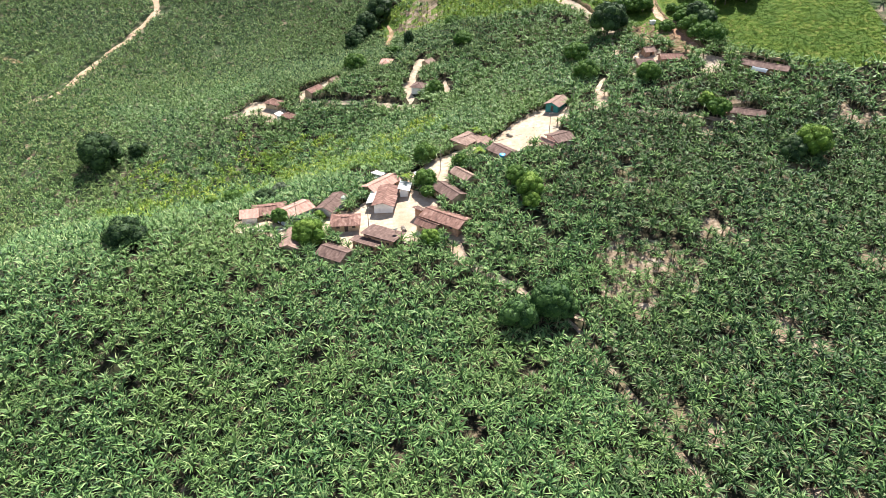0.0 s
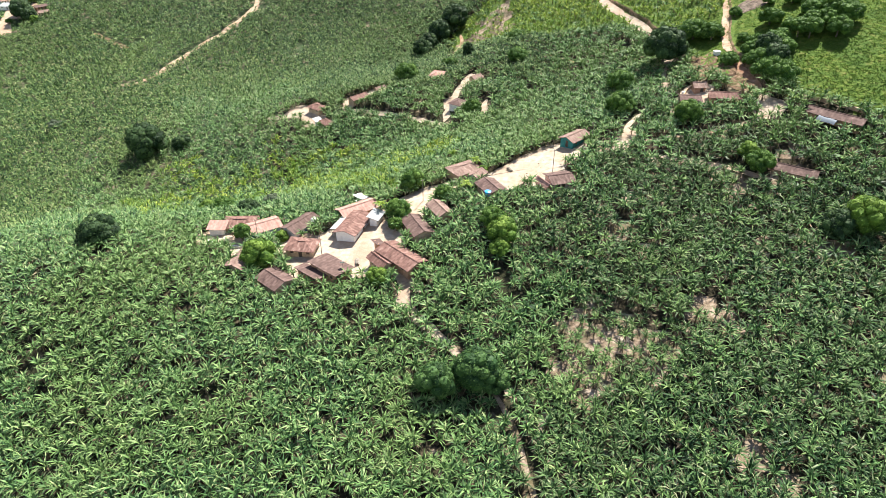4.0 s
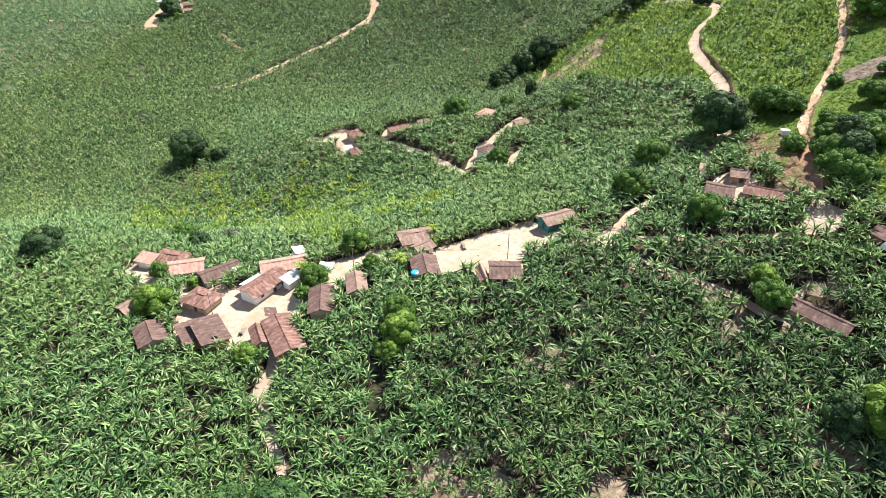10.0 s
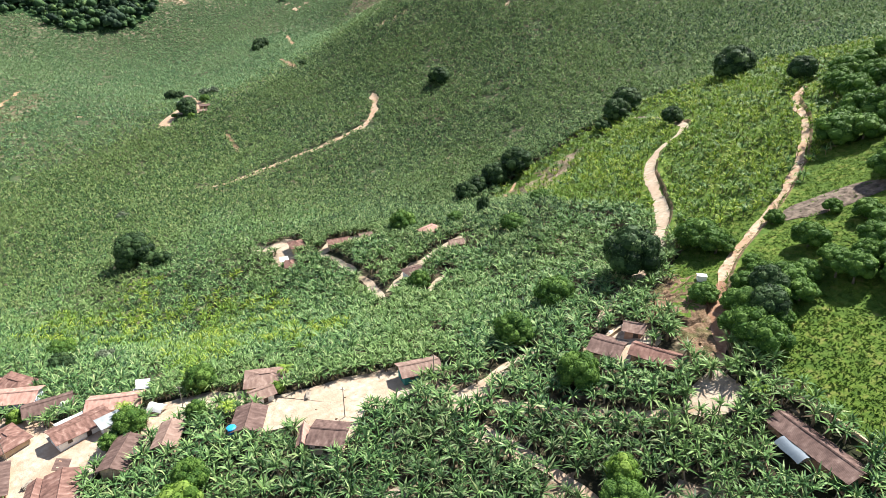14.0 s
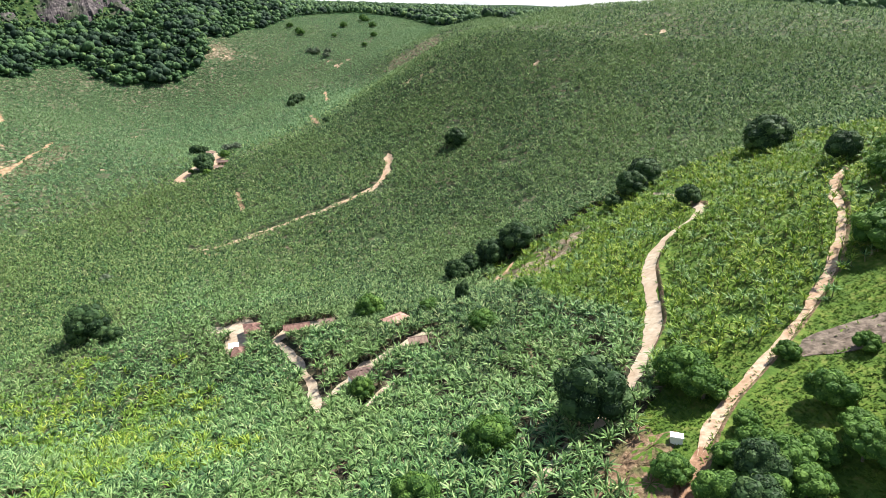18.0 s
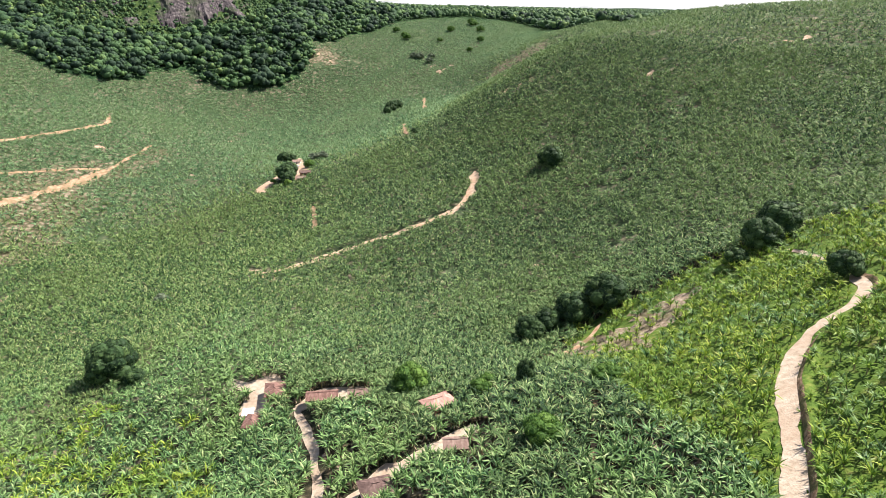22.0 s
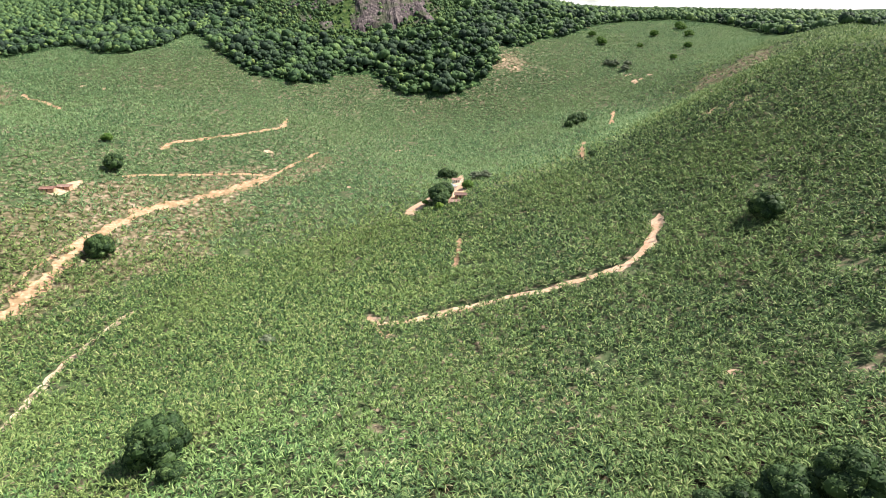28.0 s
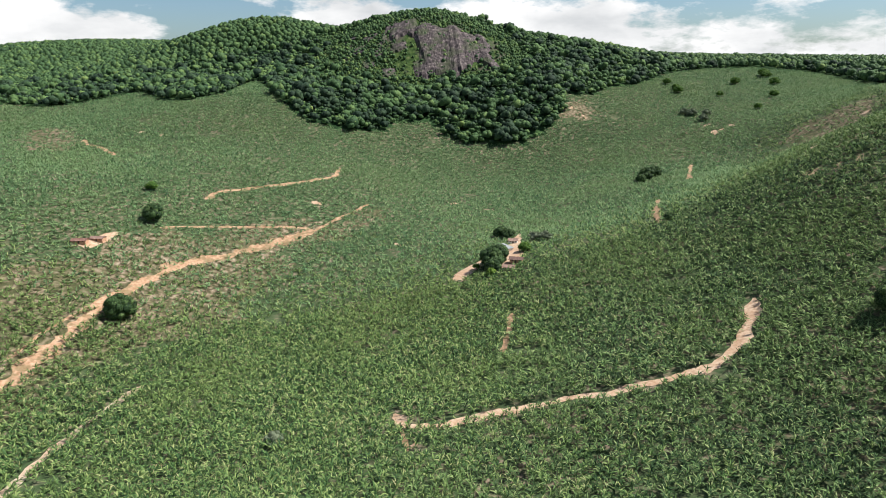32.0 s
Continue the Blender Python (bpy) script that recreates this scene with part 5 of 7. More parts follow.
def crown_mesh(kind, mat, leaves, leaf, squash, lobes, seed):
    """Leaf sprays on a lumpy shell of unit radius: an uneven outline with gaps between the lobes."""
    rnd = np.random.default_rng(seed)
    centres, radii = [], []
    for k in range(lobes):
        a, e = k * 2.4 + rnd.uniform(-0.4, 0.4), 1 - 1.45 * (k + 0.5) / lobes + rnd.uniform(-0.1, 0.1)
        r = rnd.uniform(0.52, 0.72) * math.sqrt(max(1 - e * e, 0.05))
        centres.append((math.cos(a) * r, math.sin(a) * r, e * 0.66 * squash))
        radii.append(rnd.uniform(0.24, 0.38))
    centres.append((0, 0, 0.15 * squash))
    radii.append(0.6)
    lobes += 1
    centres, radii = np.array(centres), np.array(radii)
    pick = rnd.integers(0, lobes, leaves)
    d = rnd.normal(0, 1, (leaves, 3))
    d[:, 2] = d[:, 2] * 0.9 + 0.25
    d /= np.linalg.norm(d, axis=1)[:, None]
    depth = rnd.uniform(0.88, 1.06, leaves)
    p = centres[pick] + d * (radii[pick] * depth)[:, None] * np.array([1, 1, squash])
    out = d + rnd.normal(0, 0.38, (leaves, 3))
    out /= np.linalg.norm(out, axis=1)[:, None]
    u = np.cross(out, rnd.normal(0, 1, (leaves, 3)))
    u /= np.linalg.norm(u, axis=1)[:, None] + 1e-9
    v = np.cross(out, u)
    s = (leaf * rnd.uniform(0.6, 1.4, leaves))[:, None]
    tilt = out * s * 0.35
    verts = np.stack([p - u * s * 1.2, p - v * s * 0.6 + tilt, p + u * s * 1.2, p + v * s * 0.6 + tilt], 1).reshape(-1, 3)
    faces = np.arange(leaves * 4).reshape(-1, 4)
    # the leafy mass inside each lobe
    for c, r in zip(centres, radii):
        first = len(verts)
        el, az = np.meshgrid(np.linspace(-1.5, 1.56, 7), np.arange(10) * math.pi / 5, indexing="ij")
        rr = r * 0.9 * (1 + 0.07 * rnd.normal(0, 1, el.shape).clip(-1.5, 1.5))
        ball = np.stack([rr * np.cos(el) * np.cos(az), rr * np.cos(el) * np.sin(az), rr * np.sin(el) * squash], 2) + c
        verts = np.r_[verts, ball.reshape(-1, 3)]
        k, a = np.meshgrid(np.arange(6), np.arange(10), indexing="ij")
        k, a = k.ravel(), a.ravel()
        faces = np.r_[faces, first + np.stack([k * 10 + a, k * 10 + (a + 1) % 10, k * 10 + 10 + (a + 1) % 10, k * 10 + 10 + a], 1)]
    return sheet_mesh("crown", verts, faces, [mat])


def limb_mesh(paths, mat, name):
    """Tapered six-sided limbs; each path is a list of (point, radius)."""
    verts, faces = [], []
    for path in paths:
        first = len(verts)
        for k, (p, r) in enumerate(path):
            for a in range(6):
                w = a * math.pi / 3
                verts.append((p[0] + r * math.cos(w), p[1] + r * math.sin(w), p[2]))
        for k in range(len(path) - 1):
            for a in range(6):
                i, j = first + k * 6 + a, first + k * 6 + (a + 1) % 6
                faces.append((i, j, j + 6, i + 6))
    return solid(name, verts, faces, mat, True)


def trunk_paths(seed, h):
    rnd = random.Random(seed)
    top = (rnd.uniform(-0.06, 0.06), rnd.uniform(-0.06, 0.06), h)
    paths = [[((0, 0, -0.3), 0.085), ((top[0] * 0.5, top[1] * 0.5, h * 0.5), 0.06), (top, 0.045)]]
    for k in range(5):
        a = k * 1.26 + rnd.uniform(-0.4, 0.4)
        r, z = rnd.uniform(0.35, 0.6), h + rnd.uniform(0.25, 0.7)
        paths.append([(top, 0.04), ((math.cos(a) * r * 0.5, math.sin(a) * r * 0.5, (h + z) / 2), 0.028), ((math.cos(a) * r, math.sin(a) * r, z), 0.012)])
    return paths


TREE_KINDS = {
    "dark": (TREE_DARK, "dark green dense-crowned tree standing in the plantation", 5600, 0.036, 0.92, 34),
    "round": (TREE_ROUND, "deep green tree with a tight rounded crown", 6000, 0.036, 0.92, 34),
    "mid": (TREE_MID, "mid-green broad-leaved tree with a rounded uneven crown", 4600, 0.038, 0.88, 28),
    "lime": (TREE_LIME, "bright lime-green leafy tree", 3800, 0.038, 0.88, 26),
    "shrub": (TREE_MID, "low spreading green shrub", 3000, 0.042, 0.72, 20),
    "darkshrub": (TREE_DARK, "low dark green bush", 3000, 0.042, 0.76, 20),
    "blossom": (TREE_FLOWER, "small round bush covered in white blossom", 700, 0.09, 0.9, 10),
    "wood": (TREE_MID, "leafy green tree of the roadside wood", 2300, 0.046, 0.8, 26),
    "grey": (TREE_GREY, "pale grey-green feathery bush", 2600, 0.04, 0.7, 10),
    "column": (TREE_DARK, "slender upright dark green tree", 3000, 0.045, 1.6, 16),
}


def tree(x, y, middle, radius, kind, n):
    mat, label, leaves, leaf, squash, lobes = TREE_KINDS[kind]
    key = (kind, n % 3)
    if key not in CROWNS:
        CROWNS[key] = (crown_mesh(kind, mat, leaves, leaf, squash, lobes, 40 + len(CROWNS)), limb_mesh(trunk_paths(len(CROWNS), 0.6), BARK, "trunk"))
    crown, trunk = CROWNS[key]
    name = "bush" if "shrub" in kind or kind == "grey" else "tree"
    root = tagged(new(name), label, name, "trees among the fields")
    root.matrix_world = pose(x, y, level(x, y), 0, 0, (n * 67) % 360)
    low = max(middle - radius * 0.75 * squash, 0.15)
    tr = part("trunk", trunk, root)
    tr.matrix_local = Matrix.LocRotScale((0, 0, 0), None, (radius, radius, (low + radius * 0.35) / 0.6))
    cr = part("crown", crown, root)
    cr.matrix_local = Matrix.LocRotScale((0, 0, max(middle, radius * 0.6 * squash)), None, (radius * 1.12, radius * 1.12, radius * 1.12))
    return root


TREES_DARK = [(-121.6, 210.6, 5.2, 7.2), (-40.8, 303.4, 4.2, 4.4), (-39.7, 309.5, 4.2, 4.3), (-35.8, 315.8, 4.8, 5.4), (-30.7, 323.3, 5.4, 6), (-1.6, 350.2, 4, 5.1), (-2.1, 360.5, 4.2, 5.8), (28.3, 321.9, 3, 3.5), (-142.5, 424.8, 4.4, 6.2), (54.4, 219.3, 6, 5.5), (-456.9, 548.8, 4, 6), (-462, 560, 3.4, 5), (-452, 541, 2.6, 4), (-308, 361, 5, 6.2), (-315, 367, 4.2, 5.4), (-302, 359, 3.2, 4.2), (-429, 188.1, 5, 6), (-324.5, 183.1, 5, 6.8), (62.3, 331.2, 4, 4.4)]
TREES_DARK2 = [(87.8, 149.4, 2.8, 3.4), (34.9, 367.7, 4, 7.4), (81.2, 206.9, 3.2, 3.2), (79.9, 212.3, 3.2, 3.2)]
ROADSIDE_WOOD = [(77.7, 207.6, 2, 3.4), (80.1, 202.6, 2.2, 3.8), (81, 209.9, 2, 3.2), (81.4, 215.4, 2.2, 3.5), (77.9, 217.7, 1.7, 2.8), (84.6, 213.3, 1.7, 2.6), (84.3, 219.2, 1.6, 2.5), (82.6, 200.8, 2.2, 3.6), (82.7, 206.5, 1.7, 2.6), (75.9, 214.6, 1.6, 2.4), (77.4, 203.4, 1.7, 2.6), (75.3, 209.4, 1.3, 1.9), (75.3, 222.5, 1.1, 1.8), (74.9, 241.4, 1.2, 2)]
ROADSIDE_WOOD += [(88.5, 220.7, 3, 2.7), (91.2, 219.3, 3.2, 2.8), (92.1, 224.1, 3, 2.7), (92.4, 229.1, 3.2, 2.9), (93.1, 234.7, 2.9, 2.7), (95.1, 223.8, 3.2, 2.8), (86.9, 225, 1.6, 2.2), (97.5, 228.8, 3.2, 3.6), (97.5, 218.7, 2.9, 3.4), (98.9, 236.6, 3.2, 3.8), (101, 225.1, 2.9, 3.6), (84.1, 244.7, 1.2, 2), (90, 241.4, 1.7, 2.6), (95.9, 245.3, 2.2, 3.2)]
TREES_ROUND = [(15.2, 100.9, 3.4, 3.7), (21.6, 104.1, 4, 4.4), (24.8, 103.7, 3, 3.0)]
TREES_MID = [(-39.3, 134.5, 2.6, 2.1), (-4.3, 144.2, 2.6, 2.9), (-3.7, 140, 1.8, 1.8), (4.5, 151.8, 2.2, 2), (-4.9, 159, 2.6, 3.2), (18.1, 141.2, 3.2, 2.8), (43, 192.7, 3, 3.8), (59.4, 185.1, 2.5, 3.5), (74.4, 167.1, 2.6, 3), (-2.6, 223.8, 2, 3), (-34.7, 256.3, 3, 4.6)]
SHRUBS = [(63, 232.4, 2.6, 4.6), (43.2, 209.2, 3, 4.4), (67.5, 228.5, 2.4, 3.6), (7.9, 254, 3, 3.9), (3.1, 277.2, 2.2, 2.8), (-57.3, 155.4, 2.6, 3.3), (70.6, 210.0, 1.8, 2.6), (-21.4, 268.4, 2.2, 2.2), (-18.4, 263.4, 2.6, 2.6), (3.7, 278.8, 2.2, 2.6), (82.7, 230.4, 2.2, 3.4), (-476.9, 183.1, 3, 4), (-320.5, 384.6, 2.4, 3.6), (-313.5, 354.4, 1.6, 2.0), (-712, 741, 4, 5), (-677, 732, 4, 6), (-690, 738, 3, 5), (-702, 872, 4, 7), (-690, 866, 4, 6), (-647, 840, 4, 6), (-679, 812, 4, 6), (-640, 760, 3, 4), (-560, 742, 3, 4), (-592, 790, 3, 5)]
DARK_SHRUBS = [(-47.1, 151.6, 2.2, 2.8), (-75.6, 130.6, 3, 5.1), (-3.6, 341.5, 2.5, 3.2), (-108.7, 213.4, 2.5, 3.5), (-374, 392, 3, 5), (-366, 394, 2.6, 4), (-282, 446, 1.6, 3)]
WOOD_EAST = [(78.2, 260.4), (77.2, 286), (72.7, 311.9), (66.9, 330.1), (80.2, 344.5), (120, 340), (124, 262), (104, 250), (92, 251.1)]
WOOD_SPOTS = []
pick_wood = random.Random(8)
while len(WOOD_SPOTS) < 62:
    px, py = pick_wood.uniform(66, 124), pick_wood.uniform(250, 350)
    if inside(WOOD_EAST, np.array([px]), np.array([py]))[0] and all(math.hypot(px - q[0], py - q[1]) > 4.6 for q in WOOD_SPOTS):
        WOOD_SPOTS.append((px, py, pick_wood.uniform(2.0, 3.8), pick_wood.uniform(3.2, 5.0)))
n = 0
for kind, spots in (("wood", WOOD_SPOTS), ("blossom", [(-24.7, 142.3, 1.2, 1.2)]), ("round", TREES_ROUND), ("dark", TREES_DARK), ("dark", TREES_DARK2), ("wood", ROADSIDE_WOOD), ("mid", TREES_MID), ("shrub", SHRUBS), ("darkshrub", DARK_SHRUBS), ("lime", [(92.3, 149.6, 4.6, 4.2), (20.5, 137.2, 3.4, 3.3), (20.8, 133.8, 2.2, 2.3), (11.7, 163.7, 1.4, 1.3), (-29.9, 135.6, 1, 1.6), (-30.9, 126, 2.4, 3.8), (-2.7, 123.3, 1.5, 2.4), (72.3, 171.3, 2, 2.4), (-64.9, 159.7, 2, 2.6), (-296.5, 356.2, 2, 2.6)]), ("grey", [(-45, 160, 2.2, 2.8), (-195.4, 245.9, 2, 3.2), (-344.2, 400.7, 2.4, 4), (-336.4, 404.2, 2.4, 4), (-597, 693, 3, 6), (-586, 702, 3, 5), (-606, 690, 3, 5), (-575, 690, 3, 5)]), ("column", [(-14.2, 273.1, 3.6, 2.2)])):
    for x, y, mid, r in spots:
        tree(x, y, mid, r, kind, n)
        n += 1

# ---- plantation ----


def leaf_template(leaves, points, length, half, base, seed, upright=48, apart=0.0):
    """Arching blades round a stem top: vertices and quads."""
    rnd = random.Random(seed)
    verts, faces = [], []
    for k in range(leaves):
        a = k * 2.4 + rnd.uniform(-0.35, 0.35)
        e0 = radians(rnd.uniform(upright, 90))
        bend = radians(rnd.uniform(35, 100) * (90 - upright) / 42 if points < 3 else rnd.uniform(35, 100))
        ln = length * rnd.uniform(0.75, 1.15)
        out = Vector((math.cos(a), math.sin(a), 0))
        side = Vector((-math.sin(a), math.cos(a), 0)) + Vector((0, 0, rnd.uniform(-0.9, 0.9)))
        side.normalize()
        p, first = Vector((rnd.uniform(-apart, apart), rnd.uniform(-apart, apart), base)), len(verts)
        for j in range(points):
            s = j / (points - 1)
            w = half * {2: (0.9, 0.45), 3: (0.35, 1.1, 0.1), 4: (0.25, 1.0, 0.85, 0.08)}[points][j]
            verts += [p - side * w, p + side * w]
            e = e0 - bend * (s + 0.5 / (points - 1))
            p = p + (out * math.cos(e) + Vector((0, 0, math.sin(e)))) * (ln / (points - 1))
        for j in range(points - 1):
            i = first + 2 * j
            faces.append((i, i + 1, i + 3, i + 2))
    return np.array([tuple(v) for v in verts]), np.array(faces)


def stem_template(base, r):
    verts = [(r * f * math.cos(a * math.pi / 2), r * f * math.sin(a * math.pi / 2), z) for z, f in ((-0.4, 1.2), (base, 0.7)) for a in range(4)]
    return np.array(verts), np.array([(a, (a + 1) % 4, 4 + (a + 1) % 4, 4 + a) for a in range(4)])


def scatter(name, spots, scales, templates, mats, label, category, seed, smooth=False):
    """All plants of a stretch in one mesh. templates: lists of (vertices, faces, material index)."""
    rnd = np.random.default_rng(seed)
    pick = rnd.integers(0, len(templates), len(spots))
    allv, allf, alli, off = [], [], [], 0
    for k, pieces in enumerate(templates):
        mine = np.where(pick == k)[0]
        n = len(mine)
        if not n:
            continue
        p, s = spots[mine], scales[mine]
        a = rnd.uniform(0, 2 * math.pi, n)
        c, d = np.cos(a), np.sin(a)
        lean = rnd.normal(0, 0.07, (n, 2))
        for v, f, mi in pieces:
            x = v[None, :, 0] * c[:, None] - v[None, :, 1] * d[:, None]
            y = v[None, :, 0] * d[:, None] + v[None, :, 1] * c[:, None]
            z = np.broadcast_to(v[None, :, 2], x.shape)
            q = np.stack([x + lean[:, :1] * z, y + lean[:, 1:] * z, z], 2) * s[:, None, None] + p[:, None, :]
            allv.append(q.reshape(-1, 3))
            allf.append((f[None] + (np.arange(n) * len(v))[:, None, None]).reshape(-1, f.shape[1]) + off)
            alli.append(np.full(n * len(f), mi))
            off += n * len(v)
    me = sheet_mesh(name, np.concatenate(allv), np.concatenate(allf), mats, np.concatenate(alli), smooth)
    return tagged(new(name, me), label, category, kind="stuff")


def field(x0, x1, y0, y1, step, jitter, seed):
    rnd = np.random.default_rng(seed)
    xs, ys = np.arange(x0, x1, step), np.arange(y0, y1, step * 0.87)
    gx, gy = np.meshgrid(xs, ys)
    gx = gx + (np.arange(len(ys)) % 2)[:, None] * step / 2
    x, y = gx.ravel(), gy.ravel()
    return x + rnd.uniform(-jitter, jitter, len(x)), y + rnd.uniform(-jitter, jitter, len(y)), rnd


def open_ground(x, y, gap=0.45):
    """Where nothing grows: roads, yards and houses."""
    bare = np.zeros(len(x), bool)
    for name, width, _, line, label in ROADS:
        near = (x > min(p[0] for p in line) - 12) & (x < max(p[0] for p in line) + 12) & (y > min(p[1] for p in line) - 12) & (y < max(p[1] for p in line) + 12)
        k = np.where(near)[0]
        d = reach([(p.x, p.y) for p in smooth_line(line, 6)], x[k], y[k])
        if line[0][0] < -150:
            edge = width * (0.36 + 0.16 * patchy(x[k], y[k], 4.5, 2) if name == "dirt_road" else 0.4 + 0.2 * patchy(x[k], y[k], 8, 2))
            if "contour" in label:
                edge = width * (0.62 + 0.14 * patchy(x[k], y[k], 6, 2))
        elif name == "dirt_road" or (name == "footpath" and width > 1.3):
            edge = width / 2 + gap + (0.6 if name == "footpath" else 0)
        else:
            edge = width * (0.4 if name == "footpath" else 0.34)
        bare[k] |= d < edge
    for name, _, outline, _ in YARDS:
        ox, oy = np.array(outline, float).T
        mx, my = ox.mean(), oy.mean()
        wide = np.hypot(ox - mx, oy - my).mean()
        grow = 1 / max(0.45, 1 - (0.25 if my > 215 else 0.7) / wide)
        k = np.where((abs(x - mx) < 60) & (abs(y - my) < 60))[0]
        wx, wy = x[k] + 0.8 * patchy(x[k], y[k], 2.3, 4), y[k] + 0.8 * patchy(x[k], y[k], 2.7, 6)
        bare[k] |= inside([(mx + (a - mx) / grow, my + (b - my) / grow) for a, b in outline], wx, wy)
    for h in HOUSES:
        c, s = math.cos(radians(h["yaw"])), math.sin(radians(h["yaw"]))
        u, v = (x - h["x"]) * c + (y - h["y"]) * s, -(x - h["x"]) * s + (y - h["y"]) * c
        bare |= (abs(u) < h["length"] / 2 + 0.25) & (abs(v) < h["width"] / 2 + 0.25)
    return bare


def plant_all():
    near_t = [[(*leaf_template(20, 3, 2.1, 0.125, 1.4, s, 36, 0.18), 0), (*leaf_template(4, 2, 1.4, 0.15, 1.35, 80 + s, -55, 0.15), 2), (*stem_template(1.55, 0.13), 1)] for s in range(8)]
    young_t = [[(*leaf_template(15, 3, 1.65, 0.1, 0.8, 20 + s), 0), (*stem_template(0.95, 0.1), 1)] for s in range(6)]
    fine_t = [[(*leaf_template(11, 3, 2.0, 0.145, 1.4, 50 + s, 42, 0.14), 0), (*leaf_template(3, 2, 1.6, 0.2, 0.9, 55 + s, 20, 0.3), 0)] for s in range(8)]
    mid_t = [[(*leaf_template(6, 3, 2.1, 0.19, 1.4, 30 + s, 45, 0.16), 0), (*leaf_template(5, 2, 1.9, 0.22, 1.0, 35 + s, 35, 0.3), 0)] for s in range(8)]
    far_t = [[(*leaf_template(6, 2, 2.2, 0.3, 0.4, 40 + s, 40, 0.6), 0)] for s in range(8)]
    # near fields
    x, y, rnd = field(-150, 112, 42, 408, 1.78, 0.65, 5)
    slope, hollow, dry = inside(YOUNG_SLOPE, x, y), inside(YOUNG_HOLLOW, x + 7 * patchy(x, y, 11, 7), y + 6 * patchy(x, y, 9, 8)), inside(DRY_PATCH, x, y)
    d = reach(SPINE, x, y)
    keep = ~open_ground(x, y) & ~inside(PASTURE, x, y) & (d < 80) & ~slope
    keep &= rnd.random(len(x)) < np.where(dry, 0.8 + 0.2 * patchy(x, y, 4, 4), np.where(patchy(x, y, 7, 1) > 1.1, 0.3, 0.96))
    keep &= ~((y < 55) & (abs(x) > 85))
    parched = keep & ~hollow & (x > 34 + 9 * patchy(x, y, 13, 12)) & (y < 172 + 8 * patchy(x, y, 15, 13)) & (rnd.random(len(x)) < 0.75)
    # these share the leaf colour darkened for the clouded hillside
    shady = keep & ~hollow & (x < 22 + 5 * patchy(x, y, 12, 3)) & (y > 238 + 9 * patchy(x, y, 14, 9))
    h = keep & hollow & (rnd.random(len(x)) < 0.5 + 0.32 * patchy(x, y, 6, 9))
    n = keep & ~h & ~parched & ~shady
    for nm, m, mats, lab, sd in (("banana_plants", n, [LEAF, STEM, DEAD_LEAF], "dense green banana plants with arching leaves around the village", 1), ("banana_plants", parched, [LEAF_DRY, STEM, DEAD_LEAF], "dark partly withered banana plants on the dry slope", 20), ("banana_plants", h, [LEAF_YOUNG, STEM, DEAD_LEAF], "yellowish green banana plants in a sunny hollow", 2), ("banana_plants", shady, [LEAF_SHADED, STEM, DEAD_LEAF], "green banana plants behind the back houses, in the shaded hillside colour", 24)):
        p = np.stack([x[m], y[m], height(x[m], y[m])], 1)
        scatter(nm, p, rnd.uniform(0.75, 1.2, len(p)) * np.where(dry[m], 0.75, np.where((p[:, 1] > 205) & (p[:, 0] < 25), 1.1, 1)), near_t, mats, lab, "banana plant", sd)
    # young plants on the sunny slope
    x, y, rnd = field(-40, 110, 230, 395, 1.9, 0.75, 6)
    m = inside(YOUNG_SLOPE, x, y) & ~open_ground(x, y, 0.6)
    m &= rnd.random(len(x)) < np.where(inside(DRY_SLOPE, x, y), 0.42, np.where(patchy(x, y, 9, 2) > 0.6, 0.5, 0.92))
    p = np.stack([x[m], y[m], height(x[m], y[m])], 1)
    mixed = rnd.random(len(p)) < 0.26 + 0.26 * patchy(p[:, 0], p[:, 1], 8, 5)
    size = rnd.uniform(0.7, 1.35, len(p))
    scatter("young_banana_plants", p[~mixed], size[~mixed], young_t, [LEAF_YOUNG, STEM], "yellow-green young banana plants on a sunny slope", "banana plant", 3)
    scatter("young_banana_plants", p[mixed], size[mixed], young_t, [LEAF, STEM], "green young banana plants on a sunny slope", "banana plant", 19)
    # middle fields
    x, y, rnd = field(-345, 150, 42, 560, 2.05, 0.8, 7)
    d = reach(SPINE, x, y)
    keep = ~open_ground(x, y) & (d >= 80) & ~inside(PASTURE, x, y) & ~inside(YOUNG_SLOPE, x, y) & (x > -345 + (y - 60) * 0.15) & ~((x < -200) & (y < 110)) & ~((x > 112) & (y < 330)) & ~((y < 60) & (abs(x) > 100))
    keep &= rnd.random(len(x)) < np.where(inside(SPARSE, x + 9 * patchy(x, y, 17, 5), y), 0.62, np.where(patchy(x, y, 16, 3) > 1.2, 0.5, 0.97))
    # the clouded side: its shade is in the leaf colour
    east = keep & (y > 290 - (x + 100) * 0.45 + 20 * patchy(x, y, 23, 4) + rnd.normal(0, 34, len(x)))
    home = keep & ~east & (x > -128 + 16 * patchy(x, y, 19, 6)) & (y < 262 + 12 * patchy(x, y, 17, 14))
    keep &= ~home
    yellow = inside(YOUNG_HOLLOW, x + 7 * patchy(x, y, 11, 7), y + 6 * patchy(x, y, 9, 8)) & (rnd.random(len(x)) < 0.5 + 0.32 * patchy(x, y, 6, 9))
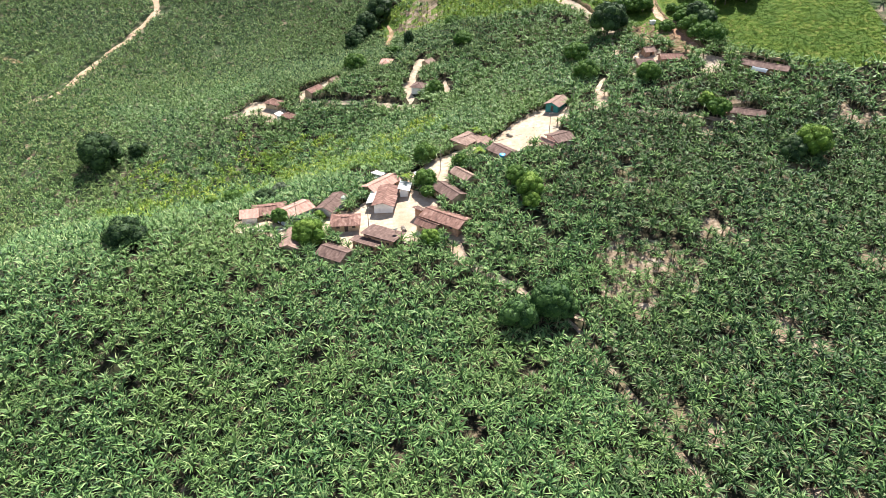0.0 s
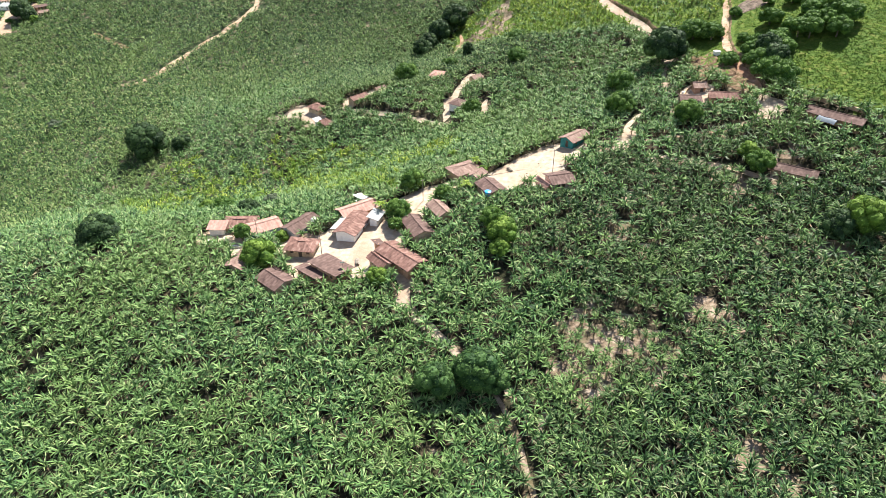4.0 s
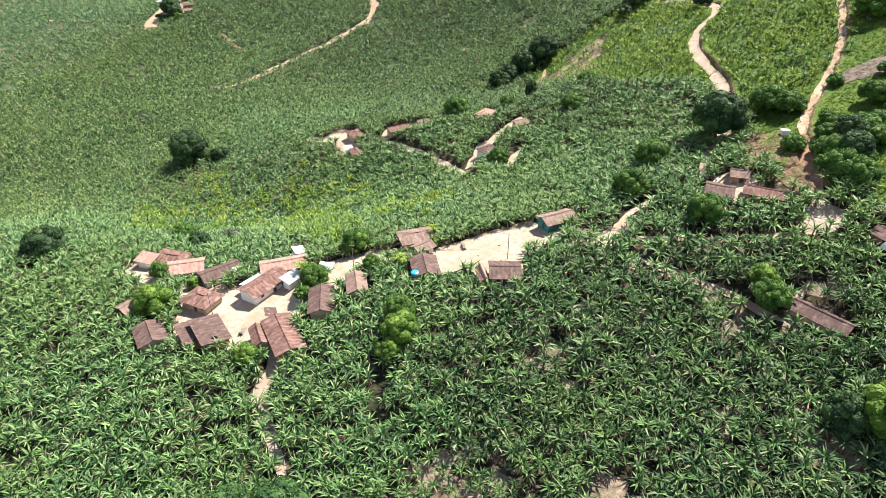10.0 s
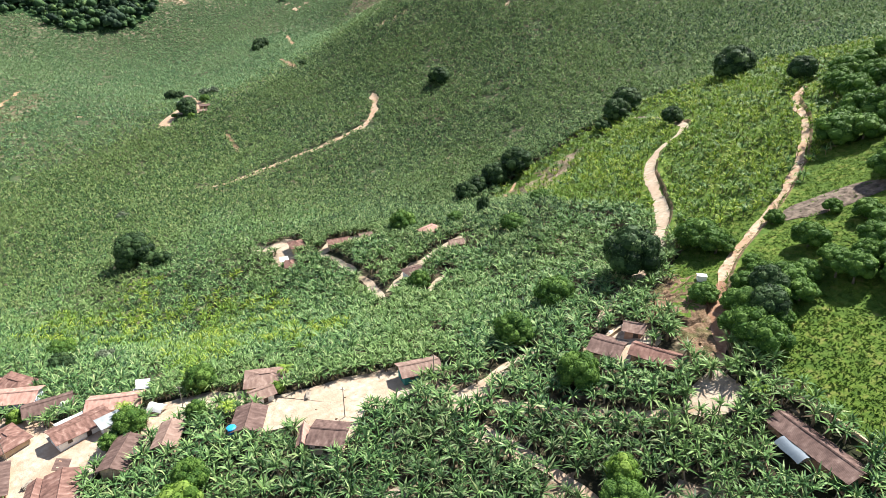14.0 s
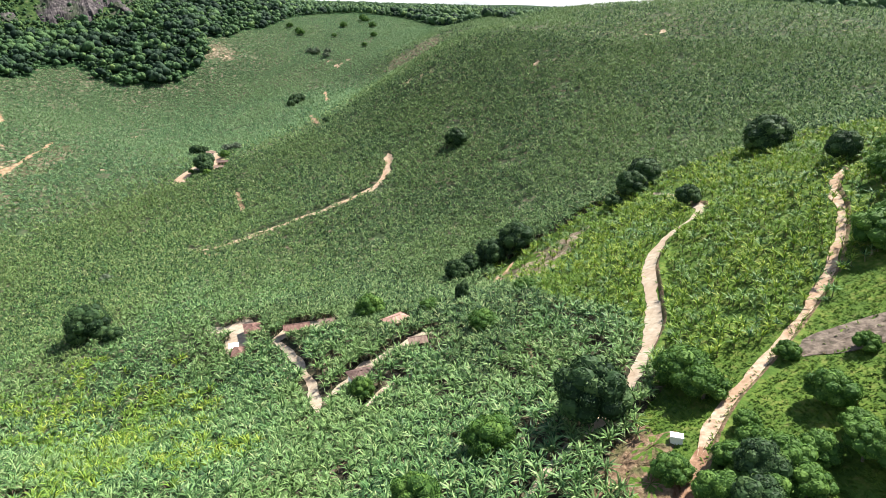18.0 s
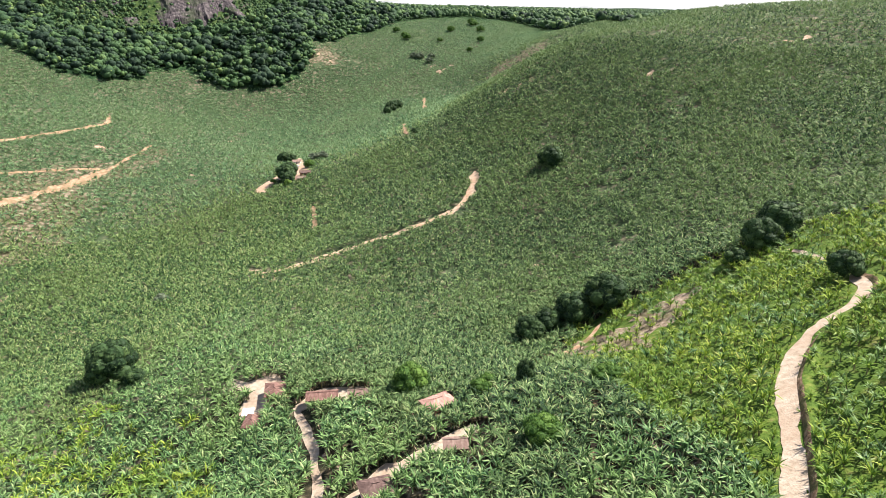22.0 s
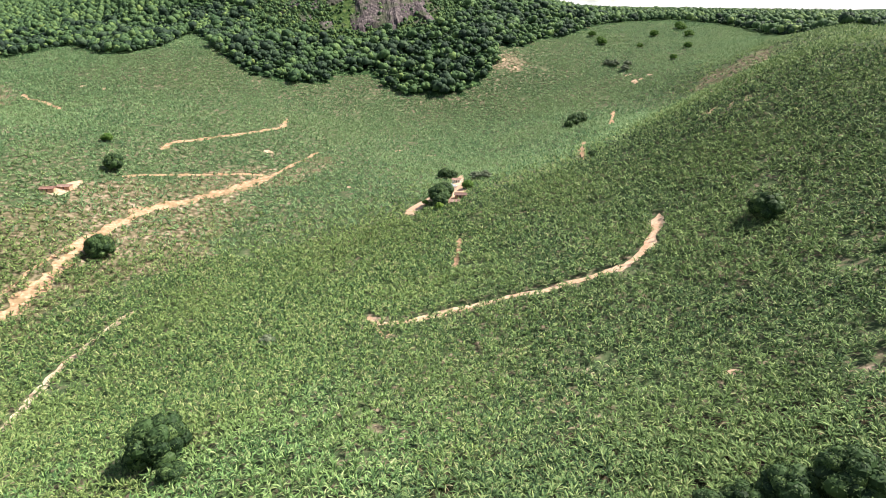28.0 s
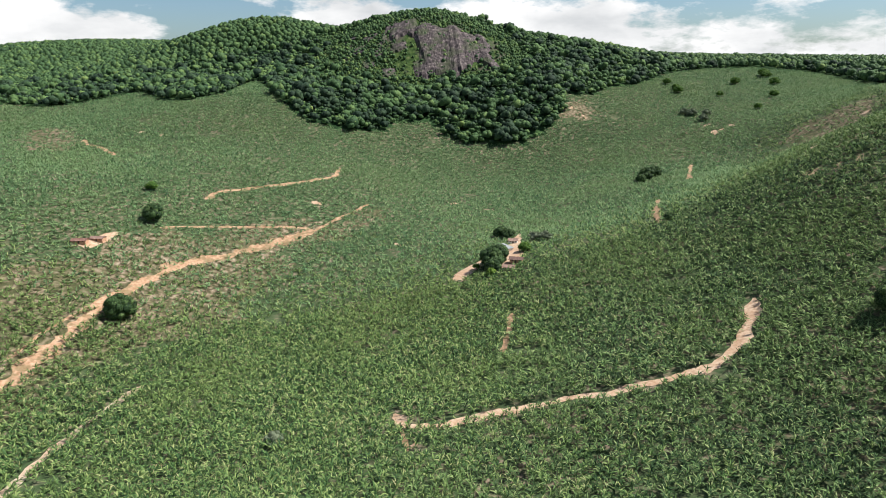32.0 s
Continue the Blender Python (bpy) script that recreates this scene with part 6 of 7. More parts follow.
    for m, mat, lab, sd in ((east, LEAF_SHADED, "green banana plants covering the long hillside, darkened as under cloud", 4), (home & ~yellow, LEAF, "green banana plants on the slopes beside the village", 7), ((home | keep) & ~east & yellow, LEAF_YOUNG, "yellowish banana plants at the rim of the hollow", 8), (keep & ~east & ~yellow, LEAF_FAR, "green banana plants covering the valley", 5)):
        shelf = reach([(-125, 180), (-125, 300), (-70, 360)], x, y) < 62
        for fine, temps in ((m & shelf, fine_t), (m & ~shelf, mid_t)):
            p = np.stack([x[fine], y[fine], height(x[fine], y[fine])], 1)
            if len(p):
                scatter("hillside_banana_plants", p, rnd.uniform(0.75, 1.2, len(p)), temps, [mat], lab, "banana plant", sd)
    # far fields
    x, y, rnd = field(-880, 420, 0, 960, 2.8, 1.2, 8)
    keep = ~open_ground(x, y, 1.2) & ~inside(FOREST_EDGE, x, y) & ((x < -345 + (y - 60) * 0.15) | (y >= 560) | ((x > 150) & (y > 380))) & (np.hypot(x, y - 245) < 1020)
    keep &= rnd.random(len(x)) < np.where(inside(SPARSE, x + 9 * patchy(x, y, 17, 5), y), 0.8, np.where(patchy(x, y, 21, 6) > 1.4, 0.35, 0.97))
    for poly in THIN:
        keep &= ~inside(poly, x + 6 * patchy(x, y, 9, 3), y + 6 * patchy(x, y, 8, 5)) | (rnd.random(len(x)) < 0.4)
    p = np.stack([x[keep], y[keep], height(x[keep], y[keep])], 1)
    # the leaf colour with cloud shade in it runs on up to the crest
    crest = (p[:, 0] > -485 - 14 * patchy(p[:, 0], p[:, 1], 31, 4) + rnd.normal(0, 16, len(p))) & (p[:, 1] > 304 - (p[:, 0] + 100) * 1.0 + 30 * patchy(p[:, 0], p[:, 1], 23, 4) + rnd.normal(0, 40, len(p)))
    size = rnd.uniform(0.75, 1.2, len(p))
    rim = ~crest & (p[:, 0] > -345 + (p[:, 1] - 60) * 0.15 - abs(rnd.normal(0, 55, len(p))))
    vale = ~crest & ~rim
    # the far hills take the leaf colour with the haze in it
    scatter("distant_banana_plants", p[vale], size[vale], far_t, [LEAF_HAZED], "green banana plants covering the far hills", "banana plant", 6)
    scatter("distant_banana_plants", p[rim], size[rim], far_t, [LEAF_FAR], "green banana plants at the edge of the valley fields", "banana plant", 25)
    scatter("distant_banana_plants", p[crest], size[crest], far_t, [LEAF_SHADED], "green banana plants along the crest of the long hillside, darkened as under cloud", "banana plant", 21)


    # the fields behind and beside the village
    x, y, rnd = field(-360, 230, -140, 360, 2.5, 1.0, 18)
    near = (x > -150) & (x < 112) & (y > 42) & (y < 408) & (reach(SPINE, x, y) < 80) & ~((y < 55) & (abs(x) > 85))
    middle = (x > -345 + (y - 60) * 0.15) & (x < 150) & (y > 42) & (reach(SPINE, x, y) >= 80) & ~((x < -200) & (y < 110)) & ~((x > 112) & (y < 330)) & ~((y < 60) & (abs(x) > 100))
    keep = ~near & ~middle & ~open_ground(x, y, 1.2) & ~inside(PASTURE, x, y) & ~inside(YOUNG_SLOPE, x, y) & (x > -345 + (y - 60) * 0.15)
    p = np.stack([x[keep], y[keep], height(x[keep], y[keep])], 1)
    scatter("outer_banana_plants", p, rnd.uniform(0.75, 1.2, len(p)), far_t, [LEAF], "green banana plants of the outer fields", "banana plant", 16)


plant_all()


def grass():
    rnd = random.Random(3)
    temps, weeds = [], []
    for s in range(6):
        verts, faces = [], []
        for k in range(8):
            a, r = rnd.uniform(0, 6.28), rnd.uniform(0, 0.75)
            b = Vector((math.cos(a) * r, math.sin(a) * r, -0.1))
            a += rnd.uniform(-1.2, 1.2)
            w = Vector((-math.sin(a), math.cos(a), 0)) * rnd.uniform(0.1, 0.22)
            lie = rnd.uniform(0.35, 0.8)
            tip = b + Vector((math.cos(a) * lie, math.sin(a) * lie, rnd.uniform(0.18, 0.42)))
            i = len(verts)
            verts += [b - w, b + w, tip + w * 0.4, tip - w * 0.4]
            faces.append((i, i + 1, i + 2, i + 3))
        temps.append([(np.array([tuple(v) for v in verts]), np.array(faces), 0)])
    for s in range(6):
        verts, faces = [], []
        for k in range(46):
            d = Vector((rnd.gauss(0, 1), rnd.gauss(0, 1), abs(rnd.gauss(0, 1)))).normalized()
            p = Vector((d.x * 0.75, d.y * 0.75, d.z * 0.9)) * rnd.uniform(0.6, 1.05)
            u = d.cross(Vector((rnd.gauss(0, 1), rnd.gauss(0, 1), rnd.gauss(0, 1)))).normalized()
            v, q = d.cross(u), rnd.uniform(0.1, 0.22)
            i = len(verts)
            verts += [p - u * q, p - v * q * 0.6 + d * 0.08, p + u * q, p + v * q * 0.6 + d * 0.08]
            faces.append((i, i + 1, i + 2, i + 3))
        weeds.append([(np.array([tuple(v) for v in verts]), np.array(faces), 0)])
    x, y, rn = field(-40, 131, 165, 395, 0.86, 0.45, 9)
    slope = inside(YOUNG_SLOPE, x, y) & ~inside(DRY_SLOPE, x, y) & (rn.random(len(x)) < 0.45)
    stony = np.any([inside(v[2], x, y) for v in YARDS if v[0] in ("grey_slope", "raw_bank")], axis=0)
    m = (inside(PASTURE, x, y) | slope) & (~open_ground(x, y, 0.2) | (stony & (rn.random(len(x)) < 0.4)))
    p = np.stack([x[m], y[m], height(x[m], y[m])], 1)
    scatter("tall_grass", p, rn.uniform(0.45, 0.95, len(p)), temps, [GRASS], "bright green rough pasture grass on the slope", "grass", 9)
    x, y, rn = field(55, 126, 165, 290, 2.0, 1.0, 31)
    m = inside(PASTURE, x, y) & ~open_ground(x, y, 0.4) & (rn.random(len(x)) < 0.16 + 0.22 * patchy(x, y, 9, 3))
    p = np.stack([x[m], y[m], height(x[m], y[m])], 1)
    dark = rn.random(len(p)) < 0.22 + 0.2 * patchy(p[:, 0], p[:, 1], 6, 2)
    size = rn.uniform(0.3, 0.75, len(p))
    scatter("weeds", p[~dark], size[~dark], weeds, [TREE_LIME], "tall bright green weeds in the pasture", "weeds", 32)
    scatter("weeds", p[dark], size[dark], weeds, [TREE_MID], "low dark green shrubs and weeds in the pasture", "weeds", 33)


grass()


def lump(rnd, centre, r, flat, rings, sides):
    """A lumpy dome: vertices and quads."""
    el, az = np.meshgrid(np.linspace(-0.7, 1.42, rings), np.arange(sides) * 2 * math.pi / sides, indexing="ij")
    rr = r * (1 + 0.14 * rnd.normal(0, 1, el.shape).clip(-1.6, 1.6))
    v = np.stack([rr * np.cos(el) * np.cos(az), rr * np.cos(el) * np.sin(az), rr * np.sin(el) * flat], 2).reshape(-1, 3) + np.array(centre)
    q, a = np.meshgrid(np.arange(rings - 1), np.arange(sides), indexing="ij")
    q, a = q.ravel(), a.ravel()
    return v, np.stack([q * sides + a, q * sides + (a + 1) % sides, (q + 1) * sides + (a + 1) % sides, (q + 1) * sides + a], 1)


def wood_crown(seed, lobes, sprays, rings, sides, spray):
    """One far tree: a crown of several domes with sprays of leaves standing out of them."""
    rnd = np.random.default_rng(seed)
    verts, faces, off = [], [], 0
    spots = [((0, 0, 4.4), 3.3 if lobes else 3.9)]
    for k in range(lobes):
        a = k * 2.4 + rnd.uniform(-0.5, 0.5)
        q = rnd.uniform(1.7, 2.9)
        spots.append(((q * math.cos(a), q * math.sin(a), rnd.uniform(3.0, 6.0)), rnd.uniform(1.5, 2.5)))
    for c, r in spots:
        v, f = lump(rnd, c, r, rnd.uniform(0.75, 1.0), rings, sides)
        verts.append(v)
        faces.append(f + off)
        off += len(v)
    who = rnd.integers(0, len(spots), sprays)
    c, r = np.array([spots[w][0] for w in who]), np.array([spots[w][1] for w in who])
    d = rnd.normal(0, 1, (sprays, 3))
    d[:, 2] = abs(d[:, 2]) * 0.9 - 0.15
    d /= np.linalg.norm(d, axis=1)[:, None]
    p = c + d * (r * rnd.uniform(0.92, 1.12, sprays))[:, None] * np.array([1, 1, 0.9])
    out = d + rnd.normal(0, 0.3, (sprays, 3))
    out /= np.linalg.norm(out, axis=1)[:, None]
    u = np.cross(out, rnd.normal(0, 1, (sprays, 3)))
    u /= np.linalg.norm(u, axis=1)[:, None]
    v = np.cross(out, u)
    sz = spray * rnd.uniform(0.6, 1.3, sprays)[:, None]
    verts.append(np.stack([p - u * sz, p - v * sz * 0.8 + out * 0.25, p + u * sz, p + v * sz * 0.8 + out * 0.25], 1).reshape(-1, 3))
    faces.append(off + np.arange(sprays * 4).reshape(-1, 4))
    return [(np.concatenate(verts), np.concatenate(faces), 0)]


def forest():
    """Far woods on the hills."""
    near_t = [wood_crown(70 + s, 3, 28, 4, 6, 0.55) for s in range(8)]
    far_t = [wood_crown(90 + s, 0, 9, 3, 6, 0.9) for s in range(6)]
    x, y, rnd = field(-1000, -380, -150, 960, 6.3, 2.4, 11)
    rocky = inside(CLIFF_AREA, x + 10 * patchy(x, y, 12, 3), y + 10 * patchy(x, y, 14, 5))
    m = inside(FOREST_EDGE, x, y) & ~rocky & (np.hypot(x + 8, y - 245) < 1000)
    p = np.stack([x[m], y[m], height(x[m], y[m])], 1)
    size = rnd.gamma(6, 0.15, len(p)).clip(0.4, 1.7) * (1 + 0.15 * patchy(p[:, 0], p[:, 1], 30, 2))
    deep = rnd.random(len(p)) < 0.42 + 0.25 * patchy(p[:, 0], p[:, 1], 26, 8)
    scatter("hill_forest", p[~deep], size[~deep], near_t, [FOREST], "dense green forest on the near face of the hills", "forest", 12, True)
    scatter("hill_forest", p[deep], size[deep], near_t, [FOREST_DEEP], "darker bluish green trees of the hill forest", "forest", 23, True)
    x, y, rnd = field(-1760, -380, -420, 1400, 9.0, 3.2, 13)
    d = np.hypot(x + 8, y - 245)
    m = (inside(FOREST_EDGE, x, y) | (x < -1200)) & (d >= 1000) & (d < 1720) & ~inside(CLIFF_AREA, x, y)
    p = np.stack([x[m], y[m], height(x[m], y[m])], 1)
    scatter("ridge_forest", p, rnd.uniform(0.8, 1.4, len(p)), far_t, [FOREST], "dense dark green forest along the far ridges", "forest", 13, True)
    # scrub round the rock
    x, y, rnd = field(-1050, -730, 330, 625, 3.2, 1.5, 17)
    m = inside(CLIFF_AREA, x, y) & (rnd.random(len(x)) < np.where(inside(ROCK_AREA, x, y), 0.2, 0.78 + 0.25 * patchy(x, y, 13, 6)))
    p = np.stack([x[m], y[m], height(x[m], y[m]) - 0.6], 1)
    scatter("hill_scrub", p, rnd.gamma(6, 0.065, len(p)).clip(0.2, 0.75), far_t + near_t[:2], [FOREST], "low green scrub on the rocky dome of the hill", "shrubs", 22, True)
    x, y, rnd = field(-420, 1000, 1240, 1960, 24, 10, 14)
    p = np.stack([x, y, height(x, y)], 1)
    scatter("far_woods", p, rnd.uniform(1.6, 2.6, len(p)), far_t, [FOREST], "dark distant woods behind the long hillside", "forest", 15, True)


forest()


def cliff(a, b, rise, nu, nv, bulge, seed, label):
    """Bare rock on the hill, furrowed downwards: its foot runs from a to b, rise is the way from foot to top."""
    rnd = np.random.default_rng(seed)
    u, v = np.meshgrid(np.linspace(0, 1, nu), np.linspace(0, 1, nv))
    x = a[0] + (b[0] - a[0]) * u + v * rise[0]
    y = a[1] + (b[1] - a[1]) * u + v * rise[1]
    k = np.arange(nu) + 0.0
    ribs = np.interp(k, np.arange(0, nu + 7, 7), rnd.normal(0, 1, (nu + 13) // 7))
    fine = np.interp(k, np.arange(0, nu + 3, 3), rnd.normal(0, 1, (nu + 5) // 3))
    drift = np.interp(np.arange(nv) + 0.0, np.arange(0, nv + 9, 9), rnd.normal(0, 1, (nv + 17) // 9))[:, None]
    furrow = bulge * (0.3 * ribs[None] * (1 + 0.4 * drift) + 0.16 * fine[None] + 0.12 * drift + 0.05 * rnd.normal(0, 1, (nv, nu)))
    ragged = 0.09 * np.sin(u * 8 + seed) + 0.07 * np.sin(u * 17 + v * 4) + 0.06 * np.sin(u * 31 + v * 12) + 0.05 * ribs[None]
    rim = np.clip(5 * (np.minimum(np.minimum(u, 1 - u), np.minimum(v, 1 - v) * 1.2) - 0.06 + 0.6 * ragged), -0.5, 1)
    push = rim * (bulge + furrow) - bulge * 0.45
    z = height(x, y) + rim * bulge * 0.5 - bulge * 0.2
    x, y = x + 0.93 * push, y - 0.36 * push
    k = (np.arange(nv - 1)[:, None] * nu + np.arange(nu - 1)[None]).ravel()
    me = sheet_mesh("rock_face", np.stack([x.ravel(), y.ravel(), z.ravel()], 1), np.stack([k, k + 1, k + nu + 1, k + nu], 1), [ROCK])
    tagged(new("rock_face", me), label, "rock", kind="structure")


cliff((-786, 424), (-752, 566), (-112, 24), 120, 44, 6.5, 5, "bare grey-purple furrowed rock face on the hill")
cliff((-868, 416), (-856, 470), (-54, 20), 60, 30, 4.0, 6, "grey furrowed rock shoulder on the hill")
for n, (x, y, w) in enumerate(((-872, 372, 26), (-896, 398, 22), (-846, 396, 24), (-800, 404, 20), (-826, 386, 18), (-842, 426, 22), (-770, 576, 18), (-930, 384, 16))):
    cliff((x, y), (x + w * 0.3, y + w * 1.3), (-w * 1.1, w * 0.2), 22, 16, 3.2, 20 + n, "broken grey rock ledge among the shrubs on the hill")


# ---- village things ----


def turned(name, profile, mat, sides=14):
    """A body of revolution from (radius, height) pairs."""
    verts, faces = [], []
    for r, z in profile:
        for a in range(sides):
            w = 2 * math.pi * a / sides
            verts.append((r * math.cos(w), r * math.sin(w), z))
    for k in range(len(profile) - 1):
        for a in range(sides):
            i, j = k * sides + a, k * sides + (a + 1) % sides
            faces.append((i, j, j + sides, i + sides))
    faces.append(tuple(range(sides))[::-1])
    faces.append(tuple(range((len(profile) - 1) * sides, len(profile) * sides)))
    return solid(name, verts, faces, mat, False)


def water_tank(x, y, lift, r, h, mat, label):
    root = tagged(new("water_tank"), label, "water tank")
    root.matrix_world = pose(x, y, level(x, y) + 0.0)
    if lift > 0.2:
        for a in (-1, 1):
            for b in (-1, 1):
                part("leg", boxes_mesh("leg", [(a * r * 0.7 - 0.07, a * r * 0.7 + 0.07, b * r * 0.7 - 0.07, b * r * 0.7 + 0.07, -0.4, lift - 0.1)], POST), root)
        part("platform", boxes_mesh("platform", [(-r, r, -r, r, lift - 0.1, lift)], POST), root)
    part("body", turned("body", [(r * 0.8, lift if lift > 0.2 else -0.1), (r * 0.92, lift + h * 0.5), (r, lift + h * 0.85)], mat), root)
    part("lid", turned("lid", [(r * 1.05, lift + h * 0.85), (r * 1.05, lift + h * 0.9), (r * 0.6, lift + h), (0.05, lift + h * 1.03)], mat), root)
    return root


water_tank(15.1, 151.1, 1.6, 0.75, 1.2, BLUE_PLASTIC, "bright blue plastic water tank beside a house")
water_tank(-17.3, 152.3, 0.9, 0.65, 0.7, SHEET, "white water tank on a wooden platform")
water_tank(61.8, 202, 0.0, 0.5, 0.9, POST, "brown rusty drum beside the small shelter")
water_tank(59, 198.7, 0.0, 0.4, 0.8, SHEET, "pale plastic barrel in the littered yard")
water_tank(-1.8, 134.8, 0.0, 0.4, 0.8, DARK, "dark plastic drum in the yard by a brown-roofed house")


def water_box(x, y, yaw):
    root = tagged(new("water_box"), "white square water box with a flat lid on the grassy bank", "water box")
    root.matrix_world = pose(x, y, level(x, y), 0, 0, yaw)
    part("body", boxes_mesh("body", [(-0.8, 0.8, -0.55, 0.55, -0.2, 1.15)], WHITE), root)
    part("lid", boxes_mesh("lid", [(-0.88, 0.88, -0.62, 0.62, 1.15, 1.24)], SHEET), root)


water_box(68.2, 217.4, 25)


def utility_pole(x, y, tall, yaw):
    root = tagged(new("utility_pole"), "weathered wooden power pole standing in the yard", "pole", "power poles of the village")
    root.matrix_world = pose(x, y, level(x, y), 0, 0, yaw)
    part("post", turned("post", [(0.09, -0.4), (0.075, tall * 0.5), (0.055, tall)], POST, 8), root)
    arm = part("crossarm", boxes_mesh("crossarm", [(-0.45, 0.45, -0.035, 0.035, tall - 0.5, tall - 0.42)], POST), root)
    for s in (-0.38, 0.0, 0.38):
        pin = part("insulator", turned("insulator", [(0.04, 0), (0.06, 0.06), (0.03, 0.14)], WHITE, 8), arm)
        pin.matrix_local = pose(s, 0, tall - 0.42)
    return root


for x, y, tall, yaw in ((-35, 133.8, 6.5, 20), (-17.3, 129, 6.5, 60), (-0.6, 152.2, 6, 40), (28.6, 163.4, 6, 15), (36.8, 176.9, 6, 30)):
    utility_pole(x, y, tall, yaw)


def dish(x, y, z):
    root = tagged(new("satellite_dish"), "pale round satellite dish on a house roof", "satellite dish")
    root.matrix_world = pose(x, y, z, 0, 0, 200)
    part("mast", turned("mast", [(0.03, -0.5), (0.03, 0.5)], POST, 8), root)
    bowl = part("reflector", turned("reflector", [(0.02, 0.0), (0.3, 0.05), (0.5, 0.14), (0.55, 0.2), (0.53, 0.21), (0.28, 0.08), (0.02, 0.03)], SHEET), root)
    bowl.matrix_local = pose(0, 0, 0.5, 50, 0, 0)
    arm = part("arm", boxes_mesh("arm", [(-0.02, 0.02, -0.02, 0.02, 0.05, 0.6)], POST), bowl)


dish(-10.7, 124.4, level(-13.3, 125.3) + 2.85)


def retaining_wall(points, tall, mat, label):
    verts, faces = [], []
    for k, (x, y) in enumerate(points):
        (ax, ay), (bx, by) = points[max(k - 1, 0)], points[min(k + 1, len(points) - 1)]
        d = Vector((bx - ax, by - ay, 0)).normalized()
        o = Vector((-d.y, d.x, 0)) * 0.16
        z = level(x, y)
        verts += [(x - o.x, y - o.y, z - 0.6), (x + o.x, y + o.y, z - 0.6), (x + o.x, y + o.y, z + tall), (x - o.x, y - o.y, z + tall)]
        if k:
            i = 4 * (k - 1)
            faces += [(i + a, i + (a + 1) % 4, i + 4 + (a + 1) % 4, i + 4 + a) for a in range(4)]
    faces += [(3, 2, 1, 0), tuple(len(verts) - 4 + a for a in range(4))]
    me = solid("retaining_wall", verts, faces, mat)
    return tagged(new("retaining_wall", me), label, "wall", kind="structure")


retaining_wall([(86, 193), (90.1, 192), (94.1, 190.1), (98.2, 187.8), (102.3, 185.3)], 0.9, OCHRE, "low tan retaining wall behind the long house")
retaining_wall([(-47.5, 132.8), (-42.9, 131.5), (-38.7, 131.2), (-36, 132.4)], 0.6, WHITE, "low white yard wall")
retaining_wall([(59, 197.1), (60, 200), (61.4, 201.7)], 0.8, OCHRE, "broken tan yard wall on the slope")


def tarpaulin(x, y, yaw, length, width, rise, mat, label, z):
    """A sagging sheet bowed over hoops."""
    verts, faces = [], []
    nu, nv = 10, 8
    for j in range(nv + 1):
        for i in range(nu + 1):
            u, v = i / nu - 0.5, j / nv - 0.5
            verts.append((u * length, v * width, rise * math.cos(v * math.pi) + 0.05 * math.sin(9 * u)))
    for j in range(nv):
        for i in range(nu):
            k = j * (nu + 1) + i
            faces.append((k, k + 1, k + nu + 2, k + nu + 1))
    top = len(verts)
    verts += [(p[0], p[1], p[2] - 0.03) for p in verts[:top]]
    faces += [tuple(top + q for q in f[::-1]) for f in faces[:]]
    root = tagged(new("tarpaulin"), label, "tarpaulin")
    root.matrix_world = pose(x, y, z, 0, 0, yaw)
    part("sheet", solid("sheet", verts, faces, mat, True), root)
    for s in (-0.45, 0.0, 0.45):
        part("hoop", boxes_mesh("hoop", [(s * length - 0.03, s * length + 0.03, -width / 2, width / 2, -0.12, -0.04)], POST), root)
    return root


tarpaulin(90.3, 183, -37, 4.2, 2.4, 0.7, TARP, "slate blue tarpaulin arched over the house front", level(90.3, 183) + 1.4)
tarpaulin(-6.1, 150.4, 20, 3.0, 2.4, 0.8, SHEET, "pale canvas sheet stretched in the yard", level(-6.1, 150.4) + 1.0)


def palm(x, y, tall, n):
    """A feather palm: ringed trunk and arching fronds of many leaflets."""
    rnd = random.Random(500 + n)
    root = tagged(new("palm_tree"), "slender palm with arching yellow-green fronds", "palm", "palms of the village")
    root.matrix_world = pose(x, y, level(x, y), 0, 0, n * 77)
    part("trunk", turned("trunk", [(0.2, -0.3), (0.15, tall * 0.3), (0.13, tall * 0.7), (0.12, tall)], BARK, 8), root)
    for k in range(11):
        a, e0, ln = k * 2.4, radians(rnd.uniform(25, 75)), rnd.uniform(1.7, 2.3)
        out, side = Vector((math.cos(a), math.sin(a), 0)), Vector((-math.sin(a), math.cos(a), 0))
        p, verts, faces = Vector((0, 0, tall)), [], []
        for j in range(9):
            e = e0 - radians(100) * j / 9
            q = p + (out * math.cos(e) + Vector((0, 0, math.sin(e)))) * ln / 9
            for s in (-1, 1):
                w = 0.5 * math.sin(math.pi * (j + 1.5) / 11)
                tip = (p + q) / 2 + side * s * w + out * w * 0.5 - Vector((0, 0, w * 0.45))
                i = len(verts)
                verts += [p, q, tip]
                faces.append((i, i + 1, i + 2))
            p = q
        part("frond", solid("frond", verts, faces, LEAF_YOUNG), root)


for n, (x, y, tall) in enumerate(((-9.2, 146, 3.2), (9.4, 154.5, 2.6), (9, 168, 2.6), (84, 190.9, 1.8))):
    palm(x, y, tall, n)


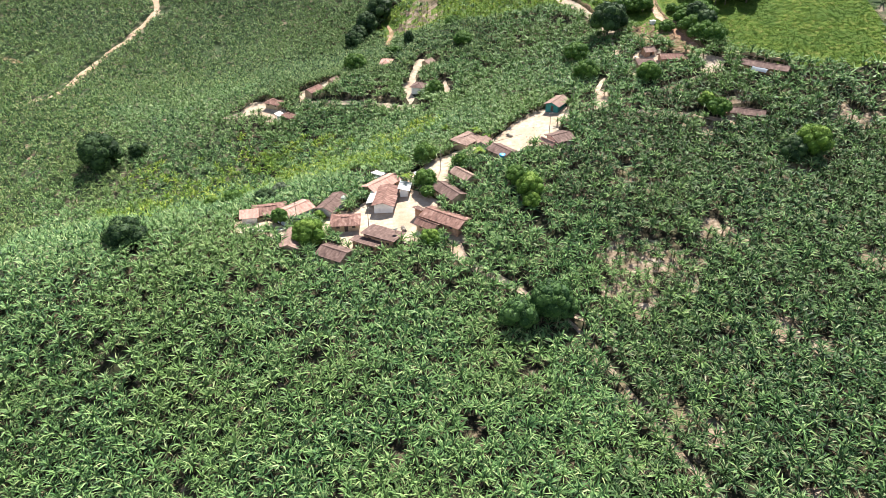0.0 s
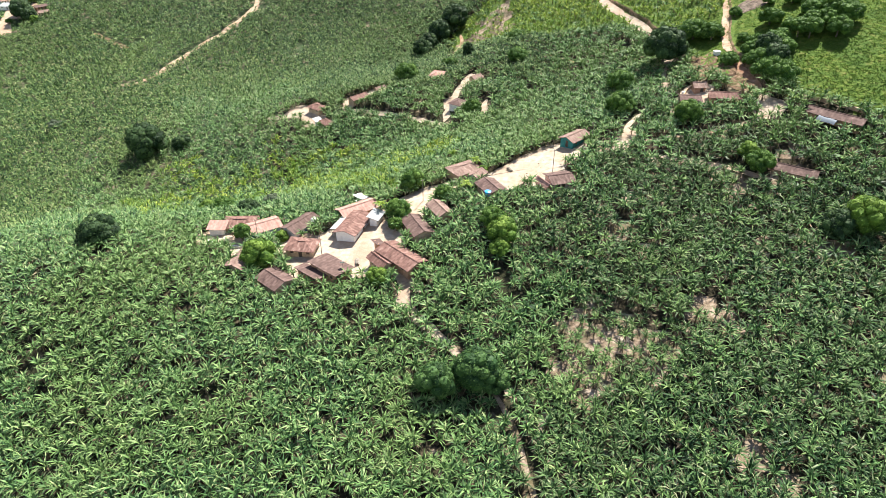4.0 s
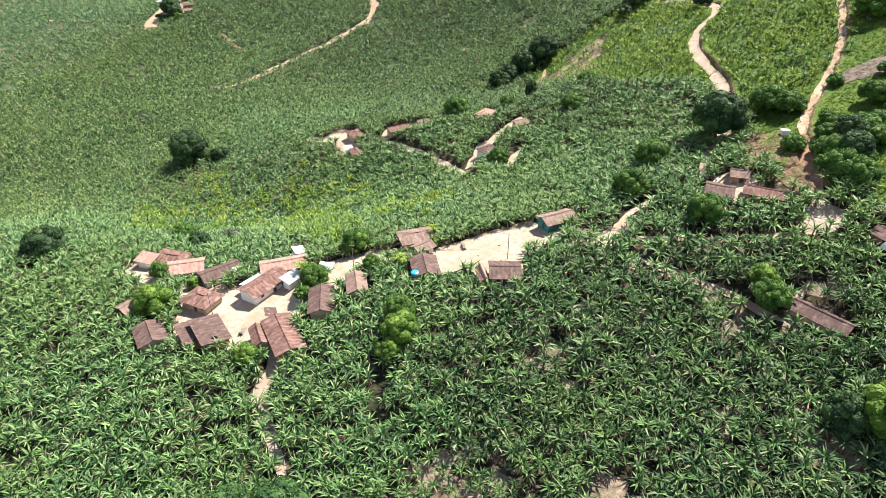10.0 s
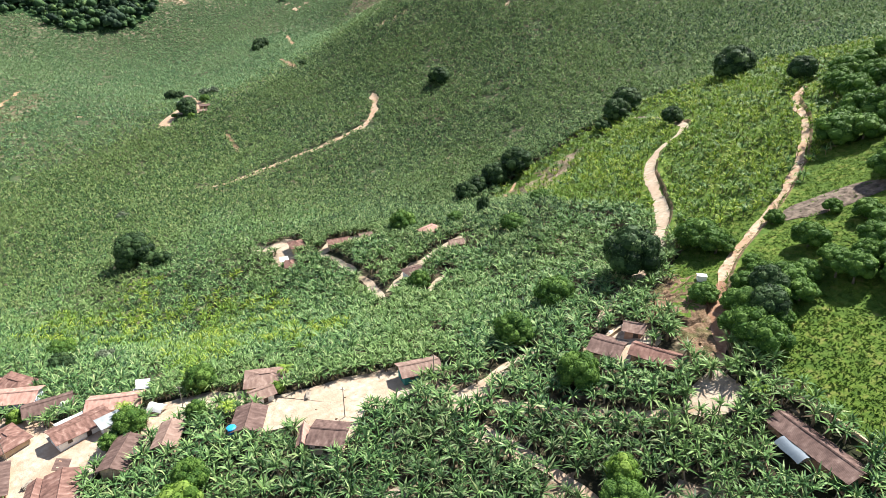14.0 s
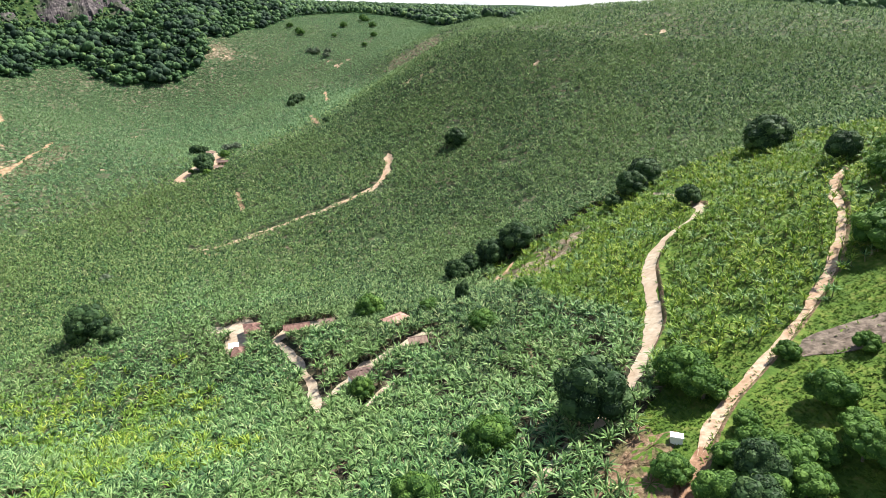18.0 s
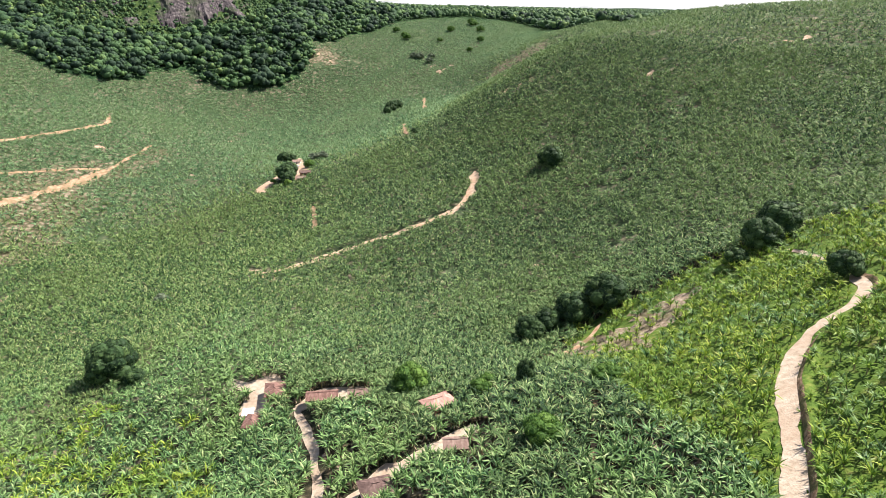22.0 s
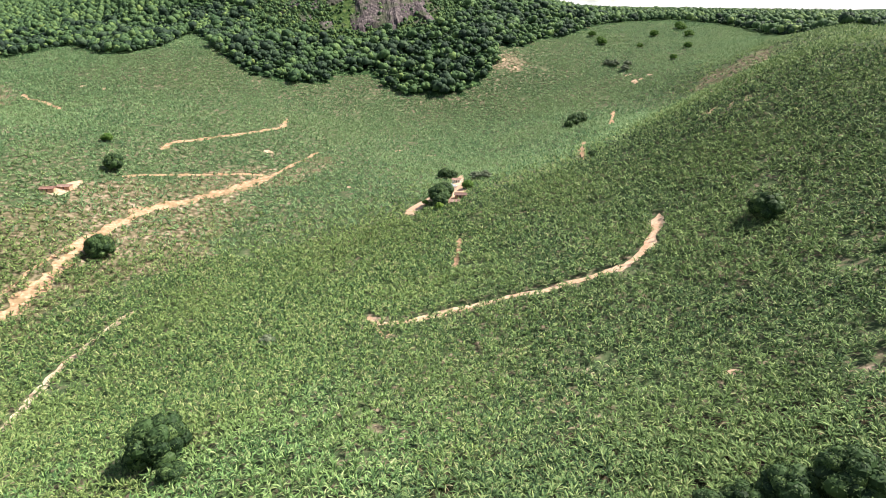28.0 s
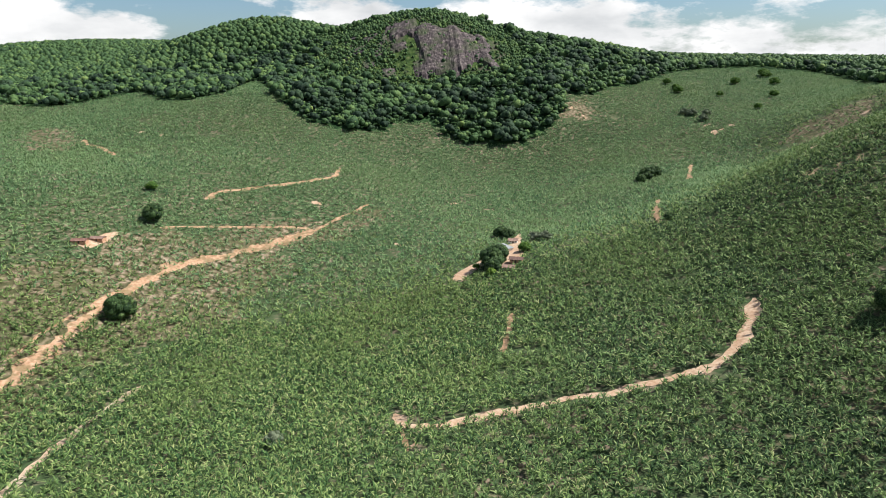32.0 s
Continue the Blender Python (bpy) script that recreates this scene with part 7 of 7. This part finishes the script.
def banana_things():
    """Single plants that stand free at the edges of the yards."""
    lv, lf = leaf_template(9, 4, 2.0, 0.17, 0.0, 90)
    leaves = [sheet_mesh("leaf", lv[k * 8 : k * 8 + 8], lf[:3], [LEAF]) for k in range(9)]
    sv, sf = stem_template(1.5, 0.13)
    stem = sheet_mesh("pseudostem", sv, sf, [STEM])
    first = tagged(new("banana_plant"), "single green banana plant at the edge of the bare yard", "banana plant", "banana plants by the yards")
    part("pseudostem", stem, first)
    for me in leaves:
        lf_ob = part("leaf", me, first)
        lf_ob.location = (0, 0, 1.5)
    rnd = random.Random(21)
    spots = []
    rims = [y for y in YARDS if y[0] in ("village_yard", "house_yard", "long_yard", "back_yard", "clearing", "side_yard", "road_junction")]
    while len(spots) < 70:
        outline = rnd.choice(rims)[2]
        k = rnd.randrange(len(outline))
        (ax, ay), (bx, by) = outline[k], outline[k - 1]
        t, off = rnd.random(), rnd.uniform(0.2, 1.2)
        nx, ny = by - ay, ax - bx
        ln = math.hypot(nx, ny) + 1e-6
        x, y = ax + (bx - ax) * t + nx / ln * off, ay + (by - ay) * t + ny / ln * off
        if not open_ground(np.array([x]), np.array([y]), 0.1)[0] and all(math.hypot(x - p, y - q) > 1.3 for p, q in spots):
            spots.append((x, y))
    for k, (x, y) in enumerate(spots):
        m = pose(x, y, level(x, y), rnd.uniform(-5, 5), rnd.uniform(-5, 5), rnd.uniform(0, 360))
        if k == 0:
            first.matrix_world = m
        else:
            copy_thing(first, m)


banana_things()


def wood_pile(x, y, yaw, n):
    """A stack of cut poles."""
    rnd = random.Random(900 + n)
    root = tagged(new("wood_pile"), "small stack of grey cut poles on the bare yard", "wood pile", "wood piles in the yards")
    root.matrix_world = pose(x, y, level(x, y) + 0.14, 0, 0, yaw)
    for row in range(3):
        for k in range(5 - row):
            ln = rnd.uniform(1.6, 2.2)
            log = part("pole", turned("pole", [(0.09, -ln / 2), (0.1, 0), (0.08, ln / 2)], POST, 7), root)
            log.matrix_local = pose((k + row * 0.5) * 0.2 - 0.4, rnd.uniform(-0.1, 0.1), 0.1 + row * 0.17, 90, 0, rnd.uniform(-4, 4))


for n, (x, y, yaw) in enumerate(((-9.1, 128.6, 20), (-24.5, 125.5, 70), (18.1, 164.9, 40), (62, 196.4, 100))):
    wood_pile(x, y, yaw, n)


def earth_mound(x, y, rx, ry, yaw, tall, seed):
    """A steep-sided hump of raw earth with grass on top."""
    rnd = np.random.default_rng(seed)
    n = 30
    a = np.arange(n) * 2 * math.pi / n
    rag = 1 + 0.14 * np.convolve(np.tile(rnd.normal(0, 1, n), 3), np.ones(3) / 3, "same")[n : 2 * n]
    c, s = math.cos(radians(yaw)), math.sin(radians(yaw))
    verts = []
    for f, up in ((1.12, -0.3), (1.0, 0.25), (0.9, 0.7), (0.78, 0.93), (0.55, 1.0), (0.3, 1.04), (0.02, 1.05)):
        u, v = rx * f * rag * np.cos(a), ry * f * rag * np.sin(a)
        px, py = x + u * c - v * s, y + u * s + v * c
        verts.append(np.c_[px, py, height(px, py) + tall * up + rnd.uniform(-0.12, 0.12, n)])
    verts = np.concatenate(verts)
    k, q = np.meshgrid(np.arange(6), np.arange(n), indexing="ij")
    k, q = k.ravel(), q.ravel()
    faces = np.stack([k * n + q, k * n + (q + 1) % n, (k + 1) * n + (q + 1) % n, (k + 1) * n + q], 1)
    me = sheet_mesh("earth_mound", verts, faces, [BANK, TURF], ((k > 2) & (rnd.random(len(k)) < 0.5)).astype(int))
    tagged(new("earth_mound", me), "steep brown earth mound with grass on top", "mound", kind="structure")


earth_mound(69, 207.6, 3.4, 4.6, 20, 1.1, 71)
earth_mound(65.9, 215.1, 2.4, 4.2, -15, 0.6, 72)


def stones():
    """Loose lumps of earth and stone lying about on the yards and the raw slope."""
    rnd = random.Random(61)
    lumps = []
    for s in range(4):
        verts, faces = [], []
        for k in range(4):
            for a in range(7):
                e = (-0.9, -0.2, 0.6, 1.45)[k]
                r = rnd.uniform(0.8, 1.15)
                verts.append((r * math.cos(e) * math.cos(a * 0.8976), r * math.cos(e) * math.sin(a * 0.8976), 0.6 * r * math.sin(e)))
        for k in range(3):
            for a in range(7):
                faces.append((k * 7 + a, k * 7 + (a + 1) % 7, k * 7 + 7 + (a + 1) % 7, k * 7 + 7 + a))
        faces.append(tuple(range(21, 28)))
        lumps.append(solid("stone", verts, faces, (BANK, SCREE, BANK, ROAD_DUST)[s]))
    rims = [v for v in YARDS if v[0] in ("long_yard", "raw_bank", "grey_slope")]
    done = 0
    while done < 45:
        ring = np.array(rnd.choice(rims)[2])
        w = np.array([rnd.random() for _ in ring]) ** 3
        x, y = (ring * w[:, None]).sum(0) / w.sum()
        r = rnd.uniform(0.1, 0.28)
        ob = tagged(new("stone", lumps[done % 4]), "loose brown lump of earth and stone", "stone", "stones on bare ground")
        ob.matrix_world = pose(x, y, level(x, y) + 0.12, 0, 0, rnd.uniform(0, 360)) @ Matrix.Diagonal((r, r, r, 1))
        done += 1


stones()
